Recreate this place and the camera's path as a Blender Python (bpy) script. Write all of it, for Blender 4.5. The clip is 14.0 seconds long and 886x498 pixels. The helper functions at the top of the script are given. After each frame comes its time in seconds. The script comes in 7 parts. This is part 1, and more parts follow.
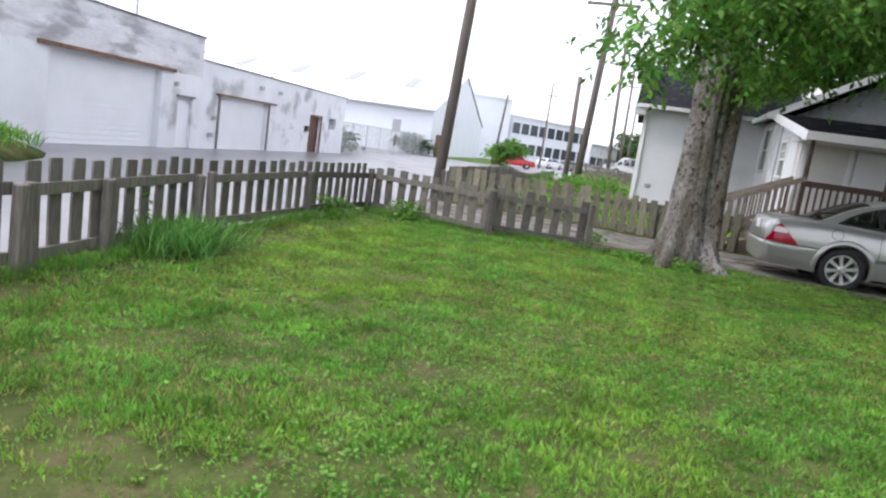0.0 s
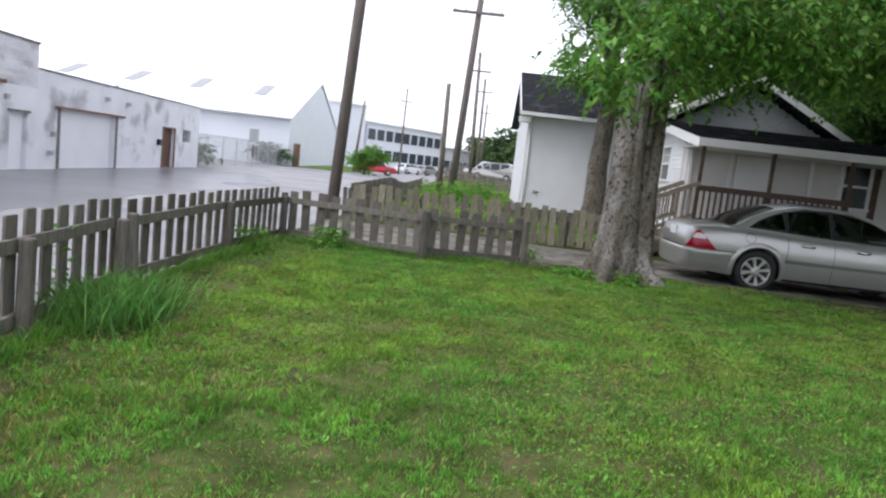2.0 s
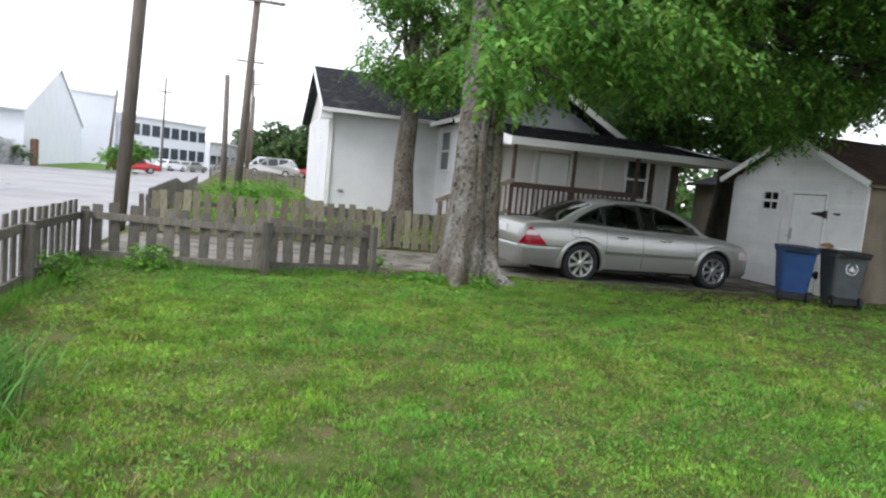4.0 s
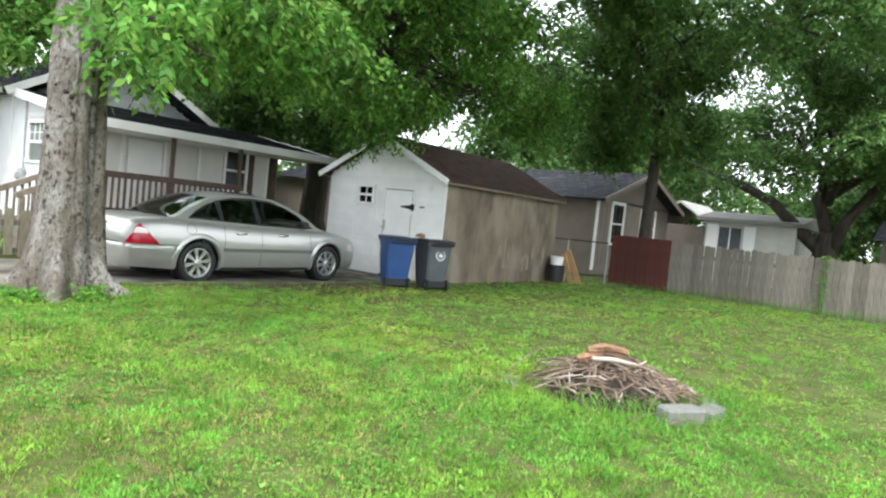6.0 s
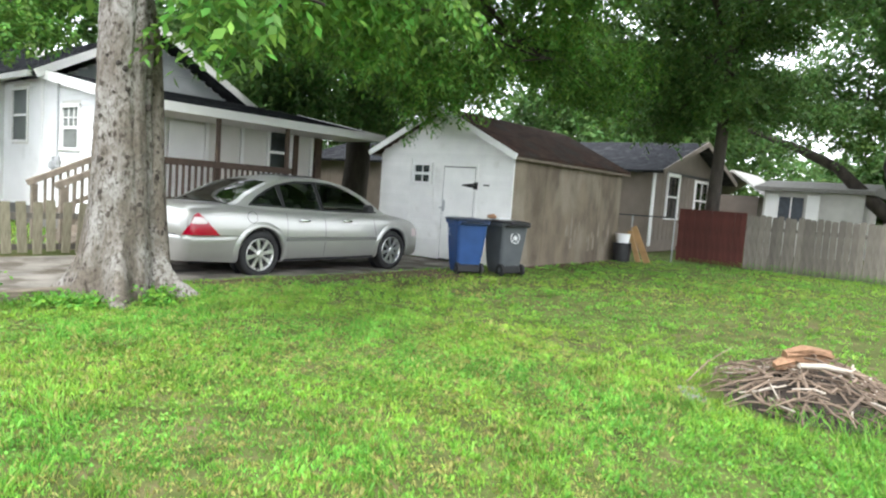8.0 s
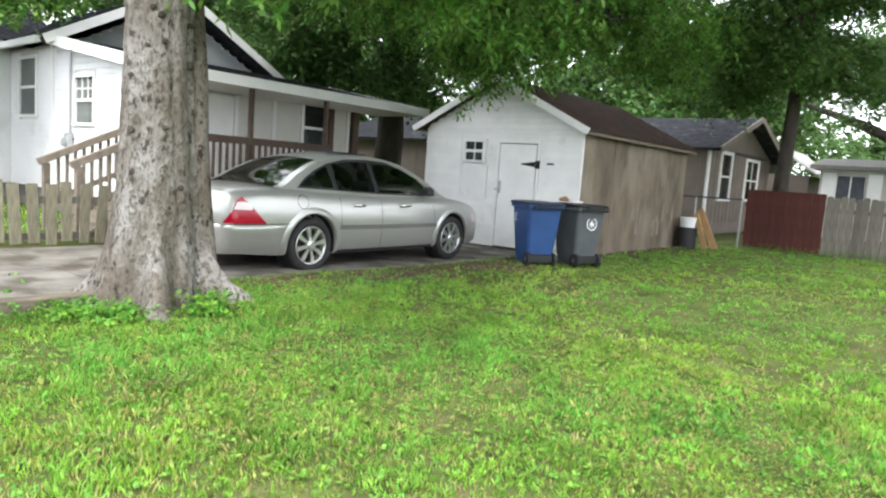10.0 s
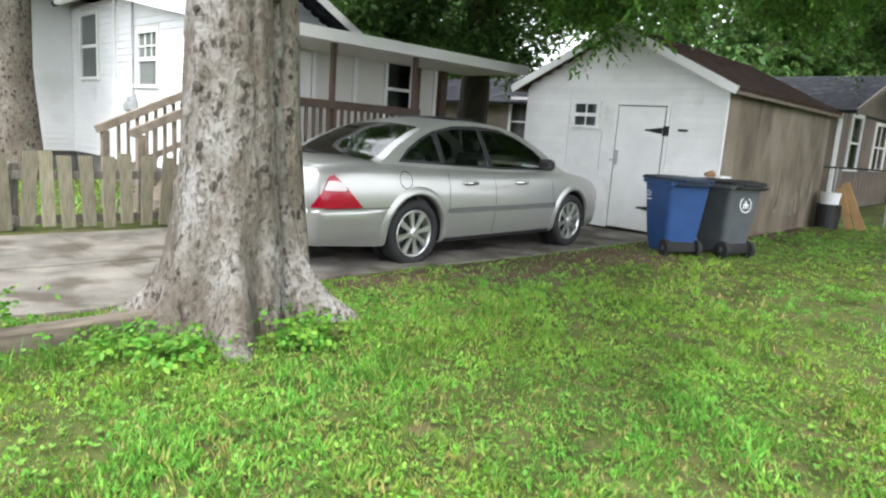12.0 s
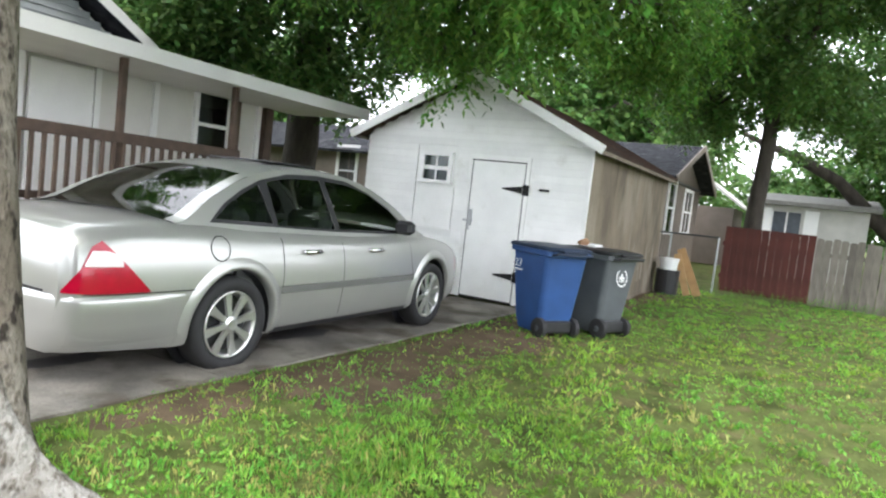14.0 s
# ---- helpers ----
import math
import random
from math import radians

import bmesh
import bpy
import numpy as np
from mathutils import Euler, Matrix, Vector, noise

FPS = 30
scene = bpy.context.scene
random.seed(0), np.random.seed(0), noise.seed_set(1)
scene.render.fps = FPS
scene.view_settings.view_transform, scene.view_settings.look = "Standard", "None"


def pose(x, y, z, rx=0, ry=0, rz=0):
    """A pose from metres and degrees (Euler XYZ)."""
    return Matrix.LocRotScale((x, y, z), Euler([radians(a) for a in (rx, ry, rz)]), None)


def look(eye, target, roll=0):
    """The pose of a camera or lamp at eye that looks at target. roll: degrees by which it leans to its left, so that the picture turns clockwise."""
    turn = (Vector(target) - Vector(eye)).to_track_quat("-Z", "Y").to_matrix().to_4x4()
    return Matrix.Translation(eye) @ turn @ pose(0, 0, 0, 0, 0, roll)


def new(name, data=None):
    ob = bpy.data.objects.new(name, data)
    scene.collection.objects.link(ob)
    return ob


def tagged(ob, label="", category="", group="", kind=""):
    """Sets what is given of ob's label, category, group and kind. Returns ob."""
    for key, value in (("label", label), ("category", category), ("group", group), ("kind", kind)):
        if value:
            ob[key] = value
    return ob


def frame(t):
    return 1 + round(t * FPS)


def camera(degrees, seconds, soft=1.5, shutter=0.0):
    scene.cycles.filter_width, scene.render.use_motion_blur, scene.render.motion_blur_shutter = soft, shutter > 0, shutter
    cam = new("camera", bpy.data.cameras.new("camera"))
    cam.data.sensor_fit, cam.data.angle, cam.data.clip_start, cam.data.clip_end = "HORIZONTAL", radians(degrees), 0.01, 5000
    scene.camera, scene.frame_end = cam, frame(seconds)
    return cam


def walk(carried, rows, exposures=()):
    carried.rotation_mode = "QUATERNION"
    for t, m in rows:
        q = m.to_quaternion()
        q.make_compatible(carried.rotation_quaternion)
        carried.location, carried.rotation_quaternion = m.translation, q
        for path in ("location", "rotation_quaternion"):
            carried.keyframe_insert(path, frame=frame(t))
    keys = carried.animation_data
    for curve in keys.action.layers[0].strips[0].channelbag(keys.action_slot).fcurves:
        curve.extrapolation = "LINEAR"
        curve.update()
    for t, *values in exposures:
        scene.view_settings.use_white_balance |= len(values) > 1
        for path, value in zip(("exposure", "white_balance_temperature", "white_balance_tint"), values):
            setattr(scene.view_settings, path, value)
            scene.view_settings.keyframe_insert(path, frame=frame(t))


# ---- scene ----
cam = camera(67.2, 14.0, soft=2.2, shutter=0.2)
METRES, EYE, TILT, LEAN, TURN = 11.0, 1.387, 0.0, 0.0, 15.0
ROWS = [
    (0.0, 0.0, 0.0, 0.0, 1.32, -9.16, -8.19),
    (0.5, -0.0306, 0.0187, 0.0026, 2.6, -8.5, -6.76),
    (1.0, -0.0629, 0.0351, 0.0027, 1.03, -8.18, -7.13),
    (1.5, -0.0844, 0.059, 0.002, -5.17, -7.55, -7.41),
    (2.0, -0.1061, 0.0803, 0.0043, -11.56, -7.09, -6.48),
    (2.5, -0.1314, 0.0989, 0.0067, -18.98, -6.4, -5.65),
    (5.0, -0.205, 0.2151, 0.0081, -46.69, -4.18, -6.21),
    (5.5, -0.2108, 0.2342, 0.009, -60.18, -3.77, -6.67),
    (6.0, -0.201, 0.2649, 0.0063, -67.61, -2.86, -5.9),
    (6.5, -0.1911, 0.2937, 0.0029, -67.58, -3.18, -5.25),
    (7.0, -0.1808, 0.3287, 0.0046, -70.68, -3.38, -5.22),
    (7.5, -0.1629, 0.3613, 0.0022, -66.95, -4.09, -4.34),
    (10.0, -0.054, 0.5274, -0.0068, -65.73, -6.59, -4.03),
    (10.5, -0.0322, 0.5565, -0.0055, -63.25, -7.94, -3.81),
    (11.0, -0.0097, 0.5917, -0.0043, -60.68, -8.59, -4.16),
    (11.5, 0.0233, 0.6172, -0.0063, -61.37, -9.1, -4.07),
    (12.0, 0.0564, 0.6546, -0.0066, -60.62, -9.94, -3.94),
    (12.5, 0.085, 0.6774, -0.0047, -67.33, -11.77, -6.16),
    (13.0, 0.1259, 0.7008, -0.0041, -71.9, -12.6, -6.39),
    (13.5, 0.1572, 0.7249, -0.0006, -76.78, -8.39, -6.8),
    (14.0, 0.1969, 0.7465, -0.004, -76.03, -4.42, -6.46),
]
walk(cam, [(t, pose(0, 0, EYE, TILT, LEAN, TURN) @ pose(METRES * x, METRES * y, METRES * z, 90 + pitch, roll, yaw)) for t, x, y, z, yaw, pitch, roll in ROWS],
     exposures=((0.0, 0.5, 6200, 16), (1.0, 0.3, 6200, 16), (2.7, 0.2, 6200, 16), (4.8, 0.85, 6400, 10), (6.2, 1.47, 6400, 8), (7.7, 1.58, 6400, 9), (11.0, 1.55, 6450, 11), (13.0, 1.62, 6400, 11), (13.5, 1.72, 6400, 11), (14.0, 1.85, 6400, 11)))

# ---- world, sun and exposure ----
world = bpy.data.worlds.new("overcast_sky")
scene.world = world
world.use_nodes = True
wn, wl = world.node_tree.nodes, world.node_tree.links
wn.clear()
sky = wn.new("ShaderNodeTexSky")
sky.sky_type, sky.sun_disc = "NISHITA", False
sky.sun_elevation, sky.sun_rotation = radians(52), radians(-120)
sky.air_density, sky.dust_density = 1.0, 1.0
blend = wn.new("ShaderNodeMix")
blend.data_type = "RGBA"
blend.inputs[0].default_value = 0.85  # cloud cover
back = wn.new("ShaderNodeBackground")
back.inputs["Strength"].default_value = 0.15
wout = wn.new("ShaderNodeOutputWorld")
wl.new(sky.outputs[0], blend.inputs[6])
blend.inputs[7].default_value = (9.0, 9.2, 9.6, 1)
wl.new(blend.outputs[2], back.inputs["Color"])
wl.new(back.outputs[0], wout.inputs[0])

sun = new("sun", bpy.data.lights.new("sun", "SUN"))
sun.data.energy, sun.data.angle, sun.data.color = 1.3, radians(25), (1.0, 0.97, 0.92)
sun.matrix_world = look((-20, -14, 31), (0, 0, 0))

# ---- materials ----


def material(name, base, rough=0.7, metal=0.0, vary=0.25, scale=6.0, fine=60.0, bump=0.15, tint=None, tint_at=0.55,
             tint_scale=1.5, stretch=(1, 1, 1), pieces=0.0, spec=0.4, coat=0.0, subsurface=0.0, depth=0.01):
    """A surface with grain at two scales, a second tone in patches, and its own shade for each piece."""
    m = bpy.data.materials.new(name)
    m.use_nodes = True
    n, l = m.node_tree.nodes, m.node_tree.links
    b = n["Principled BSDF"]
    b.inputs["Roughness"].default_value, b.inputs["Metallic"].default_value = rough, metal
    b.inputs["Specular IOR Level"].default_value = spec
    b.inputs["Coat Weight"].default_value = coat
    co = n.new("ShaderNodeTexCoord")
    mp = n.new("ShaderNodeMapping")
    mp.inputs["Scale"].default_value = stretch
    l.new(co.outputs["Object"], mp.inputs[0])

    def noise_at(s, detail):
        t = n.new("ShaderNodeTexNoise")
        t.inputs["Scale"].default_value, t.inputs["Detail"].default_value = s, detail
        l.new(mp.outputs[0], t.inputs["Vector"])
        return t.outputs["Fac"]

    def mixed(fac, a, c):
        x = n.new("ShaderNodeMix")
        x.data_type = "RGBA"
        l.new(fac, x.inputs[0])
        for s, v in ((6, a), (7, c)):
            if isinstance(v, tuple):
                x.inputs[s].default_value = (*v, 1)
            else:
                l.new(v, x.inputs[s])
        return x.outputs[2]

    def ramp(fac, lo, hi):
        r = n.new("ShaderNodeMapRange")
        r.inputs[1].default_value, r.inputs[2].default_value = lo, hi
        l.new(fac, r.inputs[0])
        return r.outputs[0]

    dark = tuple(c * (1 - vary) for c in base)
    light = tuple(min(1, c * (1 + vary)) for c in base)
    coarse, small = noise_at(scale, 4), noise_at(fine, 3)
    col = mixed(ramp(coarse, 0.3, 0.7), dark, light)
    if tint:
        col = mixed(ramp(noise_at(tint_scale, 6), tint_at, tint_at + 0.12), col, tint)
    hsv = n.new("ShaderNodeHueSaturation")
    mul = n.new("ShaderNodeMapRange")
    mul.inputs[3].default_value, mul.inputs[4].default_value = 1 - vary, 1 + vary
    l.new(small, mul.inputs[0])
    if pieces:
        oi = n.new("ShaderNodeObjectInfo")
        r2 = n.new("ShaderNodeMapRange")
        r2.inputs[3].default_value, r2.inputs[4].default_value = 1 - pieces, 1 + pieces
        l.new(oi.outputs["Random"], r2.inputs[0])
        mm = n.new("ShaderNodeMath")
        mm.operation = "MULTIPLY"
        l.new(mul.outputs[0], mm.inputs[0]), l.new(r2.outputs[0], mm.inputs[1])
        l.new(mm.outputs[0], hsv.inputs["Value"])
    else:
        l.new(mul.outputs[0], hsv.inputs["Value"])
    l.new(col, hsv.inputs["Color"])
    l.new(hsv.outputs[0], b.inputs["Base Color"])
    if bump:
        bp = n.new("ShaderNodeBump")
        bp.inputs["Strength"].default_value, bp.inputs["Distance"].default_value = bump, depth
        l.new(small, bp.inputs["Height"])
        l.new(bp.outputs[0], b.inputs["Normal"])
    return m


def leaf_material(name, base, vary=0.35, through_light=0.35, clump=0.8, clump_vary=0.3, drift=None):
    """Thin leaves: each island has its own shade; some light passes through."""
    m = bpy.data.materials.new(name)
    m.use_nodes = True
    n, l = m.node_tree.nodes, m.node_tree.links
    b = n["Principled BSDF"]
    b.inputs["Roughness"].default_value, b.inputs["Specular IOR Level"].default_value = 0.55, 0.3
    g = n.new("ShaderNodeNewGeometry")
    r = n.new("ShaderNodeMapRange")
    r.inputs[3].default_value, r.inputs[4].default_value = 1 - vary, 1 + vary
    l.new(g.outputs["Random Per Island"], r.inputs[0])
    co, cl = n.new("ShaderNodeTexCoord"), n.new("ShaderNodeTexNoise")
    cl.inputs["Scale"].default_value, cl.inputs["Detail"].default_value = clump, 3
    l.new(co.outputs["Object"], cl.inputs["Vector"])
    cr, cm = n.new("ShaderNodeMapRange"), n.new("ShaderNodeMath")
    cr.inputs[1].default_value, cr.inputs[2].default_value = 0.3, 0.7
    cr.inputs[3].default_value, cr.inputs[4].default_value = 1 - clump_vary, 1 + clump_vary
    cm.operation = "MULTIPLY"
    l.new(cl.outputs["Fac"], cr.inputs[0]), l.new(cr.outputs[0], cm.inputs[0]), l.new(r.outputs[0], cm.inputs[1])
    h = n.new("ShaderNodeHueSaturation")
    h.inputs["Color"].default_value = (*base, 1)
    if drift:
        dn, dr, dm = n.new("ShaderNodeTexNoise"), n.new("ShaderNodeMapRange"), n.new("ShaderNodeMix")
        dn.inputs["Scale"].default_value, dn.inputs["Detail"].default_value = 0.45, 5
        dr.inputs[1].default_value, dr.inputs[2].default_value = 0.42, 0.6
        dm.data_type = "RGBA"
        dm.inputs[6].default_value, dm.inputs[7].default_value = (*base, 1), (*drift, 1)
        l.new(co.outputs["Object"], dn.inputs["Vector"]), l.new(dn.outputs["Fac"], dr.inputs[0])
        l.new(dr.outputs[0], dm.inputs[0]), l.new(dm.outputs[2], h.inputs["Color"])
    hr = n.new("ShaderNodeMapRange")
    hr.inputs[3].default_value, hr.inputs[4].default_value = 0.47, 0.52
    mt = n.new("ShaderNodeMath")
    mt.operation = "FRACT"
    ml = n.new("ShaderNodeMath")
    ml.operation, ml.inputs[1].default_value = "MULTIPLY", 7.31
    l.new(g.outputs["Random Per Island"], ml.inputs[0]), l.new(ml.outputs[0], mt.inputs[0]), l.new(mt.outputs[0], hr.inputs[0])
    l.new(hr.outputs[0], h.inputs["Hue"])
    l.new(cm.outputs[0], h.inputs["Value"])
    l.new(h.outputs[0], b.inputs["Base Color"])
    tr = n.new("ShaderNodeBsdfTranslucent")
    l.new(h.outputs[0], tr.inputs["Color"])
    mx = n.new("ShaderNodeMixShader")
    mx.inputs[0].default_value = through_light
    l.new(b.outputs[0], mx.inputs[1]), l.new(tr.outputs[0], mx.inputs[2])
    l.new(mx.outputs[0], n["Material Output"].inputs[0])
    return m


def bark_material(name, pale, brown, dark, plates=24.0, stretch=0.6):
    """Scaly bark: plates with dark cracks between, pale and brown flakes, small dark pits."""
    m = bpy.data.materials.new(name)
    m.use_nodes = True
    n, l = m.node_tree.nodes, m.node_tree.links
    b = n["Principled BSDF"]
    b.inputs["Roughness"].default_value, b.inputs["Specular IOR Level"].default_value = 0.95, 0.15
    co, mp = n.new("ShaderNodeTexCoord"), n.new("ShaderNodeMapping")
    mp.inputs["Scale"].default_value = (1, 1, stretch)
    l.new(co.outputs["Object"], mp.inputs[0])

    def noise_at(s, d):
        t = n.new("ShaderNodeTexNoise")
        t.inputs["Scale"].default_value, t.inputs["Detail"].default_value, t.inputs["Roughness"].default_value = s, d, 0.65
        l.new(mp.outputs[0], t.inputs["Vector"])
        return t

    def ramp(fac, lo, hi):
        r = n.new("ShaderNodeMapRange")
        r.inputs[1].default_value, r.inputs[2].default_value = lo, hi
        l.new(fac, r.inputs[0])
        return r.outputs[0]

    def mix(fac, a, c):
        x = n.new("ShaderNodeMix")
        x.data_type = "RGBA"
        l.new(fac, x.inputs[0])
        for s, v in ((6, a), (7, c)):
            if isinstance(v, tuple):
                x.inputs[s].default_value = (*v, 1)
            else:
                l.new(v, x.inputs[s])
        return x.outputs[2]

    wob = noise_at(9, 3)
    add = n.new("ShaderNodeMixRGB")
    add.blend_type = "ADD"
    add.inputs[0].default_value = 0.09
    l.new(mp.outputs[0], add.inputs[1]), l.new(wob.outputs["Color"], add.inputs[2])
    vo = n.new("ShaderNodeTexVoronoi")
    vo.feature, vo.inputs["Scale"].default_value = "DISTANCE_TO_EDGE", plates
    l.new(add.outputs[0], vo.inputs["Vector"])
    coarse, fine, pit = noise_at(2.6, 6), noise_at(30, 5), noise_at(16, 2)
    col = mix(ramp(coarse.outputs["Fac"], 0.42, 0.62), brown, pale)
    col = mix(ramp(fine.outputs["Fac"], 0.48, 0.64), col, tuple(c * 0.7 for c in brown))
    col = mix(ramp(pit.outputs["Fac"], 0.565, 0.66), col, dark)
    crack = ramp(vo.outputs["Distance"], 0.10, 0.0)
    k = n.new("ShaderNodeMath")
    k.operation = "MULTIPLY"
    l.new(crack, k.inputs[0])
    wk = n.new("ShaderNodeMath")
    wk.operation, wk.inputs[1].default_value = "MULTIPLY", 0.15
    l.new(ramp(wob.outputs["Fac"], 0.50, 0.72), wk.inputs[0])
    l.new(wk.outputs[0], k.inputs[1])
    col = mix(k.outputs[0], col, dark)
    l.new(col, b.inputs["Base Color"])
    h = n.new("ShaderNodeMath")
    h.operation = "ADD"
    l.new(pit.outputs["Fac"], h.inputs[0]), l.new(fine.outputs["Fac"], h.inputs[1])
    bp = n.new("ShaderNodeBump")
    bp.inputs["Strength"].default_value, bp.inputs["Distance"].default_value = 0.95, 0.04
    l.new(h.outputs[0], bp.inputs["Height"]), l.new(bp.outputs[0], b.inputs["Normal"])
    return m


def glass_material(name, tint, rough=0.02, ior=1.5):
    m = bpy.data.materials.new(name)
    m.use_nodes = True
    n, l = m.node_tree.nodes, m.node_tree.links
    n.remove(n["Principled BSDF"])
    a, g, f, x = (n.new("ShaderNode" + k) for k in ("BsdfTransparent", "BsdfGlossy", "Fresnel", "MixShader"))
    a.inputs[0].default_value, g.inputs["Roughness"].default_value = (*tint, 1), rough
    f.inputs[0].default_value = ior
    l.new(f.outputs[0], x.inputs[0]), l.new(a.outputs[0], x.inputs[1]), l.new(g.outputs[0], x.inputs[2])
    l.new(x.outputs[0], n["Material Output"].inputs[0])
    return m


M = {}
M["soil"] = material("lawn_soil", (0.085, 0.105, 0.032), 0.95, vary=0.4, scale=2.5, fine=30, bump=0.6, tint=(0.13, 0.112, 0.055),
                     tint_at=0.55, tint_scale=3.5, spec=0.1, depth=0.03)
M["vergegrass"] = material("mown_verge_grass", (0.12, 0.21, 0.05), 0.95, vary=0.3, scale=0.8, fine=12, bump=0.6, tint=(0.18, 0.2, 0.08), tint_at=0.55,
                           tint_scale=0.4, spec=0.1, depth=0.05)
M["bare"] = material("bare_dirt", (0.105, 0.078, 0.05), 0.95, vary=0.3, scale=3, fine=70, bump=0.5, spec=0.1)
M["asphalt"] = material("worn_pale_asphalt", (0.27, 0.265, 0.265), 0.55, vary=0.14, scale=0.6, fine=140, bump=0.15,
                        tint=(0.20, 0.20, 0.215), tint_at=0.5, tint_scale=0.22, spec=0.5)
M["wet"] = material("wet_asphalt", (0.15, 0.15, 0.158), 0.28, vary=0.2, scale=0.5, fine=30, bump=0, spec=0.5)
M["concrete"] = material("driveway_concrete", (0.19, 0.175, 0.15), 0.8, vary=0.4, scale=2.2, fine=60, bump=0.6,
                         tint=(0.09, 0.075, 0.055), tint_at=0.50, tint_scale=2.0)
M["block"] = material("grey_concrete_block", (0.17, 0.168, 0.155), 0.9, vary=0.15, scale=9, fine=120, bump=0.4, pieces=0.1)
M["fence"] = material("weathered_picket_wood", (0.15, 0.135, 0.115), 0.85, vary=0.35, scale=7, fine=90, bump=0.4, stretch=(6, 6, 0.7),
                      tint=(0.10, 0.115, 0.07), tint_at=0.58, tint_scale=0.9, pieces=0.36)
M["mossy"] = material("algae_stained_picket_wood", (0.21, 0.195, 0.135), 0.85, vary=0.3, scale=7, fine=90, bump=0.4, stretch=(6, 6, 0.7),
                      tint=(0.12, 0.13, 0.07), tint_at=0.55, tint_scale=0.9, pieces=0.32)
M["plank"] = material("grey_privacy_plank", (0.168, 0.152, 0.129), 0.85, vary=0.25, scale=6, fine=90, bump=0.4, stretch=(5, 5, 0.6),
                      tint=(0.11, 0.098, 0.082), tint_at=0.54, tint_scale=1.2, pieces=0.25)
M["redwood"] = material("dark_red_painted_plank", (0.08, 0.023, 0.018), 0.8, vary=0.25, scale=5, fine=60, bump=0.25, stretch=(4, 4, 0.6), pieces=0.15)
M["stain"] = material("brown_stained_deck_wood", (0.075, 0.05, 0.036), 0.7, vary=0.25, scale=8, fine=70, bump=0.3, pieces=0.15)
M["tread"] = material("weathered_deck_timber", (0.215, 0.18, 0.14), 0.8, vary=0.25, scale=8, fine=70, bump=0.3, pieces=0.15)
M["white"] = material("white_house_paint", (0.80, 0.80, 0.79), 0.55, vary=0.04, scale=2, fine=40, bump=0.06)
M["siding"] = material("white_lap_siding", (0.78, 0.785, 0.79), 0.5, vary=0.04, scale=1.5, fine=50, bump=0.06, tint=(0.66, 0.67, 0.66),
                       tint_at=0.6, tint_scale=0.8, pieces=0.03)
M["shedwhite"] = material("chalky_white_paint", (0.80, 0.80, 0.78), 0.65, vary=0.05, scale=3, fine=60, bump=0.12, tint=(0.62, 0.61, 0.57),
                          tint_at=0.62, tint_scale=1.8, pieces=0.04)
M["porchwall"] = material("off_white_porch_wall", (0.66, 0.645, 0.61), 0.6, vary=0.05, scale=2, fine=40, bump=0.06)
M["gable"] = material("grey_gable_siding", (0.36, 0.38, 0.39), 0.65, vary=0.08, scale=3, fine=50, bump=0.1)
M["greywall"] = material("taupe_house_siding", (0.20, 0.167, 0.14), 0.75, vary=0.1, scale=2.5, fine=50, bump=0.15)
M["shingle"] = material("dark_asphalt_shingle", (0.034, 0.036, 0.041), 0.9, vary=0.35, scale=5, fine=90, bump=0.5, tint=(0.075, 0.075, 0.08),
                        tint_at=0.55, tint_scale=2.2, spec=0.1)
M["rustroof"] = material("rusty_brown_shingle", (0.058, 0.036, 0.028), 0.9, vary=0.35, scale=4, fine=70, bump=0.5, tint=(0.05, 0.04, 0.035),
                         tint_at=0.52, tint_scale=1.6, spec=0.1)
M["shedside"] = material("bare_weathered_shed_board", (0.15, 0.122, 0.088), 0.9, vary=0.32, scale=2.4, fine=45, bump=0.25, stretch=(1.1, 1.1, 0.5),
                         tint=(0.22, 0.19, 0.145), tint_at=0.56, tint_scale=1.1, pieces=0.02)
M["palebare"] = material("pale_flaked_board", (0.21, 0.18, 0.14), 0.9, vary=0.3, scale=4, fine=55, bump=0.2, stretch=(3, 3, 0.6))
M["palewall"] = material("faded_white_siding", (0.46, 0.45, 0.42), 0.75, vary=0.12, scale=2, fine=50, bump=0.15)
M["oldtimber"] = material("brown_weathered_timber", (0.15, 0.125, 0.095), 0.9, vary=0.3, scale=7, fine=80, bump=0.4, stretch=(0.6, 5, 5))
M["base"] = material("grey_foundation_block", (0.17, 0.165, 0.155), 0.9, vary=0.2, scale=3, fine=50, bump=0.3)
M["ware"] = material("peeling_white_masonry", (0.74, 0.75, 0.78), 0.7, vary=0.07, scale=0.8, fine=25, bump=0.15, tint=(0.40, 0.40, 0.41),
                     tint_at=0.57, tint_scale=0.6)
M["waretop"] = material("stained_parapet_masonry", (0.66, 0.66, 0.68), 0.75, vary=0.16, scale=1.1, fine=7, bump=0.2, tint=(0.36, 0.36, 0.375),
                        tint_at=0.52, tint_scale=0.8, stretch=(1, 0.7, 2.2))
M["rollup"] = material("white_rollup_door", (0.82, 0.83, 0.86), 0.45, vary=0.03, scale=1, fine=30, bump=0.03)
M["brown"] = material("brown_door_paint", (0.10, 0.045, 0.03), 0.6, vary=0.2, scale=3, fine=40, bump=0.1)
M["rust"] = material("rusty_steel_lintel", (0.20, 0.12, 0.08), 0.8, metal=0.2, vary=0.35, scale=5, fine=60, bump=0.3)
M["metalwall"] = material("pale_metal_cladding", (0.76, 0.79, 0.83), 0.45, vary=0.03, scale=0.5, fine=20, bump=0.03)
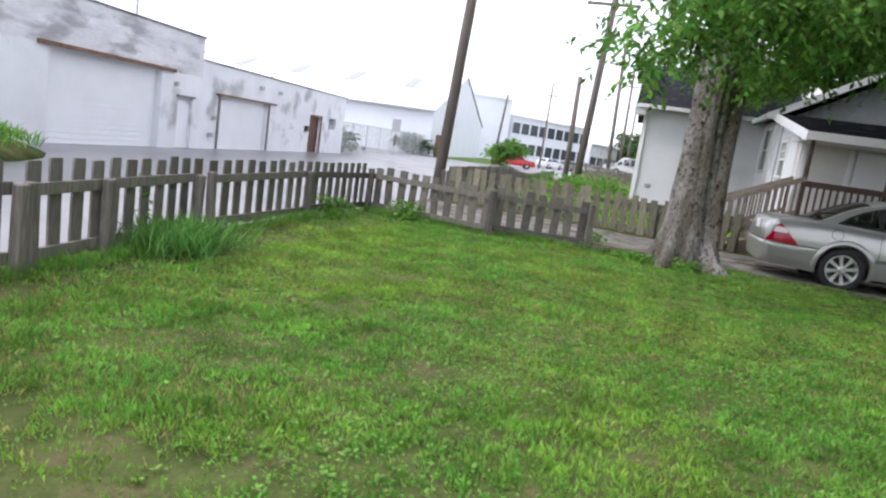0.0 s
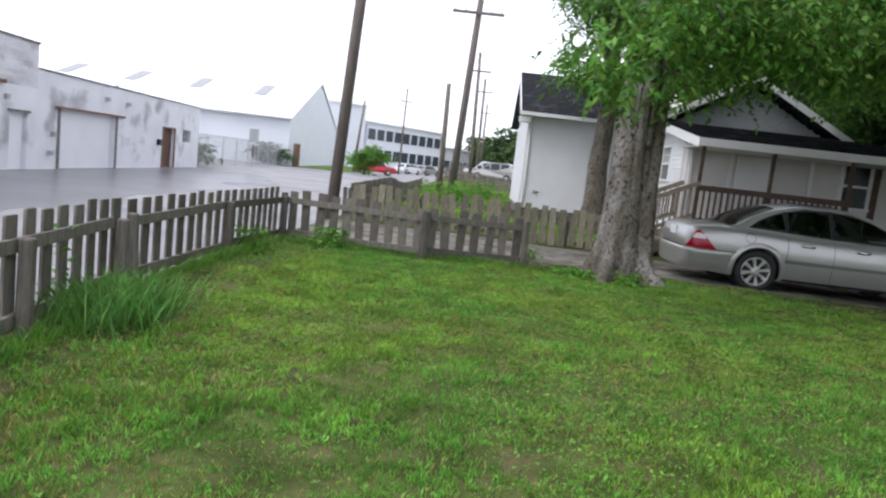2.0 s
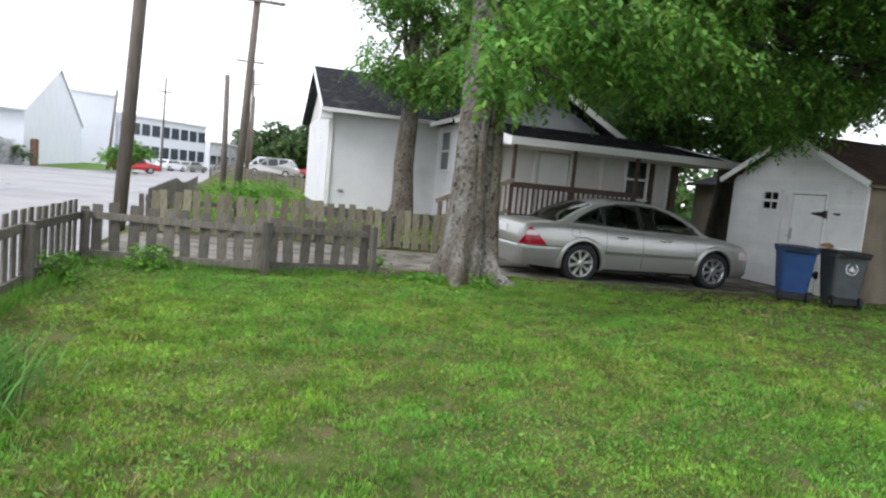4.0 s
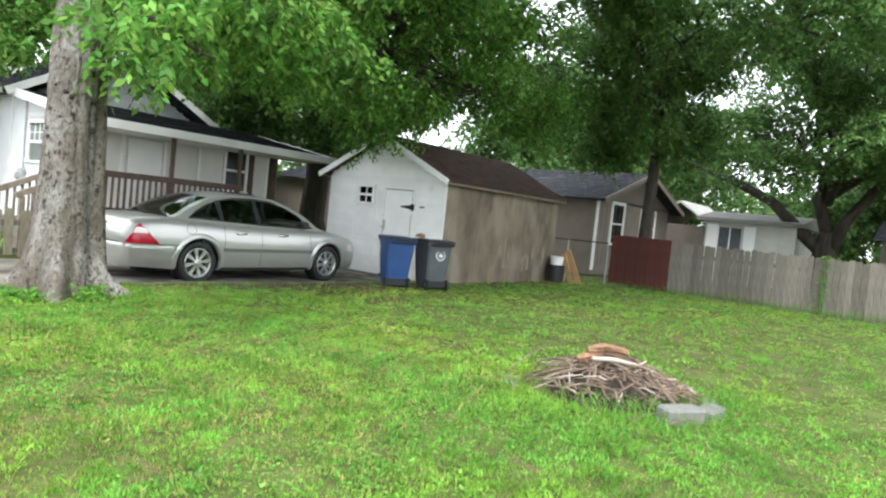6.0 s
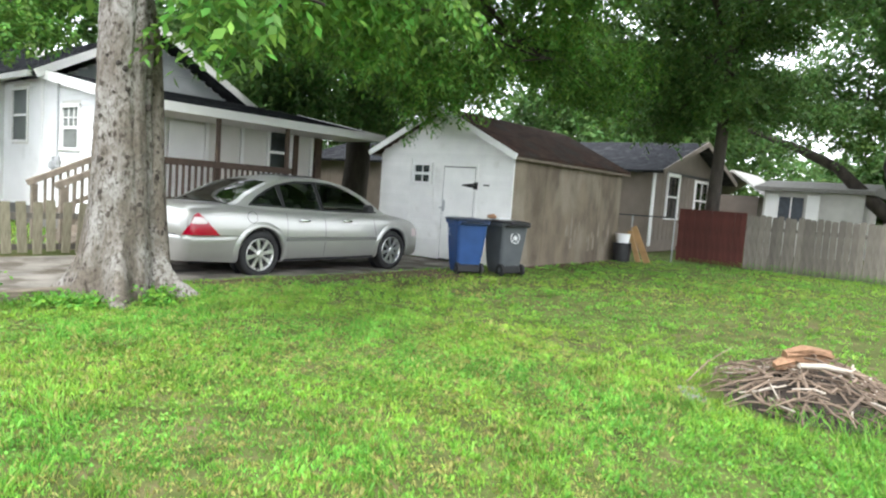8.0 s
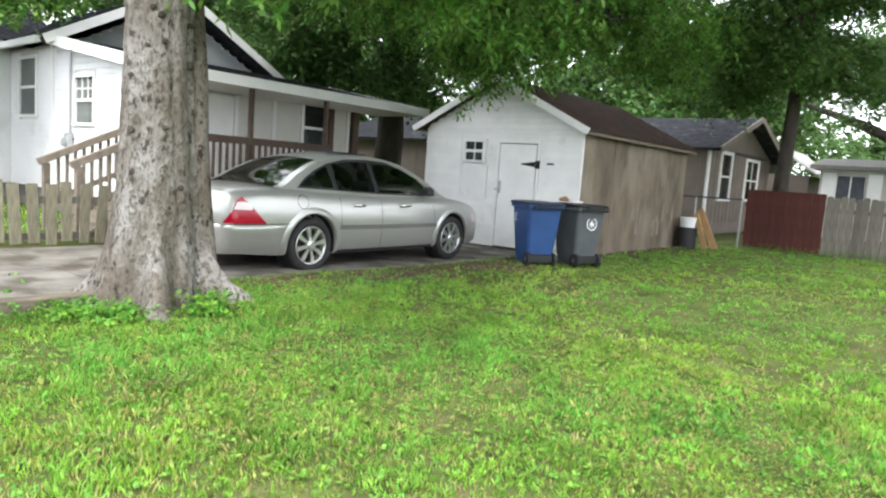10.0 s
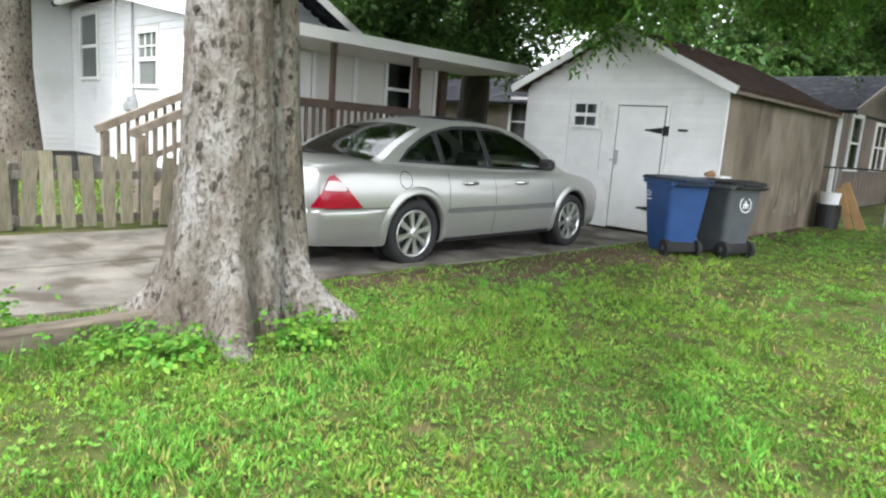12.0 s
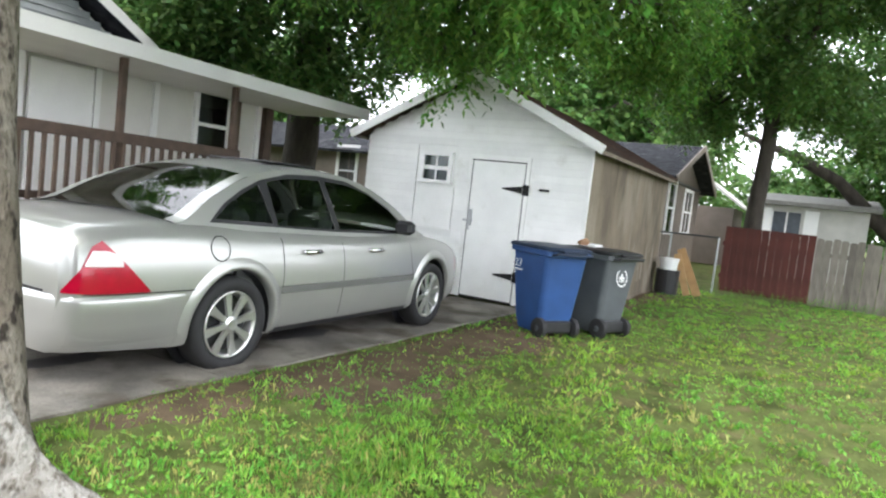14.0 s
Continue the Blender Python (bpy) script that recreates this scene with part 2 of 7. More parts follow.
M["metalroof"] = material("white_metal_roof", (0.85, 0.86, 0.88), 0.4, vary=0.03, scale=0.5, fine=20, bump=0.03)
M["pole"] = material("weathered_utility_pole", (0.17, 0.145, 0.125), 0.9, vary=0.25, scale=4, fine=50, bump=0.4, stretch=(4, 4, 0.4))
M["bark"] = material("pale_scaly_bark", (0.225, 0.198, 0.168), 0.92, vary=0.45, scale=5, fine=38, bump=1.0, stretch=(1, 1, 0.75), tint=(0.062, 0.05, 0.04),
                     tint_at=0.55, tint_scale=13, depth=0.03)
M["barkmain"] = bark_material("pale_flaking_bark", (0.335, 0.322, 0.3), (0.16, 0.138, 0.112), (0.07, 0.058, 0.048))
M["barkmid"] = bark_material("grey_brown_bark", (0.27, 0.245, 0.21), (0.16, 0.135, 0.108), (0.04, 0.033, 0.028), plates=26)
M["blind"] = material("grey_window_blind", (0.26, 0.27, 0.27), 0.8, vary=0.2, scale=3, bump=0, stretch=(1, 1, 9))
M["barkdark"] = material("dark_furrowed_bark", (0.05, 0.042, 0.035), 0.95, vary=0.35, scale=6, fine=40, bump=0.9, stretch=(1, 1, 0.3), depth=0.03)
M["leafmain"] = leaf_material("tree_leaf", (0.115, 0.26, 0.046), vary=0.5, through_light=0.45, clump=1.2, clump_vary=0.45)
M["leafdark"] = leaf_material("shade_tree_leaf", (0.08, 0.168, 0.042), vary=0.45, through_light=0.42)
M["leaffar"] = leaf_material("distant_leaf", (0.07, 0.13, 0.04))
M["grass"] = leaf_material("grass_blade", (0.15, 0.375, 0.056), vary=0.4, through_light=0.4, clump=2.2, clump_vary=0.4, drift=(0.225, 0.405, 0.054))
M["weed"] = leaf_material("weed_leaf", (0.12, 0.30, 0.035), vary=0.35, through_light=0.3)
M["tuft"] = leaf_material("long_grass_blade", (0.11, 0.27, 0.055), vary=0.4, through_light=0.3)
M["moulding"] = material("grey_car_moulding", (0.15, 0.15, 0.14), 0.45, metal=0.3, vary=0.03, bump=0)
# Near-black colour that paints in the shade between the piled sticks.
M["gapshade"] = material("brush_gap_shade", (0.045, 0.036, 0.028), 0.95, vary=0.4, scale=14, fine=90, bump=0.8)
M["silver"] = material("silver_car_paint", (0.40, 0.40, 0.375), 0.30, metal=0.5, vary=0.02, scale=3, fine=400, bump=0.0, coat=0.7, spec=0.5)
M["black"] = material("black_rubber", (0.02, 0.02, 0.021), 0.7, vary=0.15, scale=8, fine=60, bump=0.1)
M["trimdark"] = material("black_plastic_trim", (0.02, 0.02, 0.022), 0.4, vary=0.1, scale=8, fine=60, bump=0.05)
M["chrome"] = material("bright_chrome", (0.75, 0.75, 0.75), 0.15, metal=1.0, vary=0.02, bump=0)
M["alloy"] = material("silver_alloy", (0.62, 0.62, 0.60), 0.3, metal=0.85, vary=0.05, bump=0)
M["redlens"] = material("red_lamp_lens", (0.36, 0.002, 0.022), 0.15, vary=0.08, scale=20, fine=80, bump=0.05, coat=0.25)
M["clearlens"] = material("clear_lamp_lens", (0.72, 0.62, 0.62), 0.2, vary=0.05, bump=0, coat=0.5)
M["seat"] = material("grey_seat_fabric", (0.10, 0.10, 0.10), 0.9, vary=0.15, bump=0.1)
M["carglass"] = glass_material("tinted_car_glass", (0.58, 0.66, 0.62), ior=1.8)
M["rearglass"] = glass_material("dark_rear_glass", (0.16, 0.18, 0.17), ior=1.8)
M["glass"] = glass_material("window_glass", (0.45, 0.5, 0.5))
M["room"] = material("dim_room_interior", (0.06, 0.06, 0.065), 0.9, vary=0.3, scale=2, bump=0)
M["blue"] = material("blue_bin_plastic", (0.022, 0.065, 0.19), 0.45, vary=0.12, scale=4, fine=90, bump=0.08)
M["greybin"] = material("grey_bin_plastic", (0.075, 0.083, 0.09), 0.5, vary=0.12, scale=4, fine=90, bump=0.08)
M["darklid"] = material("dark_blue_lid_plastic", (0.02, 0.032, 0.06), 0.45, vary=0.12, scale=4, fine=90, bump=0.08)
M["print"] = material("white_print", (0.75, 0.76, 0.76), 0.6, vary=0.03, bump=0)
M["twig"] = material("dry_brown_twig", (0.17, 0.125, 0.092), 0.9, vary=0.3, scale=12, fine=90, bump=0.2, pieces=0.35)
M["palestick"] = material("pale_stripped_stick", (0.42, 0.37, 0.31), 0.8, vary=0.12, scale=9, fine=90, bump=0.2)
M["log"] = material("split_orange_log", (0.27, 0.155, 0.09), 0.85, vary=0.25, scale=7, fine=60, bump=0.4, stretch=(1, 5, 5))
M["board"] = material("tan_raw_board", (0.40, 0.25, 0.12), 0.8, vary=0.15, scale=5, fine=60, bump=0.15)
M["steel"] = material("galvanised_steel", (0.42, 0.43, 0.44), 0.5, metal=0.6, vary=0.12, scale=8, fine=60, bump=0.08)
M["carred"] = material("red_car_paint", (0.42, 0.015, 0.02), 0.3, vary=0.05, bump=0, coat=0.6)
M["carwhite"] = material("white_car_paint", (0.75, 0.76, 0.78), 0.3, vary=0.03, bump=0, coat=0.6)
M["windowdark"] = material("dark_far_window", (0.06, 0.07, 0.085), 0.2, vary=0.2, bump=0, spec=0.6)
M["black_iron"] = material("black_iron_hinge", (0.015, 0.015, 0.015), 0.6, metal=0.4, vary=0.2, bump=0.1)
M["clover"] = leaf_material("clover_leaf", (0.135, 0.315, 0.045), vary=0.3, through_light=0.35, clump=2.5, clump_vary=0.35)
M["weedpale"] = leaf_material("broad_weed_leaf", (0.165, 0.34, 0.055), vary=0.3, through_light=0.3, clump=1.7, clump_vary=0.35)
M["oil"] = material("oil_stain", (0.045, 0.042, 0.04), 0.6, vary=0.3, scale=6, fine=60, bump=0.1)
M["dryblade"] = leaf_material("dry_grass_blade", (0.29, 0.30, 0.085), vary=0.3, through_light=0.2)

# ---- mesh helpers ----


class Mesh:
    """Collects points and faces for one mesh."""

    def __init__(self):
        self.v, self.f = [], []

    def add(self, points, faces):
        k = len(self.v)
        self.v += [tuple(p) for p in points]
        self.f += [tuple(k + i for i in f) for f in faces]
        return self

    def box(self, x0, y0, z0, x1, y1, z1, bevel=0.0):
        if bevel <= 0:
            p = [(x, y, z) for z in (z0, z1) for y in (y0, y1) for x in (x0, x1)]
            return self.add(p, [(0, 2, 3, 1), (4, 5, 7, 6), (0, 1, 5, 4), (2, 6, 7, 3), (0, 4, 6, 2), (1, 3, 7, 5)])
        b, rings = bevel, []
        for z, i in ((z0, b), (z0 + b, 0), (z1 - b, 0), (z1, b)):
            rings.append([(x0 + i, y0 + b + i, z), (x0 + b + i, y0 + i, z), (x1 - b - i, y0 + i, z), (x1 - i, y0 + b + i, z),
                          (x1 - i, y1 - b - i, z), (x1 - b - i, y1 - i, z), (x0 + b + i, y1 - i, z), (x0 + i, y1 - b - i, z)])
        return self.rings(rings, True)

    def rings(self, rings, caps=True, closed=True):
        n, k = len(rings[0]), len(self.v)
        f = []
        for r in range(len(rings) - 1):
            for i in range(n if closed else n - 1):
                j = (i + 1) % n
                f.append((r * n + i, r * n + j, (r + 1) * n + j, (r + 1) * n + i))
        if caps:
            f += [tuple(range(n - 1, -1, -1)), tuple((len(rings) - 1) * n + i for i in range(n))]
        return self.add([p for r in rings for p in r], f)

    def tube(self, points, radii, sides=8, caps=True, wobble=0.0):
        pts = [Vector(p) for p in points]
        rings, ref = [], None
        for i, p in enumerate(pts):
            d = (pts[min(i + 1, len(pts) - 1)] - pts[max(i - 1, 0)]).normalized()
            if ref is None:
                ref = d.orthogonal().normalized()
            u = (ref - d * ref.dot(d)).normalized()
            ref, w = u, d.cross(u)
            ring = []
            for s in range(sides):
                a = 2 * math.pi * s / sides
                q = u * math.cos(a) + w * math.sin(a)
                r = radii[i] * (1 + (wobble * noise.noise((p + q) * 3.0) if wobble else 0))
                ring.append(p + q * r)
            rings.append(ring)
        return self.rings(rings, caps)

    def extrude(self, poly, along):
        """A prism of a closed outline along a vector."""
        a = [Vector(p) for p in poly]
        d, n = Vector(along), len(poly)
        return self.add([*a, *(p + d for p in a)],
                        [tuple(range(n - 1, -1, -1)), tuple(range(n, 2 * n)), *((i, (i + 1) % n, n + (i + 1) % n, n + i) for i in range(n))])

    def turn(self, m):
        self.v = [tuple(m @ Vector(p)) for p in self.v]
        return self

    def data(self, name, mat, smooth=False):
        me = bpy.data.meshes.new(name)
        me.from_pydata(self.v, [], self.f)
        me.materials.append(M[mat] if isinstance(mat, str) else mat)
        bm = bmesh.new()
        bm.from_mesh(me)
        bmesh.ops.recalc_face_normals(bm, faces=bm.faces)
        bm.to_mesh(me)
        bm.free()
        if smooth:
            me.polygons.foreach_set("use_smooth", [True] * len(me.polygons))
        return me


def thing(name, at=(0, 0, 0), turn=0.0, label="", category="", group="", kind=""):
    """An Empty at the thing's base, which parents its parts."""
    ob = new(name)
    ob.matrix_basis = pose(*at, 0, 0, turn)
    return tagged(ob, label, category, group, kind)


def part(name, mesh, mat, parent=None, label="", smooth=False):
    me = mesh.data(name, mat, smooth) if isinstance(mesh, Mesh) else mesh
    ob = new(name, me)
    if parent:
        ob.parent = parent
    if label:
        ob["label"] = label
    return ob


def single(name, mesh, mat, label="", category="", group="", kind="", smooth=False):
    return tagged(part(name, mesh, mat, smooth=smooth), label, category, group, kind)


def piece(name, me, parent, m):
    ob = new(name, me)
    ob.parent = parent
    ob.matrix_basis = m
    return ob


def smooth_step(a, b, x):
    t = min(1, max(0, (x - a) / (b - a)))
    return t * t * (3 - 2 * t)


def ground_z(x, y):
    """Height of the land: the yard is level, it sinks a little by the shed and falls to the street."""
    z = -0.07 * smooth_step(2, 8, x) * smooth_step(7, 10, y)
    z += -0.36 * smooth_step(-4.62, -5.0, x)
    z += -0.055 * smooth_step(11.45, 11.95, y) * smooth_step(15.3, 15.05, y) * smooth_step(-0.9, 0.4, x)
    z += 0.6 * smooth_step(42, 60, y) * smooth_step(-6.2, -5.0, x)
    return z + 0.012 * noise.noise(Vector((x * 0.8, y * 0.8, 0)))

# ---- ground, street, driveway ----


def build_ground():
    """One sheet, fine round the yard and coarse to the horizon."""
    xs = sorted({*np.round(np.arange(-9, 20.01, 0.35), 3), *(-4.62, -4.75, -4.85, -5.0, -700, -300, -150, -80, -50, -30, -20, -14, 24, 30, 40, 60, 100, 200, 400, 700)})
    ys = sorted({*np.round(np.arange(-4, 24.01, 0.35), 3), *(-700, -300, -100, -50, -25, -12, 30, 40, 60, 90, 150, 300, 700)})
    me = Mesh()
    n = len(ys)
    me.add([(x, y, ground_z(x, y)) for x in xs for y in ys],
           [(i * n + j, (i + 1) * n + j, (i + 1) * n + j + 1, i * n + j + 1) for i in range(len(xs) - 1) for j in range(n - 1)])
    return single("ground", me, "soil", "level mown lawn over dark soil with bare spots", "ground", kind="structure", smooth=True)


build_ground()
WARE_P, WARE_D = Vector((-16.33, 13.34, -0.33)), Vector((-0.0826, 0.9966, 0)).normalized()
WARE_N = Vector((WARE_D.y, -WARE_D.x, 0))


def ware(s, out, z):
    """A point on the warehouses' street line: s along it, out towards the street, z above the yard."""
    p = WARE_P + WARE_D * s + WARE_N * out
    return (p.x, p.y, z)


def ware_box(me, s0, s1, o0, o1, z0, z1):
    return me.extrude([ware(s0, o0, z0), ware(s1, o0, z0), ware(s1, o1, z0), ware(s0, o1, z0)], (0, 0, z1 - z0))


street = Mesh()
ys = [-120, -40, -10, 0, 6, 12, 18, 24, 32, 45, 70, 120, 260, 500]
street.rings([[(-4.85 - 0.02 * max(0, y), y, -0.335), (-14, y, -0.32), (-60 if y > 40 or y < -5 else -40, y, -0.325)] for y in ys], caps=False, closed=False)
single("road", street, "asphalt", "wide pale worn asphalt street before white warehouses", "road", kind="structure")


def wet_row(s):
    """A strip of the wet film, 5 mm above the street."""
    far = 6.2 + 2.2 * noise.noise(Vector((s * 0.3, 0, 3))) - 2.0 * smooth_step(18, 27, s)
    row = [ware(s, o, 0) for o in np.linspace(0.3, far, 5)]
    return [(x, y, -0.33 + 0.015 * min(1, (-6.1 - x) / 7.9)) for x, y, _ in row]


drains = Mesh()
drains.rings([wet_row(s) for s in np.arange(-45, 27, 0.4)], caps=False, closed=False)
single("wet_patch", drains, "wet", "dark wet film on the asphalt before the warehouse", "water", kind="structure")


def build_driveway():
    drive = thing("pavement_driveway", label="stained cracked concrete driveway slabs beside the lawn", category="driveway", kind="structure")
    for i, (x0, x1) in enumerate(((-6.0, -3.6), (-3.592, -1.4), (-1.392, 0.9), (0.908, 3.2), (3.208, 5.6), (5.608, 8.75))):
        for y0, y1 in ((11.82, 13.3), (13.33, 14.95)):
            me = Mesh()
            n = 8
            tops = []
            for k in range(n + 1):
                x = x0 + (x1 - x0) * k / n
                e = 0.07 * noise.noise(Vector((x * 2.1, y0, 5))) if y0 < 12 else 0
                g = (ground_z(x, y0), ground_z(x, y1))
                tops.append([(x, y0 + e, g[0] - 0.05), (x, y0 + e + 0.01, g[0] + 0.022), (x, y1, g[1] + 0.022), (x, y1, g[1] - 0.05)])
            me.rings(tops)
            part("slab", me, "concrete", drive)
    return drive


build_driveway()


def slab_z(x, y):
    """Top of the driveway slabs."""
    y0, y1 = (11.82, 13.3) if y < 13.315 else (13.33, 14.95)
    k = min(1, max(0, (y - y0) / (y1 - y0)))
    return ground_z(x, y0) * (1 - k) + ground_z(x, y1) * k + 0.022


def flat_patch(name, label, c, r, mat, lift, seed, category="dirt", base=ground_z):
    """An irregular film that lies on the ground."""
    me = Mesh()
    rings = []
    for q in (1.0, 0.75, 0.5, 0.25, 0.01):
        ring = []
        for i in range(48):
            a = 2 * math.pi * i / 48
            k = q * (1 + 0.4 * noise.noise(Vector((math.cos(a) * 1.6 + seed, math.sin(a) * 1.6, seed))) + 0.3 * noise.noise(Vector((math.cos(a) * 5, math.sin(a) * 5, seed))))
            x, y = c[0] + r[0] * k * math.cos(a), c[1] + r[1] * k * math.sin(a)
            ring.append((x, y, base(x, y) + lift - (0.02 if q == 1.0 and base is ground_z else 0)))
        rings.append(ring)
    me.rings(rings, caps=False)
    return single(name, me, mat, label, category, kind="structure", smooth=True)


for k, (c, r) in enumerate((((6.2, 11.25), (1.4, 0.6)), ((4.1, 11.2), (1.3, 0.6)), ((2.7, 11.5), (0.7, 0.3)), ((7.6, 11.2), (0.9, 0.6)))):
    flat_patch("bare_ground", "worn bare dirt along the driveway edge", c, r, "bare", 0.012, 3 + k)
for k, (c, r) in enumerate((((10.6, 11.0), (1.7, 0.28)), ((12.9, 10.9), (1.3, 0.35)), ((9.3, 11.05), (0.8, 0.3)))):
    flat_patch("bare_ground", "brown dirt along the shed's foot", c, r, "bare", 0.014, 33 + k)
for k, (c, r) in enumerate((((4.75, 12.5), (0.42, 0.15)), ((3.7, 12.3), (0.3, 0.1)), ((2.6, 12.75), (0.35, 0.12)))):
    flat_patch("oil_stain", "dark oil stain on the concrete driveway", c, r, "oil", 0.004, 21 + k, "stain", slab_z)

# ---- picket fences ----


def picket_mesh(w, h, t=0.02):
    """A square-topped board with slightly worn top corners."""
    c = w * 0.05
    return Mesh().extrude([(-w / 2, 0, 0), (w / 2, 0, 0), (w / 2, 0, h - c), (w / 2 - c, 0, h), (-w / 2 + c, 0, h), (-w / 2, 0, h - c)], (0, t, 0))


PICKET_SIZES = ((0.136, 0.788), (0.142, 0.78), (0.13, 0.795), (0.138, 0.772))
PICKETS = {m: [picket_mesh(w, h).data("picket", m) for w, h in PICKET_SIZES] for m in ("fence", "mossy")}


def picket_fence(label, line, spacing, posts, side=1, rails=(0.13, 0.63), post_h=0.74, lift=0.05, seed=1, tall=1.0, messy=1.0, extra=(), wood="fence"):
    """line: corner points; side: on which side of the rails the boards are nailed."""
    rnd = random.Random(seed)
    f = thing("picket_fence", label=label, category="fence")
    post = Mesh().box(-0.043, -0.043, -0.1, 0.043, 0.043, post_h, 0.01).data("post", "fence")
    for (ax, ay), (bx, by) in zip(line, line[1:]):
        d = Vector((bx - ax, by - ay, 0))
        length, a = d.length, math.degrees(math.atan2(d.y, d.x))
        nb = max(1, round(length / posts))
        for r in rails:
            for k in range(nb):
                p, q = Vector((ax, ay, 0)) + d * (k / nb), Vector((ax, ay, 0)) + d * ((k + 1) / nb)
                p.z, q.z = ground_z(p.x, p.y) + r + rnd.uniform(-0.02, 0.02), ground_z(q.x, q.y) + r + rnd.uniform(-0.02, 0.02)
                e = (q - p)
                me = Mesh().box(0.002, -0.02, -0.045, e.length - 0.002, 0.02, 0.045)
                o = part("rail", me, "fence", f)
                o.matrix_basis = pose(p.x, p.y, p.z, 0, -math.degrees(math.atan2(e.z, math.hypot(e.x, e.y))), a)
        for k in range(nb + 1):
            p = Vector((ax, ay, 0)) + d * (k / nb)
            o = piece("post", post, f, pose(p.x, p.y, ground_z(p.x, p.y), rnd.uniform(-2, 2), rnd.uniform(-2, 2), a) @ pose(0, -side * 0.065, 0))
        for q in extra:
            p = Vector((ax, ay, 0)) + d * (q / length)
            if 0 < q < length:
                piece("post", post, f, pose(p.x, p.y, ground_z(p.x, p.y), rnd.uniform(-3, 3), rnd.uniform(-3, 3), a) @ pose(0, -side * 0.065, 0))
        n = int(length / spacing)
        for i in range(n):
            s = (i + 0.5) * length / n + rnd.uniform(-0.008, 0.008)
            p = Vector((ax, ay, 0)) + d * (s / length)
            m = pose(p.x, p.y, ground_z(p.x, p.y) + lift + rnd.uniform(-0.015, 0.015) * messy, 0, rnd.uniform(-1.6, 1.6) * messy, a) @ pose(0, side * 0.022 if side > 0 else -0.042, 0)
            piece("picket", PICKETS[wood][rnd.randrange(4)], f, m @ Matrix.Diagonal((1, 1, tall, 1)))
    return f


picket_fence("weathered grey wooden picket fence along the street", [(-3.95, -3.6), (-4.0, -1.2), (-4.05, 1.2), (-4.14, 3.66)], 0.235, 2.6, side=1, seed=3, tall=1.0, post_h=0.68, messy=0.5, extra=(1.25,))
picket_fence("weathered grey wooden picket fence with long grass at its foot", [(-4.15, 3.78), (-4.47, 6.12)], 0.235, 2.6, side=1, seed=8, tall=1.0, post_h=0.68, messy=0.5, extra=(0.85,))
picket_fence("weathered grey wooden picket fence reaching the yard corner", [(-4.5, 6.42), (-4.5, 8.7), (-4.46, 10.9)], 0.235, 2.6, side=1, seed=9, tall=0.99, post_h=0.70, messy=0.6)
single("picket_gap_board", picket_mesh(0.13, 0.78).turn(pose(-4.525, 6.27, 0.05, 0, 0, 90)), "fence", "weathered picket between two fence posts", "picket")
picket_fence("sagging weathered picket fence ending beside the driveway", [(-4.4, 10.98), (-2.13, 10.6), (-0.58, 11.06)], 0.218, 3.0, side=1, seed=4, tall=0.93, post_h=0.74, messy=2.2)
picket_fence("weathered picket fence of the neighbouring lawn", [(-4.2, 15.15), (0.6, 15.12), (2.25, 15.1)], 0.2, 1.65, side=-1, seed=5, tall=1.02, messy=2.5, wood="mossy")
picket_fence("grey picket fence running along the street edge", [(-4.25, 15.25), (-4.9, 30), (-5.4, 46)], 0.2, 2.2, side=-1, seed=6)
picket_fence("far grey picket fence before parked cars", [(-5.3, 58), (4.2, 42)], 0.24, 2.4, side=-1, seed=7)
edge = Mesh().box(-0.5, 11.02, -0.05, 0.55, 11.14, 0.13, 0.015)
single("landscape_timber", edge, "oldtimber", "weathered brown timber lying between fence post and tree", "timber")

# ---- plank fence behind the yard ----


def plank_fence():
    rnd = random.Random(11)
    f = thing("plank_fence", label="weathered grey vertical plank privacy fence", category="fence")
    pm = [Mesh().extrude([(0, -w / 2, 0), (0, w / 2, 0), (0, w / 2, h - 0.03), (0, w / 2 - 0.03, h), (0, -w / 2 + 0.03, h), (0, -w / 2, h - 0.03)], (0.02, 0, 0)).data("plank", "plank")
          for w, h in ((0.138, 1.38), (0.14, 1.36), (0.135, 1.40))]
    y, i = 8.28, 0
    while y > -9:
        piece("plank", pm[i % 3], f, pose(15.6 - 0.03 * (8.3 - y) * 0.3 + rnd.uniform(-0.006, 0.006), y, 0.0, rnd.uniform(-0.7, 0.7), 0, 0))
        y, i = y - 0.146, i + 1
    for z in (0.35, 1.05):
        part("rail", Mesh().box(15.63, -9, z - 0.045, 15.67, 8.3, z + 0.045), "plank", f)
    for k in range(8):
        part("post", Mesh().box(15.68, 8.2 - 2.4 * k, -0.2, 15.78, 8.3 - 2.4 * k, 1.3, 0.01), "plank", f)
    r = thing("red_fence_panel", label="dark red painted plank fence panel", category="fence")
    rm = Mesh().box(0, -0.07, 0, 0.022, 0.07, 1.4).data("plank", "redwood")
    for k in range(12):
        piece("plank", rm, r, pose(15.56 + rnd.uniform(-0.004, 0.004), 8.43 + 0.1435 * k, 0.02, rnd.uniform(-0.15, 0.15), 0, 0))
    for z in (0.35, 1.05):
        part("rail", Mesh().box(15.585, 8.36, z - 0.045, 15.625, 10.11, z + 0.045), "redwood", r)


plank_fence()

# ---- windows and siding ----


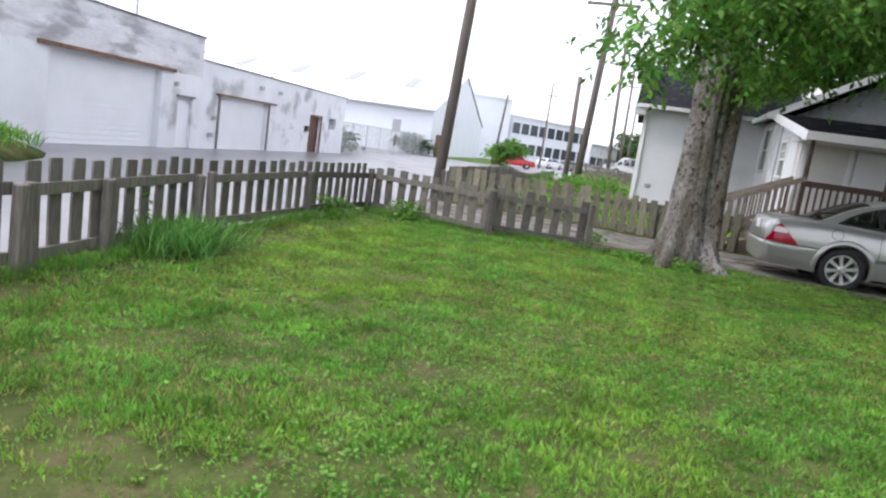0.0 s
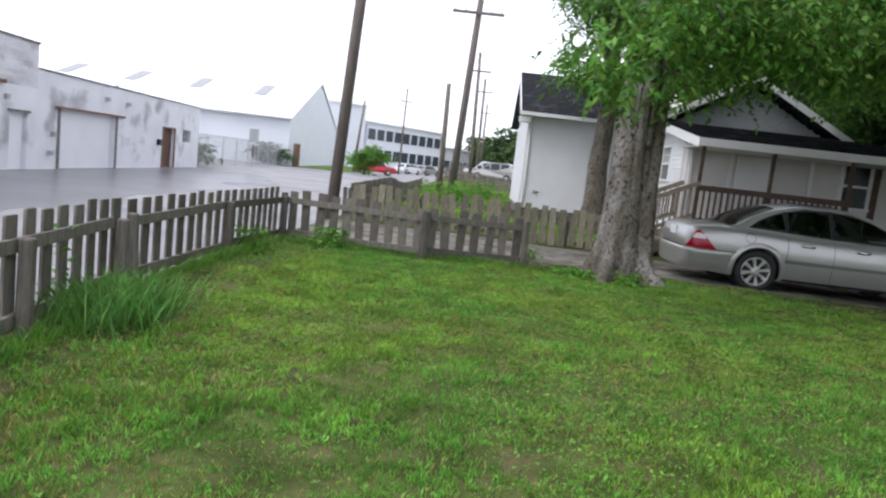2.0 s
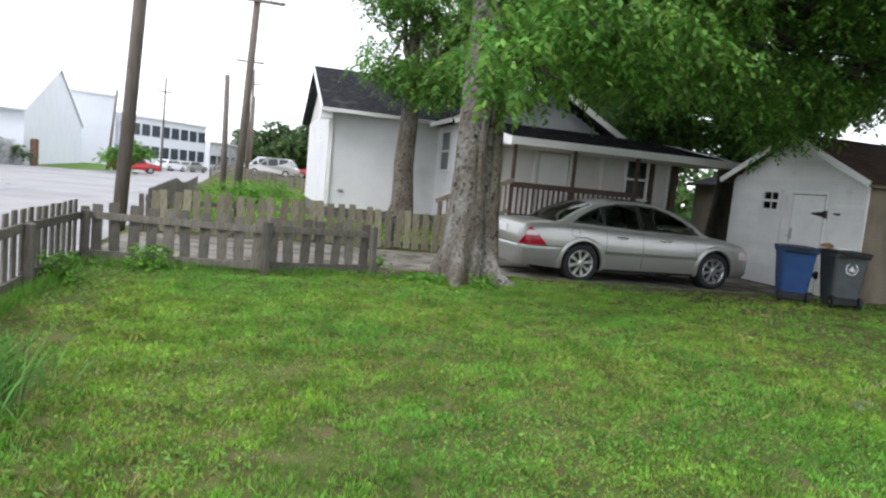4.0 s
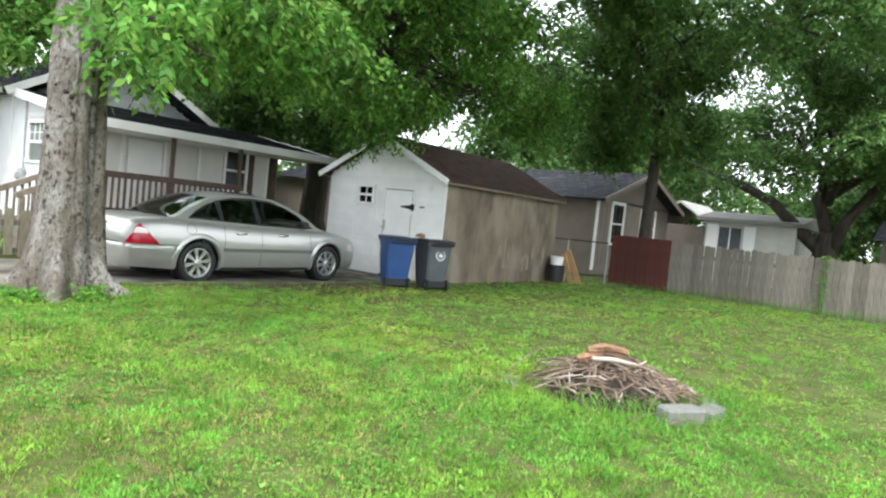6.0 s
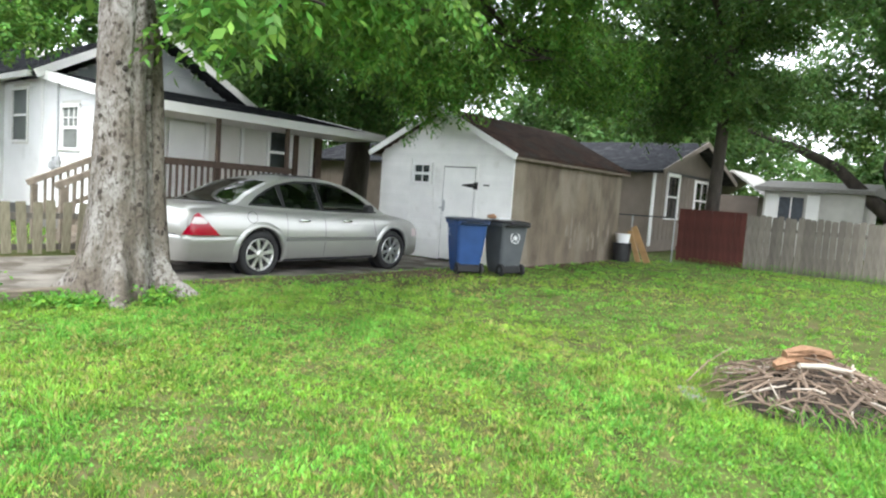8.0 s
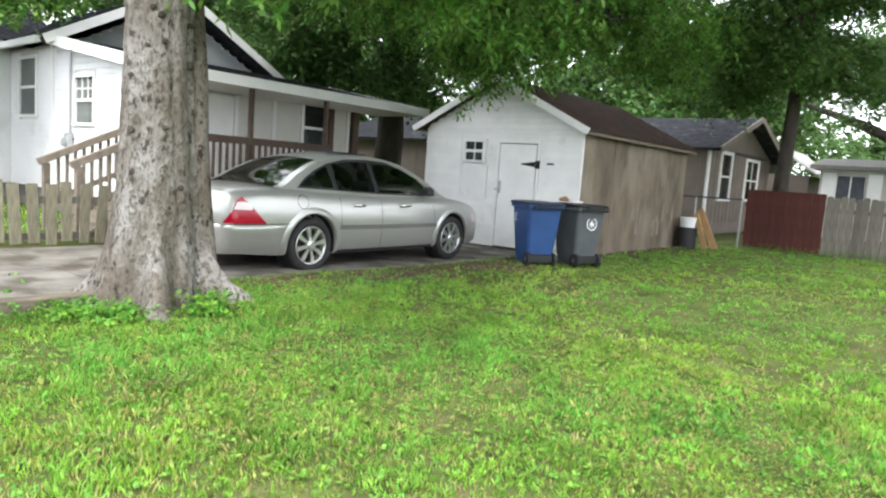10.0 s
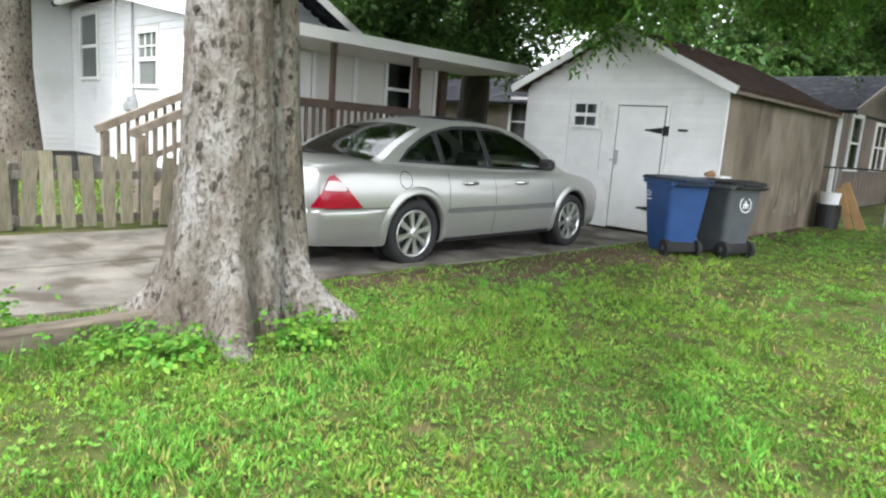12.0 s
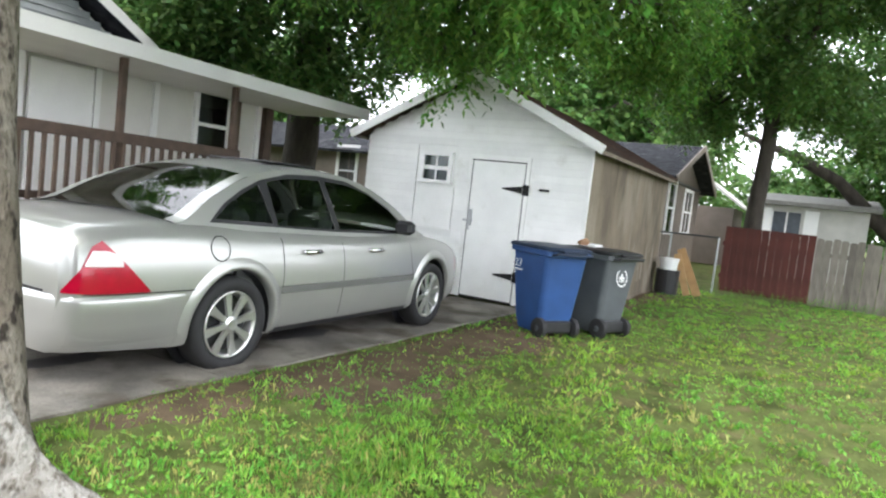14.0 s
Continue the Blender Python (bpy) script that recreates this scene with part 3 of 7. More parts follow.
def lap_rows(me, a, b, z0, z1, step, out, holes=(), inset=None):
    """Lap boards from a to b (plan points), on the side 'out'; holes: (s0, s1, z0, z1); inset(z): how far the ends draw in."""
    a, b, o = Vector((*a, 0)), Vector((*b, 0)), Vector((*out, 0)).normalized()
    d = b - a
    length = d.length
    d.normalize()
    z = z0
    boards = []
    while z < z1 - 0.01:
        h = min(step, z1 - z)
        e = inset(z + h * 0.6) if inset else (0, 0)
        spans = [(e[0], length - e[1])]
        for s0, s1, h0, h1 in holes:
            if z + h > h0 + 0.01 and z < h1 - 0.01:
                spans = [q for p in spans for q in (((p[0], min(p[1], s0)), (max(p[0], s1), p[1])) if p[0] < s1 and p[1] > s0 else (p,)) if q[1] - q[0] > 0.02]
        for s0, s1 in spans:
            if s1 - s0 < 0.03:
                continue
            prof = [(0.0, 0.0), (0.023, 0.0), (0.021, 0.006), (0.005, h), (0.0, h)]
            boards.append([[a + d * s + o * u + Vector((0, 0, z + v)) for u, v in prof] for s in (s0, s1)])
        z += h
    for r in boards:
        if me is not None:
            me.rings(r)
    return boards


def sash_window(name, parent, c, along, out, w, h, grid=(1, 2), frame_w=0.07, label=""):
    """A window: frame, sill, panes with a dim room behind; c is the lower left corner on the wall's face."""
    c, a, o = Vector(c), Vector((*along, 0)).normalized(), Vector((*out, 0)).normalized()

    def bar(me, s0, s1, z0, z1, d0, d1):
        me.extrude([c + a * s0 + o * d0 + Vector((0, 0, z0)), c + a * s1 + o * d0 + Vector((0, 0, z0)),
                    c + a * s1 + o * d1 + Vector((0, 0, z0)), c + a * s0 + o * d1 + Vector((0, 0, z0))], (0, 0, z1 - z0))

    f = frame_w

    def loop(s0, s1, z0, z1, d):
        return [c + a * s + o * d + Vector((0, 0, z)) for s, z in ((s0, z0), (s1, z0), (s1, z1), (s0, z1))]

    fr = Mesh().rings([loop(0, w, 0, h, -0.03), loop(0, w, 0, h, 0.045), loop(-f, w + f, -0.01, h + f, 0.045), loop(-f, w + f, -0.01, h + f, -0.03), loop(0, w, 0, h, -0.03)], caps=False)
    win = part("window", fr, "white", parent, label)
    sl = Mesh()
    bar(sl, -f - 0.02, w + f + 0.02, -f * 0.8, -0.012, -0.03, 0.07)
    part("sill", sl, "white", win)
    cols, rows = grid
    for i in range(1, cols):
        mu = Mesh()
        bar(mu, w * i / cols - 0.012, w * i / cols + 0.012, h * 0.5 if rows > 2 else 0, h, -0.005, 0.018)
        part("muntin", mu, "white", win)
    for j in range(1, rows):
        if rows > 2 and j * 2 < rows:
            continue
        t = 0.03 if j * 2 == rows else 0.012
        mu = Mesh()
        bar(mu, 0, w, h * j / rows - t, h * j / rows + t, -0.008, 0.022)
        part("sash_rail" if j * 2 == rows else "muntin", mu, "white", win)
    gl = Mesh()
    bar(gl, 0, w, 0, h, -0.002, 0.002)
    g = part("pane", gl, "glass", win)
    g.visible_shadow = False
    bk = Mesh()
    bar(bk, -0.01, w + 0.01, -0.01, h + 0.01, -0.25, -0.2)
    part("blind", bk, "room" if w < 0.57 else "blind", win)
    return win


def roof_sheet(corners, t, mat, name, parent, step=0.15):
    """A pitched roof slope of overlapping courses: corners eave-left, eave-right, ridge-right, ridge-left."""
    e0, e1, r1, r0 = (Vector(c) for c in corners)
    nrm = (e1 - e0).cross(r0 - e0).normalized()
    if nrm.z < 0:
        nrm = -nrm
    me = Mesh()
    n = max(2, round((r0 - e0).length / step))
    ends = []
    for e, r in ((e0, r0), (e1, r1)):
        line = [e - nrm * t]
        for i in range(n):
            line += [e.lerp(r, i / n) + nrm * 0.018, e.lerp(r, (i + 1) / n) + nrm * 0.004]
        ends.append(line + [r - nrm * t])
    me.rings(ends)
    return part(name, me, mat, parent)


def bar_between(me, p, q, w, h, up=(0, 0, 1)):
    """A square bar from p to q."""
    p, q = Vector(p), Vector(q)
    d = (q - p).normalized()
    s = d.cross(Vector(up)).normalized()
    u = s.cross(d)
    me.rings([[c - s * w / 2 - u * h / 2, c + s * w / 2 - u * h / 2, c + s * w / 2 + u * h / 2, c - s * w / 2 + u * h / 2] for c in (p, q)])
    return me


# ---- white house with the porch ----


def build_house():
    h = thing("house", label="white lap-sided house with dark shingle roofs and a porch", category="house")
    core = Mesh()
    core.box(-0.05, 22.32, 0.4, 3.9, 29.6, 3.42)
    core.extrude([(3.42, 16.82, 0.42), (3.42, 29.6, 0.42), (3.42, 29.6, 3.2), (3.42, 19.62, 3.26), (3.42, 16.82, 2.79)], (4.96, 0, 0))
    core.extrude([(3.42, 19.64, 3.2), (8.0, 19.64, 3.2), (5.7, 19.64, 4.48)], (0, 9.5, 0))
    core.extrude([(-0.05, 22.32, 3.42), (-0.05, 29.6, 3.42), (-0.05, 25.96, 5.0)], (5.5, 0, 0))
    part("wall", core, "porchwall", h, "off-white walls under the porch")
    found = Mesh().box(-0.02, 22.35, -0.1, 3.45, 29.5, 0.42)
    found.box(3.46, 16.9, -0.1, 8.3, 29.5, 0.42)
    part("foundation", found, "base", h, "grey block foundation")
    sd = Mesh()
    lap_rows(sd, (-0.07, 22.32), (3.4, 22.32), 0.42, 3.38, 0.115, (0, -1))
    part("siding", sd, "siding", h, "white lap siding")
    sd = Mesh()
    lap_rows(sd, (3.42, 17.1), (3.42, 22.3), 0.42, 3.2, 0.115, (-1, 0), holes=((1.02, 1.93, 1.68, 2.65), (3.66, 4.62, 1.82, 3.12)),
             inset=lambda z: (max(0, (z - 2.86) * 7.0), 0))
    part("siding", sd, "siding", h, "white lap siding")
    sd = Mesh()
    lap_rows(sd, (-0.07, 29.6), (-0.07, 22.32), 0.42, 3.38, 0.115, (-1, 0))
    part("siding", sd, "siding", h, "white lap siding")
    sd = Mesh()
    lap_rows(sd, (3.42, 19.62), (8.0, 19.62), 3.2, 4.5, 0.115, (0, -1), inset=lambda z: ((z - 3.2) * 1.8, (z - 3.2) * 1.8))
    part("gable_siding", sd, "gable", h, "grey lap siding in the gable")
    sash_window("window", h, (3.42, 21.72, 1.9), (0, -1), (-1, 0), 0.86, 1.14, (1, 2), label="white double-hung window")
    sash_window("window", h, (3.42, 18.95, 1.75), (0, -1), (-1, 0), 0.75, 0.83, (3, 4), label="white window with small upper panes")
    sash_window("window", h, (7.05, 16.8, 1.55), (1, 0), (0, -1), 0.58, 0.98, (1, 2), label="dark porch window")
    for x, y, z1 in ((-0.08, 22.29, 3.36), (3.39, 19.98, 3.3), (3.39, 17.08, 2.88)):
        part("corner_board", Mesh().box(x - 0.03, y - 0.05, 0.42, x + 0.045, y + 0.06, z1), "white", h)
    # roofs
    roof_sheet([(-0.37, 21.85, 3.42), (4.6, 21.85, 3.42), (4.6, 26.0, 5.2), (-0.37, 26.0, 5.2)], 0.08, "shingle", "roof", h)
    roof_sheet([(4.6, 30.1, 3.42), (-0.37, 30.1, 3.42), (-0.37, 26.0, 5.2), (4.6, 26.0, 5.2)], 0.08, "shingle", "roof", h)
    roof_sheet([(3.05, 30, 3.28), (3.05, 19.3, 3.28), (5.7, 19.3, 4.72), (5.7, 30, 4.72)], 0.08, "shingle", "roof", h)
    roof_sheet([(8.35, 19.3, 3.28), (8.35, 30, 3.28), (5.7, 30, 4.72), (5.7, 19.3, 4.72)], 0.08, "shingle", "roof", h)
    roof_sheet([(3.2, 15.3, 2.63), (9.25, 15.3, 2.63), (9.25, 19.6, 3.36), (3.2, 19.6, 3.36)], 0.06, "shingle", "porch_roof", h)
    for p, q, hh in (((3.15, 15.27, 2.58), (9.3, 15.27, 2.58), 0.17), ((3.17, 15.28, 2.56), (3.17, 19.7, 3.31), 0.2), ((9.27, 15.28, 2.57), (9.27, 19.6, 3.3), 0.17)):
        part("fascia", bar_between(Mesh(), p, q, 0.03, hh), "white", h, "white painted fascia board")
    for x in (2.98, 8.42):
        part("rake_board", bar_between(Mesh(), (x, 19.28, 3.24), (5.7, 19.28, 4.73), 0.03, 0.17), "white", h)
    for p, q in (((-0.40, 21.8, 3.36), (3.1, 21.8, 3.34)), ((3.02, 21.85, 3.26), (3.02, 19.7, 3.28))):
        gm = Mesh()
        bar_between(gm, p, q, 0.1, 0.11)
        part("gutter", gm, "white", h, "white metal gutter")
    rk = Mesh()
    bar_between(rk, (-0.40, 21.8, 3.36), (-0.40, 26.0, 5.17), 0.03, 0.18)
    rk.box(-0.41, 21.85, 3.1, -0.07, 22.32, 3.3)
    part("rake_board", rk, "white", h)
    ds = Mesh().tube([(0.0, 22.2, 3.3), (0.0, 22.24, 3.1), (0.0, 22.25, 0.5)], [0.035] * 3, 6)
    part("downspout", ds, "white", h)
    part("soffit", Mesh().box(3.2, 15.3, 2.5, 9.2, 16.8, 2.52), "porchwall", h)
    vent = Mesh().box(0.3, 22.25, 0.92, 0.47, 22.3, 1.0, 0.01)
    part("dryer_vent", vent, "steel", h)
    meter = Mesh().box(3.28, 19.0, 1.25, 3.39, 19.2, 1.55, 0.02)
    meter.tube([(3.34, 19.1, 1.36), (3.22, 19.1, 1.38)], [0.09, 0.085], 12)
    meter.tube([(3.36, 19.1, 1.55), (3.36, 19.1, 3.2)], [0.02, 0.02], 6)
    part("electric_meter", meter, "steel", h, "grey electric meter on the wall")
    # porch back wall: doors, pilasters
    dr = Mesh().box(4.55, 16.755, 0.76, 5.35, 16.8, 2.45)
    part("door", dr, "white", h, "white porch door")
    for x in (3.5, 4.45, 5.42, 6.3, 8.3):
        part("trim_board", Mesh().box(x - 0.04, 16.76, 0.76, x + 0.04, 16.815, 2.5), "white", h)
    for x0, x1, y0, z0 in ((7.72, 7.86, 16.74, 0.76), (8.39, 8.56, 16.7, 0.1)):
        part("brown_trim", Mesh().box(x0, y0, z0, x1, 16.81, 2.5), "stain", h, "brown stained trim")
    # deck, posts, rails, stairs
    for k in range(10):
        part("deck_board", Mesh().box(3.25, 15.42 + 0.142 * k, 0.7, 8.3, 15.42 + 0.142 * k + 0.135, 0.74), "tread", h)
    part("rim_joist", Mesh().box(3.25, 15.4, 0.5, 8.3, 15.44, 0.69), "tread", h)
    part("rim_joist", Mesh().box(3.25, 15.45, 0.5, 3.29, 16.8, 0.69), "tread", h)
    for x in (3.34, 4.85, 6.52):
        part("post", Mesh().box(x - 0.038, 15.43, -0.05 if x < 4 else 0.7, x + 0.038, 15.505, 2.5, 0.006), "stain", h)
    for x in (4.85, 6.52, 8.2):
        part("pier", Mesh().box(x - 0.06, 15.43, -0.1, x + 0.06, 15.55, 0.5), "tread", h)
    part("top_rail", Mesh().box(3.3, 15.39, 1.54, 6.62, 15.52, 1.665, 0.008), "stain", h, "brown stained top rail")
    part("side_rail", Mesh().box(3.36, 15.53, 0.86, 6.5, 15.56, 0.94), "stain", h)
    bal = Mesh().box(-0.019, -0.019, 0, 0.019, 0.019, 0.84).data("baluster", "stain")
    for k in range(24):
        piece("baluster", bal, h, pose(3.47 + 0.128 * k, 15.41, 0.75))
    piece("baluster", bal, h, pose(3.3, 16.75, 0.75))
    for k in range(4):
        z = 0.74 - 0.18 * (k + 1)
        x = 3.25 - 0.3 * k
        part("tread", Mesh().box(x - 0.32, 15.5, z - 0.04, x, 16.55, z, 0.006), "tread", h)
        part("riser", Mesh().box(x - 0.03, 15.52, z, x - 0.005, 16.53, z + 0.14), "tread", h)
    for y in (15.44, 16.6):
        st = Mesh()
        bar_between(st, (3.26, y, 0.6), (2.05, y, -0.1), 0.04, 0.24)
        part("stringer", st, "tread", h)
        ra = Mesh()
        bar_between(ra, (3.35, y, 1.70), (1.92, y, 1.04), 0.1, 0.1)
        part("stair_rail", ra, "tread", h, "sloping stair handrail")
        ra = Mesh()
        bar_between(ra, (3.3, y, 1.0), (2.05, y, 0.42), 0.04, 0.08)
        part("lower_rail", ra, "tread", h)
        part("newel", Mesh().box(1.98, y - 0.045, -0.1, 2.07, y + 0.045, 1.03), "tread", h)
        for k in range(9):
            x = 2.2 + 0.125 * k
            zt = 1.04 + (x - 1.92) * 0.4615 - 0.04
            part("baluster", Mesh().box(x - 0.019, y - 0.019, zt - 0.72, x + 0.019, y + 0.019, zt), "tread", h)
    return h


build_house()

# ---- shed ----


def build_shed():
    s = thing("shed", label="white gabled shed with bare weathered board sides", category="shed")
    z0, ze, zp, xf, xb, ya, yb, ym = -0.08, 2.26, 3.16, 8.8, 14.05, 11.15, 14.85, 13.0
    core = Mesh().extrude([(xf + 0.03, ya + 0.03, z0), (xf + 0.03, yb - 0.03, z0), (xf + 0.03, yb - 0.03, ze), (xf + 0.03, ym, zp), (xf + 0.03, ya + 0.03, ze)], (xb - xf - 0.06, 0, 0))
    part("wall", core, "shedwhite", s)
    slope = (zp - ze) / (ym - ya)

    def inset(z):
        e = max(0, (z - ze) / slope)
        return (e, e)

    holes = ((12.06 - ya, 12.98 - ya, -1, 1.99), (13.2 - ya, 13.9 - ya, 0.85, 2.06))
    for r in lap_rows(None, (xf + 0.028, ya), (xf + 0.028, yb), z0, zp, 0.105, (-1, 0), holes, inset):
        part("siding_board", Mesh().rings(r), "shedwhite", s)
    for k in range(4):
        y, w = ya + 0.029, (xb - xf) / 4
        part("wall_board", Mesh().box(xf + 0.02 + k * w, y - 0.024 - 0.003 * (k % 2), z0 - 0.02, xf + 0.016 + (k + 1) * w, y, ze + 0.02), "shedside", s)
    rnd = random.Random(14)
    for _ in range(16):
        x, z, w, t = rnd.uniform(11.2, 13.5), rnd.uniform(0.15, 0.75), rnd.uniform(0.03, 0.11), rnd.uniform(0.15, 0.55)
        ring = [(x - w * rnd.uniform(0.5, 1), z), (x + w * rnd.uniform(0.5, 1), z + 0.02), (x + w * 0.8, z + t * 0.5), (x + w * 0.2, z + t), (x - w * 0.3, z + t * 0.8), (x - w * 0.8, z + t * 0.4)]
        part("bare_patch", Mesh().extrude([(a, ya - 0.0005, b) for a, b in ring], (0, -0.002, 0)), "palebare", s, "pale flaked streak on the boards")
    part("corner_board", Mesh().box(xf - 0.004, ya - 0.004, z0, xf + 0.028, ya + 0.05, ze + 0.0), "shedwhite", s)
    part("sill_beam", Mesh().box(xf + 0.05, ya - 0.02, z0 - 0.1, xb, ya + 0.004, z0 + 0.05), "shedside", s)
    part("door_gap", Mesh().box(xf + 0.004, 12.06, z0, xf + 0.029, 12.98, 1.985), "trimdark", s, "dark gap round the door")
    d = part("door", Mesh().box(xf - 0.012, 12.105, -0.05, xf + 0.003, 12.925, 1.94), "shedwhite", s, "white plank shed door")
    for z in (1.57, 0.32):
        hm = Mesh().extrude([(xf - 0.022, 12.12, z - 0.05), (xf - 0.022, 12.12, z + 0.05), (xf - 0.022, 12.42, z + 0.01), (xf - 0.022, 12.42, z - 0.01)], (0.008, 0, 0))
        hm.box(xf - 0.024, 12.02, z - 0.075, xf - 0.004, 12.11, z + 0.075)
        part("strap_hinge", hm, "black_iron", d, "black iron strap hinge")
    lt = Mesh().box(xf - 0.03, 12.86, 0.98, xf - 0.013, 12.92, 1.22)
    lt.box(xf - 0.045, 12.84, 1.04, xf - 0.03, 12.99, 1.07)
    lt.tube([(xf - 0.04, 12.9, 1.0), (xf - 0.05, 12.9, 0.93), (xf - 0.04, 12.87, 0.93)], [0.012] * 3, 6)
    part("latch", lt, "steel", d, "metal latch with padlock")
    fr = Mesh()
    for y0, y1, a, b in ((12.03, 12.088, z0, 1.958), (12.945, 13.0, z0, 1.958), (12.03, 13.0, 1.96, 2.03)):
        fr.box(xf - 0.006, y0, a, xf + 0.02, y1, b)
    part("door_trim", fr, "shedwhite", s)
    sash_window("window", s, (xf + 0.0, 13.765, 1.6), (0, -1), (-1, 0), 0.43, 0.36, (2, 2), frame_w=0.06, label="small four-pane shed window")
    pn = Mesh().box(xf - 0.002, 13.22, 0.9, xf + 0.02, 13.88, 1.5)
    pn.box(xf - 0.012, 13.2, 0.86, xf + 0.018, 13.9, 0.9)
    part("panel", pn, "shedwhite", s, "white boarded panel under the window")
    bolt = Mesh().box(xf - 0.02, 11.72, 1.58, xf, 11.86, 1.61)
    part("hook", bolt, "black_iron", s)
    for sgn, yo in ((1, ya - 0.17), (-1, yb + 0.17)):
        zo = ze - 0.17 * slope + 0.06
        cs = [(xf - 0.22, yo, zo), (xb + 0.15, yo, zo), (xb + 0.15, ym, zp + 0.07), (xf - 0.22, ym, zp + 0.07)]
        roof_sheet(cs if sgn > 0 else [cs[1], cs[0], cs[3], cs[2]], 0.05, "rustroof", "roof", s, 0.13)
        rb = Mesh()
        bar_between(rb, (xf - 0.235, yo - sgn * 0.02, zo - 0.05), (xf - 0.235, ym, zp + 0.02), 0.03, 0.12)
        part("rake_board", rb, "shedwhite", s, "white rake board")
        ed = Mesh()
        bar_between(ed, (xf - 0.2, yo + sgn * 0.01, zo - 0.07), (xb + 0.14, yo + sgn * 0.01, zo - 0.07), 0.03, 0.05)
        part("eave_board", ed, "oldtimber", s, "weathered brown eave board")
    return s


build_shed()

# ---- grey house behind the shed ----


def build_grey_house():
    h = thing("neighbour_house", label="taupe sided house with a dark shingle roof", category="house")
    me = Mesh().box(19.1, 12.3, -0.1, 26.6, 30, 2.65)
    me.extrude([(19.1, 12.3, 2.65), (26.6, 12.3, 2.65), (22.85, 12.3, 3.75)], (0, 17.7, 0))
    part("wall", me, "greywall", h)
    gr = Mesh()
    for k in range(19):
        gr.box(19.2 + 0.4 * k, 12.285, 0.3, 19.225 + 0.4 * k, 12.3, 2.64)
    for k in range(40):
        gr.box(19.085, 12.5 + 0.42 * k, 0.3, 19.1, 12.525 + 0.42 * k, 2.64)
    part("batten", gr, "greywall", h)
    part("band", Mesh().box(19.0, 12.27, 2.6, 26.7, 12.3, 2.68), "trimdark", h)
    part("downspout", Mesh().tube([(19.08, 12.24, 2.6), (19.08, 12.24, 0.1)], [0.06, 0.06], 8), "white", h, "white downspout at the corner")
    roof_sheet([(18.7, 30.3, 2.6), (18.7, 11.8, 2.6), (22.85, 11.8, 3.9), (22.85, 30.3, 3.9)], 0.08, "shingle", "roof", h, 0.2)
    roof_sheet([(27, 11.8, 2.6), (27, 30.3, 2.6), (22.85, 30.3, 3.9), (22.85, 11.8, 3.9)], 0.08, "shingle", "roof", h, 0.2)
    rk = Mesh()
    bar_between(rk, (18.65, 11.78, 2.56), (22.85, 11.78, 3.86), 0.04, 0.18)
    bar_between(rk, (27.05, 11.78, 2.56), (22.85, 11.78, 3.86), 0.04, 0.18)
    part("rake_board", rk, "greywall", h)
    sash_window("window", h, (20.5, 12.29, 1.1), (1, 0), (0, -1), 1.0, 1.42, (1, 2), 0.12, "white framed sash window")
    sash_window("window", h, (23.4, 12.29, 1.1), (1, 0), (0, -1), 1.5, 1.35, (2, 2), 0.1, "white framed double window")
    sash_window("window", h, (19.1, 23.45, 1.1), (0, -1), (-1, 0), 0.72, 1.6, (1, 2), 0.12, "white framed sash window")
    return h


build_grey_house()

# ---- the silver sedan ----


def spline(points):
    """Smooth curve through (x, value) points."""
    xs, vs = [p[0] for p in points], [p[1] for p in points]

    def at(x):
        if x <= xs[0]:
            return vs[0]
        for i in range(len(xs) - 1):
            if x <= xs[i + 1]:
                t = (x - xs[i]) / (xs[i + 1] - xs[i])
                m0 = 0 if i == 0 else (vs[i + 1] - vs[i - 1]) / (xs[i + 1] - xs[i - 1])
                m1 = 0 if i + 2 >= len(xs) else (vs[i + 2] - vs[i]) / (xs[i + 2] - xs[i])
                d = xs[i + 1] - xs[i]
                return ((2 * t ** 3 - 3 * t ** 2 + 1) * vs[i] + (t ** 3 - 2 * t ** 2 + t) * d * m0 + (3 * t ** 2 - 2 * t ** 3) * vs[i + 1] + (t ** 3 - t ** 2) * d * m1)
        return vs[-1]

    return at


def fill_panel(outer, holes, lift):
    """A plate with openings: outlines in (x, z), lifted to 3D by lift(x, z)."""
    bm = bmesh.new()
    edges = []
    for loop in (outer, *holes):
        vs = [bm.verts.new((p[0], p[1], 0)) for p in loop]
        edges += [bm.edges.new((vs[i], vs[(i + 1) % len(vs)])) for i in range(len(vs))]
    bmesh.ops.triangle_fill(bm, edges=edges, use_beauty=True)
    bm.verts.index_update()
    me = Mesh()
    me.add([lift(v.co.x, v.co.y) for v in bm.verts], [[v.index for v in f.verts] for f in bm.faces])
    bm.free()
    return me


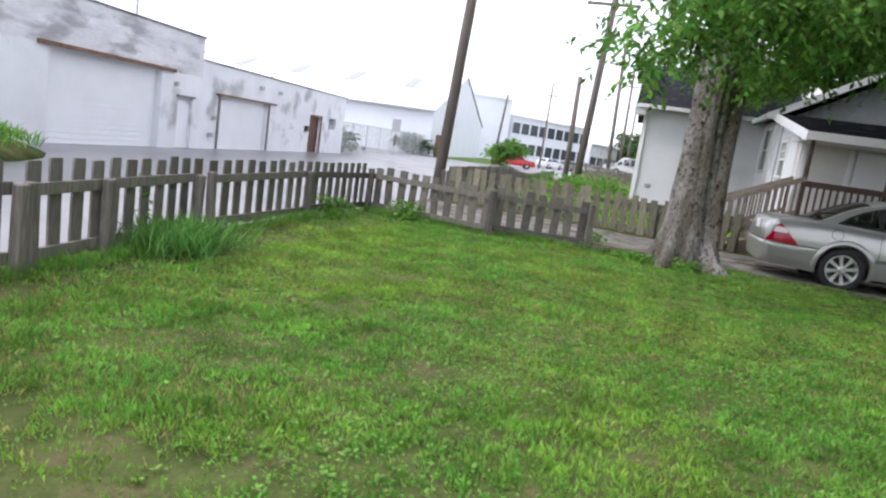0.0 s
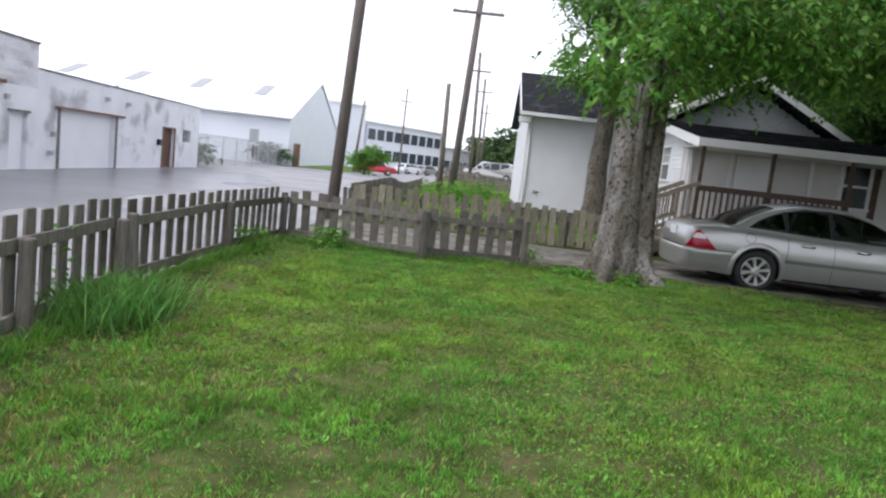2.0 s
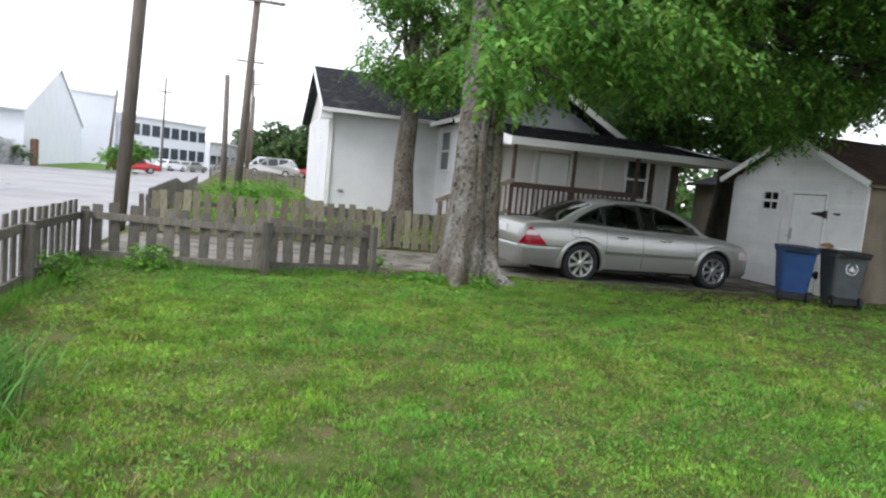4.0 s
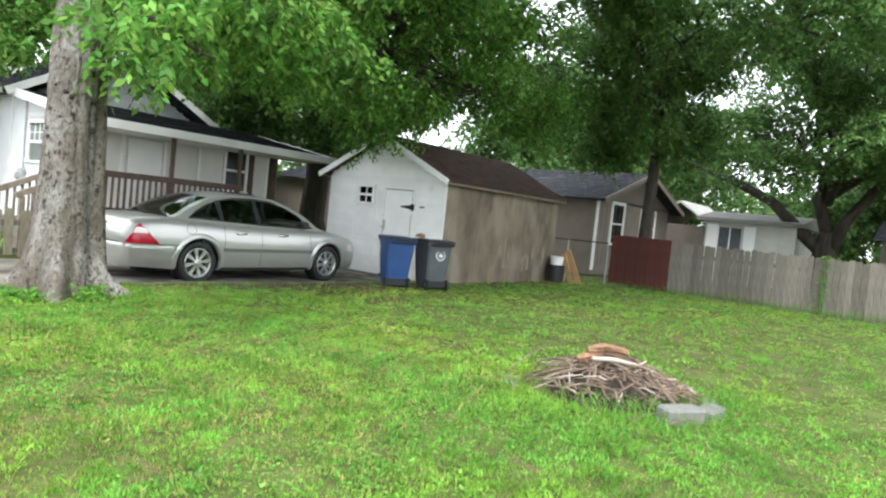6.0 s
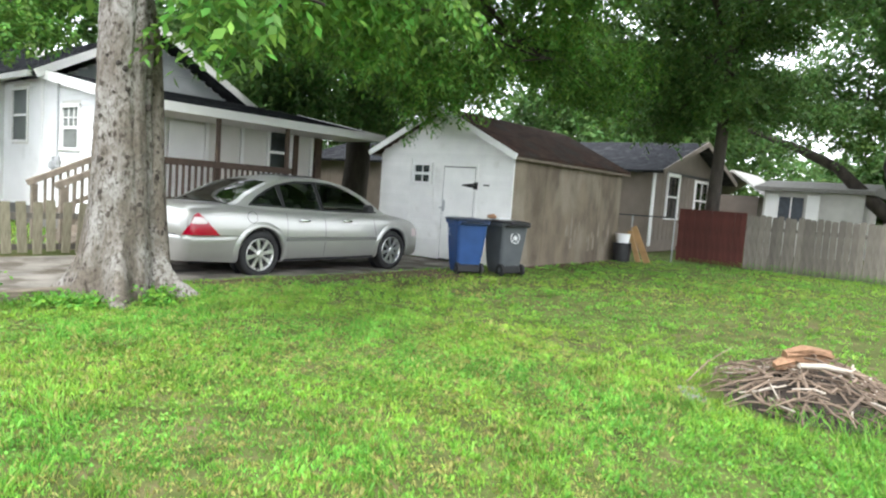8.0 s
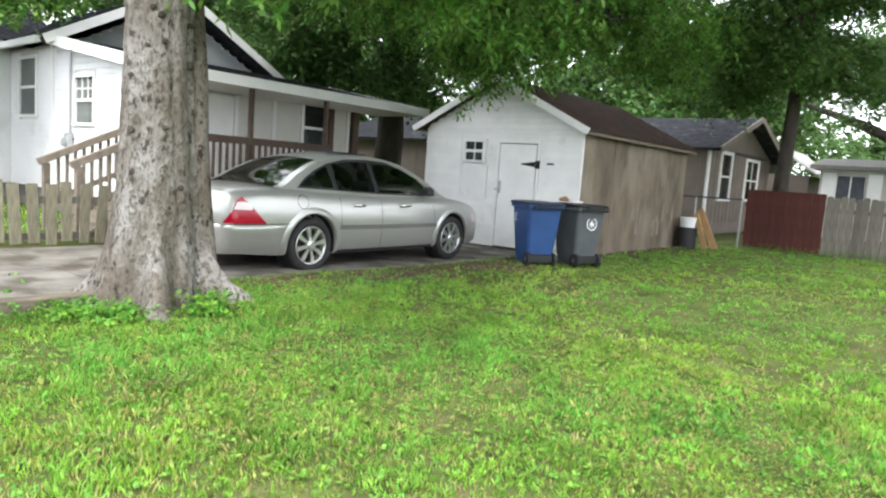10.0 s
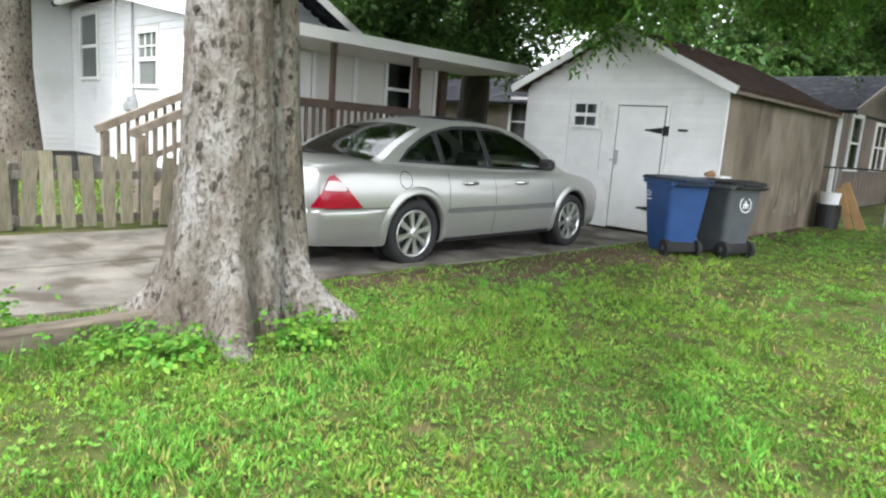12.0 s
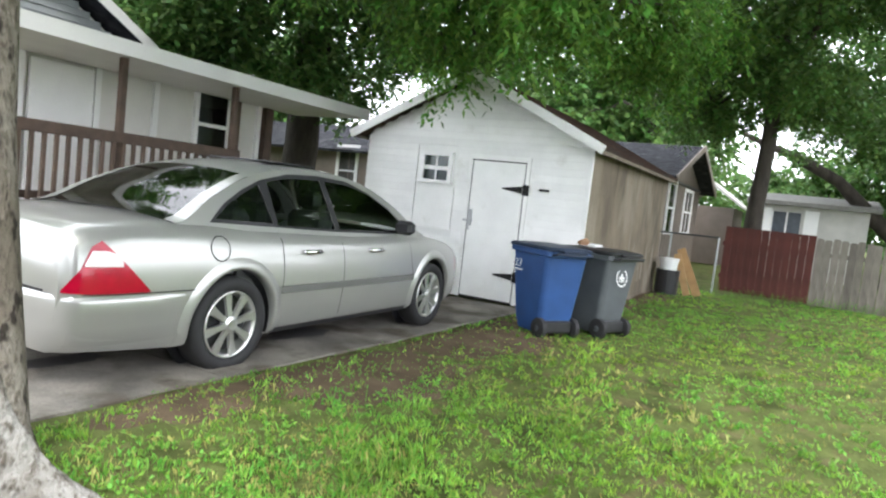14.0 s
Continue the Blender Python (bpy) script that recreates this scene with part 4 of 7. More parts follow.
def build_car(at, turn):
    car = thing("car", at, turn, "parked silver four-door sedan with alloy wheels", "car")
    length, rear_axle, front_axle, wheel_r = 5.1, 1.19, 4.06, 0.348
    top = spline([(0, 0.86), (0.05, 0.98), (0.25, 1.035), (0.8, 1.055), (1.5, 1.03), (2.6, 1.0), (3.6, 0.995), (4.2, 0.96), (4.75, 0.86), (5.0, 0.74), (5.1, 0.56)])
    half = spline([(0, 0.74), (0.05, 0.815), (0.25, 0.885), (0.8, 0.935), (1.6, 0.945), (3.4, 0.945), (4.2, 0.93), (4.7, 0.86), (4.95, 0.74), (5.1, 0.55)])
    low = spline([(0, 0.42), (0.05, 0.30), (0.35, 0.25), (1.2, 0.21), (4.0, 0.21), (4.7, 0.22), (5.05, 0.26), (5.1, 0.36)])
    rings = []
    xs = [0, 0.015, 0.03, 0.05, 0.075, *np.linspace(0.1, 0.8, 29), *np.linspace(0.85, 4.85, 56), 4.92, 4.98, 5.03, 5.07, 5.1]
    for x in xs:
        t, w, b = top(x), half(x), low(x)
        h = t - b
        sec = [(0.0, b), (0.62, b), (0.9, b + 0.015), (0.965, b + 0.12 * h), (0.985, b + 0.30 * h), (1.0, b + 0.42 * h), (1.0, b + 0.60 * h), (0.985, b + 0.76 * h),
               (0.955, b + 0.88 * h), (0.915, b + 0.955 * h), (0.86, b + 0.992 * h), (0.7, t + 0.008), (0.4, t + 0.02), (0.0, t + 0.028)]
        r = [(x, -s * w, z) for s, z in sec] + [(x, s * w, z) for s, z in reversed(sec[1:-1])]
        rings.append(r)
    body_me = Mesh().rings(rings).data("body", "silver", True)
    body = part("body", body_me, None, car)
    cut = Mesh()
    for ax in (rear_axle, front_axle):
        for s in (-1, 1):
            cut.tube([(ax, s * 0.66, wheel_r + 0.01), (ax, s * 1.2, wheel_r + 0.01)], [0.395, 0.395], 40)
    cutter = new("cutter", cut.data("cutter", "trimdark"))
    mod = body.modifiers.new("arches", "BOOLEAN")
    mod.operation, mod.object, mod.solver = "DIFFERENCE", cutter, "EXACT"
    bpy.context.view_layer.update()
    cutter.parent = car
    bpy.context.view_layer.update()
    me = bpy.data.meshes.new_from_object(body.evaluated_get(bpy.context.evaluated_depsgraph_get()))
    body.modifiers.clear()
    body.data = me
    me.polygons.foreach_set("use_smooth", [True] * len(me.polygons))
    bpy.data.objects.remove(cutter)
    bm = bmesh.new()
    bm.from_mesh(me)
    inside = [f for f in bm.faces if f.normal.z > 0.75 and 0.9 < f.calc_center_median().x < 3.78 and abs(f.calc_center_median().y) < 0.76 and f.calc_center_median().z > 0.9]
    bmesh.ops.delete(bm, geom=inside, context="FACES")
    for e in bm.edges:
        if len(e.link_faces) == 2 and e.calc_face_angle(0) > 0.7:
            e.smooth = False
    bm.to_mesh(me)
    bm.free()
    # cabin: roof, pillars, glass
    roof_z = spline([(0.70, 1.055), (1.08, 1.24), (1.44, 1.395), (1.85, 1.49), (2.3, 1.515), (2.75, 1.5), (3.12, 1.415), (3.5, 1.24), (3.92, 0.995)])

    def side_y(x, z):
        return 0.86 - 0.27 * max(0, (z - 0.98)) / 0.52 - 0.03 * max(0, abs(x - 2.5) - 1.0)

    def near(sgn):
        return lambda x, z: (x, sgn * side_y(x, z), z)

    n = 28
    up = [(x, roof_z(x)) for x in np.linspace(0.70, 3.92, n)]
    lowline = [(x, top(x) - 0.02) for x in np.linspace(3.92, 0.70, n)]

    def glass_loop(x0, x1, slant0=0.0, slant1=0.0):
        a = [(x, min(roof_z(x) - 0.075, 1.46)) for x in np.linspace(x0 + slant0, x1 + slant1, 12)]
        b = [(x, top(x) + 0.035) for x in np.linspace(x1, x0, 10)]
        return a + b

    quarter = [(1.06, 1.095), (1.2, 1.19), (1.38, 1.28), (1.57, 1.36), (1.62, 1.075), (1.35, 1.085)]
    rear_door = glass_loop(1.67, 2.38, 0.0, -0.03)
    front_door = glass_loop(2.45, 3.6, -0.03, -0.26)
    for sgn in (-1, 1):
        frame_me = fill_panel(up + lowline[1:-1], [quarter, rear_door, front_door], near(sgn))
        part("side_frame", frame_me, "silver", car)
        black = fill_panel([(1.0, 1.07), (1.17, 1.2), (1.38, 1.31), (1.6, 1.395), (1.95, 1.465), (2.35, 1.482), (2.75, 1.462), (3.06, 1.375), (3.4, 1.205), (3.68, 1.01), (3.1, 1.008), (2.4, 1.018), (1.7, 1.045)],
                           [quarter, rear_door, front_door], lambda x, z, s=sgn: (x, s * (side_y(x, z) + 0.006), z))
        part("window_trim", black, "trimdark", car, "black window surround")
        for g in (quarter, rear_door, front_door):
            o = part("side_window", fill_panel(g, [], lambda x, z, s=sgn: (x, s * (side_y(x, z) - 0.004), z)), "carglass", car)
            o.visible_shadow = False
    roof = Mesh()
    rr = []
    for x in np.linspace(1.50, 2.98, 16):
        z = roof_z(x)
        w = side_y(x, z)
        rr.append([(x, s * w, z + 0.045 * (1 - s * s) - (0.0 if abs(s) < 1 else 0.004)) for s in np.linspace(-1, 1, 13)])
    roof.rings(rr, caps=False, closed=False)
    part("roof", roof, "silver", car, smooth=True)
    for nm, x0, x1 in (("rear_window", 0.72, 1.50), ("windscreen", 2.98, 3.90)):
        gm = Mesh()
        rr = []
        for x in np.linspace(x0, x1, 10):
            z = roof_z(x)
            w = side_y(x, z)
            rr.append([(x, s * w, z + 0.045 * (1 - s * s)) for s in np.linspace(-0.97, 0.97, 13)])
        gm.rings(rr, caps=False, closed=False)
        o = part(nm, gm, "rearglass" if nm == "rear_window" else "carglass", car, smooth=True)
        o.visible_shadow = False
        for s in (-1, 1):
            pm = Mesh().rings([[(x, s * q * side_y(x, roof_z(x)), roof_z(x) + 0.045 * (1 - q * q) + 0.004) for q in (1.004, 0.95, 0.9, 0.85)] for x in np.linspace(x0, x1, 10)], caps=False, closed=False)
            part("pillar", pm, "silver", car, smooth=True)
    # interior
    for x, y in ((2.65, -0.38), (2.65, 0.38), (1.6, -0.38), (1.6, 0.38)):
        sm = Mesh().box(x - 0.05, y - 0.25, 0.62, x + 0.45, y + 0.25, 0.80, 0.05)
        sm.box(x - 0.16, y - 0.24, 0.7, x + 0.02, y + 0.24, 1.16, 0.06)
        sm.box(x - 0.15, y - 0.12, 1.17, x - 0.04, y + 0.12, 1.34, 0.04)
        part("seat", sm, "seat", car)
    part("cabin_floor", Mesh().box(0.95, -0.76, 0.40, 3.8, 0.76, 0.44), "trimdark", car)
    part("door_lining", Mesh().box(1.3, -0.80, 0.42, 3.6, -0.77, 0.97), "seat", car)
    part("door_lining", Mesh().box(1.3, 0.77, 0.42, 3.6, 0.80, 0.97), "seat", car)
    part("dashboard", Mesh().box(3.3, -0.72, 0.8, 3.72, 0.72, 0.98, 0.06), "trimdark", car)
    part("parcel_shelf", Mesh().box(0.92, -0.66, 0.98, 1.5, 0.66, 1.02, 0.01), "seat", car)
    part("sunroof", Mesh().box(2.0, -0.36, 1.552, 2.6, 0.36, 1.566, 0.004), "trimdark", car, "dark sunroof panel")
    # wheels
    for ax in (rear_axle, front_axle):
        for s in (-1, 1):
            wheel = new("wheel")
            wheel.parent = car
            wheel.matrix_basis = pose(ax, s * 0.90, wheel_r, 0, 0, 180 if s > 0 else 0)
            prof = [(0.235, 0.03), (0.255, -0.004), (0.29, -0.016), (0.333, -0.008), (0.348, 0.03), (0.348, 0.17), (0.32, 0.21), (0.235, 0.21)]
            ty = Mesh().rings([[(r * math.cos(a), y, r * math.sin(a)) for r, y in prof] for a in np.linspace(0, 2 * math.pi, 41)], caps=False)
            part("tyre", ty, "black", wheel, smooth=True)
            rim = Mesh()
            rp = [(0.24, 0.03), (0.245, 0.0), (0.232, -0.006), (0.22, 0.02), (0.215, 0.12)]
            rim.rings([[(r * math.cos(a), y, r * math.sin(a)) for r, y in rp] for a in np.linspace(0, 2 * math.pi, 41)], caps=False, closed=False)
            part("rim", rim, "alloy", wheel, smooth=True)
            for k in range(8):
                a = 2 * math.pi * k / 8 + 0.2
                u, v = Vector((math.cos(a), 0, math.sin(a))), Vector((-math.sin(a), 0, math.cos(a)))
                sp = Mesh()
                sp.rings([[u * r + v * (w + 0.006) + Vector((0, y + 0.02, 0)), u * r + v * w + Vector((0, y, 0)), u * r - v * w + Vector((0, y, 0)), u * r - v * (w + 0.006) + Vector((0, y + 0.02, 0))]
                          for r, w, y in ((0.04, 0.018, 0.0), (0.12, 0.020, 0.004), (0.225, 0.031, 0.0))])
                part("spoke", sp, "alloy", wheel)
            part("hub", Mesh().tube([(0, -0.012, 0), (0, 0.0, 0), (0, 0.05, 0)], [0.035, 0.06, 0.06], 20), "alloy", wheel)
            part("brake", Mesh().tube([(0, 0.07, 0), (0, 0.09, 0)], [0.2, 0.2], 28), "trimdark", wheel)
            lin = Mesh().rings([[(0.39 * math.cos(a), y, 0.01 + 0.39 * math.sin(a)) for y in (0.01, 0.24)] for a in np.linspace(-0.3, math.pi + 0.3, 24)], caps=False, closed=False)
            lin.tube([(0, 0.24, 0.01), (0, 0.245, 0.01)], [0.39, 0.39], 24)
            part("arch_liner", lin, "trimdark", wheel)

    def body_y(x, z):
        """Half width of the body's side at height z."""
        t, w, b = top(x), half(x), low(x)
        h = (z - b) / (t - b)
        pts = [(0, 0.9), (0.12, 0.965), (0.30, 0.985), (0.42, 1.0), (0.60, 1.0), (0.76, 0.985), (0.88, 0.955), (0.955, 0.915), (0.992, 0.86), (1.0, 0.7)]
        for (a, u), (c, v) in zip(pts, pts[1:]):
            if h <= c:
                return w * (u + (v - u) * (h - a) / (c - a))
        return w * 0.7

    for s in (-1, 1):
        # tail lamp that wraps the corner
        lm, wm = Mesh(), Mesh()
        rr = []
        for k in range(9):
            x = 0.012 + 0.46 * k / 8
            z1 = 0.98 - 0.335 * max(0, (k - 2.5) / 5.5) - 0.13 * max(0, 2.5 - k)
            rr.append([(x - 0.012 * (k == 0), s * (body_y(x, z) + 0.014), z) for z in np.linspace(0.64, max(0.647, z1), 6)])
        lm.rings(rr, caps=False, closed=False)
        lamp = part("tail_lamp", lm, "redlens", car, "red wraparound tail lamp", True)
        rr = []
        for k in range(6):
            x = 0.085 + 0.205 * k / 5
            kk = (x - 0.012) / 0.0575
            edge_z = 0.974 - 0.335 * max(0, (kk - 2.5) / 5.5) - 0.13 * max(0, 2.5 - kk)
            rr.append([(x, s * (body_y(x, z) + 0.02), z) for z in np.linspace(min(0.80, edge_z - 0.004), min(0.89, edge_z), 3)])
        wm.rings(rr, caps=False, closed=False)
        part("reverse_lens", wm, "clearlens", lamp, "pale reversing lens", True)
        for x in (1.98, 2.9):
            hd = Mesh()
            y = body_y(x, 0.86)
            hd.tube([(x - 0.11, s * (y + 0.0), 0.862), (x - 0.08, s * (y + 0.04), 0.866), (x + 0.08, s * (y + 0.04), 0.866), (x + 0.11, s * y, 0.862)], [0.016, 0.02, 0.02, 0.016], 8)
            part("door_handle", hd, "chrome", car, "chrome door handle", True)
        for x, z0 in ((1.65, 0.55), (2.42, 0.30), (3.56, 0.32)):
            sm = Mesh()
            zs = np.linspace(z0, top(x) - 0.02, 12)
            off = [0.06 * smooth_step(0.8, 0.5, z) if x > 3 else 0.0 for z in zs]
            sm.rings([[(x + o - 0.004, s * (body_y(x, z) + 0.0025), z), (x + o + 0.004, s * (body_y(x, z) + 0.0025), z)] for z, o in zip(zs, off)], caps=False, closed=False)
            part("door_seam", sm, "trimdark", car)
        mo = Mesh()
        mo.rings([[(x, s * (body_y(x, z) + d), z) for z, d in ((0.545, 0.0), (0.55, 0.012), (0.60, 0.012), (0.605, 0.0))] for x in np.linspace(1.62, 3.62, 12)], caps=False, closed=False)
        part("side_moulding", mo, "moulding", car, "grey rubbing strip")
        sk = Mesh()
        sk.rings([[(x, s * (body_y(x, z) + 0.004), z) for z in (0.225, 0.27)] for x in np.linspace(1.62, 3.62, 12)], caps=False, closed=False)
        part("sill", sk, "trimdark", car, "dark lower sill")
        mi = Mesh().box(3.3, s * 0.94 - 0.1, 1.01, 3.43, s * 0.94 + 0.1, 1.15, 0.035)
        mi.box(3.34, min(s * 0.78, s * 0.9), 1.01, 3.4, max(s * 0.78, s * 0.9), 1.04)
        part("wing_mirror", mi, "trimdark", car, "black wing mirror")
        hl = Mesh()
        hl.rings([[(x, s * (body_y(x, z) + 0.008), z) for z in np.linspace(0.60, 0.74, 4)] for x in np.linspace(4.62, 4.95, 5)], caps=False, closed=False)
        part("headlamp", hl, "clearlens", car, smooth=True)
        for ax in (rear_axle, front_axle):
            lip = []
            for a in np.linspace(-0.25, math.pi + 0.25, 30):
                row = []
                for rad, o in ((0.393, -0.03), (0.394, 0.012), (0.41, 0.022), (0.435, 0.016), (0.475, 0.002), (0.49, -0.006)):
                    x, z = ax + rad * math.cos(a), max(0.24, wheel_r + 0.01 + rad * math.sin(a))
                    row.append((x, s * (body_y(x, z) + o), z))
                lip.append(row)
            part("wheel_arch", Mesh().rings(lip, caps=False, closed=False), "silver", car, "flared wheel arch", True)
        bs = Mesh()
        bs.rings([[(x, s * (body_y(x, 0.64) + 0.003), 0.628), (x, s * (body_y(x, 0.64) + 0.003), 0.637)] for x in np.linspace(0.02, 0.82, 12)], caps=False, closed=False)
        part("bumper_seam", bs, "trimdark", car)
    path = [(x, -1) for x in np.linspace(0.74, 0.04, 14)] + [(None, q) for q in np.linspace(-0.9, 0.9, 9)] + [(x, 1) for x in np.linspace(0.04, 0.74, 14)]
    levels = []
    for z, o in ((0.27, -0.03), (0.33, 0.004), (0.43, 0.012), (0.5, 0.014), (0.52, 0.018), (0.585, 0.018), (0.605, 0.012), (0.624, -0.004)):
        levels.append([(x, q * (body_y(x, min(z, 0.6)) + (o if o < 0 else o * (1 - smooth_step(0.45, 0.74, x)) + 0.001)), z) if x is not None else (-0.035 - o * 0.8 + 0.02 * q * q, q * 0.72, z) for x, q in path])
    part("bumper", Mesh().rings(levels, caps=False, closed=False), "silver", car, "silver rear bumper", True)
    fl = Mesh()
    ring_o, ring_i = [], []
    for a in np.linspace(0, 2 * math.pi, 29):
        for rad, keep in ((0.088, ring_o), (0.08, ring_i)):
            x, z = 1.02 + rad * math.cos(a), 0.90 + rad * math.sin(a)
            keep.append((x, -(body_y(x, z) + 0.003), z))
    fl.rings([ring_o, ring_i], caps=False, closed=False)
    part("fuel_flap", fl, "trimdark", car, "round fuel flap outline")
    plate = Mesh().box(-0.012, -0.16, 0.79, 0.0, 0.16, 0.94, 0.004)
    part("number_plate", plate, "print", car, "pale number plate")
    part("bumper_line", Mesh().box(-0.003, -0.6, 0.625, 0.02, 0.6, 0.637), "trimdark", car)
    return car


build_car((2.22, 12.9, -0.078), 0.6)

# ---- wheeled bins ----


def build_bin(label, at, turn, mat, lid_mat, mark):
    b = thing("wheeled_bin", at, turn, label, "bin", "bins by the shed")
    sections = [(0.0, 0.42, 0.40, 0.06), (0.05, 0.44, 0.43, 0.06), (0.14, 0.46, 0.50, 0.06), (0.5, 0.52, 0.58, 0.06), (0.86, 0.57, 0.66, 0.06), (0.87, 0.62, 0.72, 0.05), (0.92, 0.62, 0.72, 0.05)]

    def rounded(w, d, r, z):
        pts = []
        for cx, cy, a0 in ((w / 2 - r, d / 2 - r, 0), (-w / 2 + r, d / 2 - r, 90), (-w / 2 + r, -d / 2 + r, 180), (w / 2 - r, -d / 2 + r, 270)):
            for k in range(4):
                a = radians(a0 + 30 * k)
                pts.append((cx + r * math.cos(a), cy + r * math.sin(a), z))
        return pts

    me = Mesh().rings([rounded(w, d, r, 0.05 + z) for z, w, d, r in sections])
    part("body", me, mat, b, smooth=False)
    lid = Mesh().rings([rounded(0.645, 0.76, 0.06, 0.975), rounded(0.655, 0.77, 0.06, 0.995), rounded(0.62, 0.73, 0.08, 1.015), rounded(0.4, 0.5, 0.1, 1.03)])
    lid_ob = part("lid", lid, lid_mat, b, "dark hinged plastic lid")
    part("grip", Mesh().box(-0.17, -0.45, 0.965, 0.17, -0.385, 1.0, 0.012), lid_mat, lid_ob)
    hd = Mesh().tube([(-0.24, -0.36, 0.93), (-0.24, -0.43, 0.95), (0.24, -0.43, 0.95), (0.24, -0.36, 0.93)], [0.016] * 4, 8)
    part("handle", hd, lid_mat, b)
    ax = Mesh().tube([(-0.27, -0.24, 0.12), (0.27, -0.24, 0.12)], [0.014] * 2, 8)
    part("axle", ax, "trimdark", b)
    skirt = Mesh().box(-0.2, -0.30, 0.06, 0.2, -0.19, 0.2, 0.02)
    part("skirt", skirt, "trimdark", b)
    for s in (-1, 1):
        w = Mesh().tube([(s * 0.195, -0.25, 0.115), (s * 0.20, -0.25, 0.115), (s * 0.25, -0.25, 0.115), (s * 0.255, -0.25, 0.115)], [0.09, 0.115, 0.115, 0.09], 24)
        wo = part("wheel", w, "black", b)
        part("hubcap", Mesh().tube([(s * 0.256, -0.25, 0.115), (s * 0.262, -0.25, 0.115)], [0.035, 0.03], 14), "greybin", wo)
    if mark == "number":
        # a white number and an underline on the side
        cu = bpy.data.curves.new("number", "FONT")
        cu.body, cu.size, cu.extrude, cu.align_x = "23", 0.13, 0.001, "CENTER"
        tx = new("number", cu)
        bpy.context.view_layer.update()
        tm = bpy.data.meshes.new_from_object(tx.evaluated_get(bpy.context.evaluated_depsgraph_get()))
        bpy.data.objects.remove(tx)
        tm.materials.clear()
        tm.materials.append(M["print"])
        o = part("number", tm, None, b, "white stencilled number")
        o.matrix_basis = pose(-0.285, 0.2, 0.74, 90, 0, -90) @ pose(0, 0, 0, -5, 0, 0)
        part("underline", Mesh().box(-0.292, 0.1, 0.70, -0.284, 0.28, 0.715), "print", b)
    else:
        rg = Mesh()
        for r0, r1 in ((0.105, 0.09),):
            rg.rings([[(r * math.cos(a), 0, r * math.sin(a)) for r in (r0, r1)] for a in np.linspace(0, 2 * math.pi, 29)], caps=False, closed=False)
        for a, w, h in ((0, 0.012, 0.05), (90, 0.012, 0.05)):
            rg.box(-w if a == 0 else -h, -0.001, -h if a == 0 else -w, w if a == 0 else h, 0.001, h if a == 0 else w)
        for k in (-0.04, 0.04):
            rg.box(k - 0.008, -0.001, -0.05, k + 0.008, 0.001, -0.02)
        o = part("round_emblem", rg, "print", b, "round white printed emblem")
        o.matrix_basis = pose(0.0, -0.326, 0.72, -5.5, 0, 0)
    return b


build_bin("blue plastic wheeled bin with a dark lid", (7.18, 11.02, -0.07), -33, "blue", "darklid", "number")
build_bin("grey plastic wheeled bin with a round emblem", (7.86, 10.62, -0.07), -22, "greybin", "trimdark", "emblem")
junk = thing("scrap_on_bin", (7.72, 10.74, 0.955), 0, "crumpled brown and white scrap lying on the lid", "scrap")
jm = Mesh().tube([(-0.22, 0.06, 0.05), (-0.1, 0.03, 0.06), (0.0, 0.05, 0.045)], [0.03, 0.05, 0.035], 8, wobble=0.4)
part("crumpled_bag", jm, "log", junk, "brown crumpled paper")
jm = Mesh().box(0.02, -0.06, 0.0, 0.36, 0.1, 0.03, 0.006)
part("flat_box", jm, "print", junk, "white flat carton")

# ---- fire pit ----


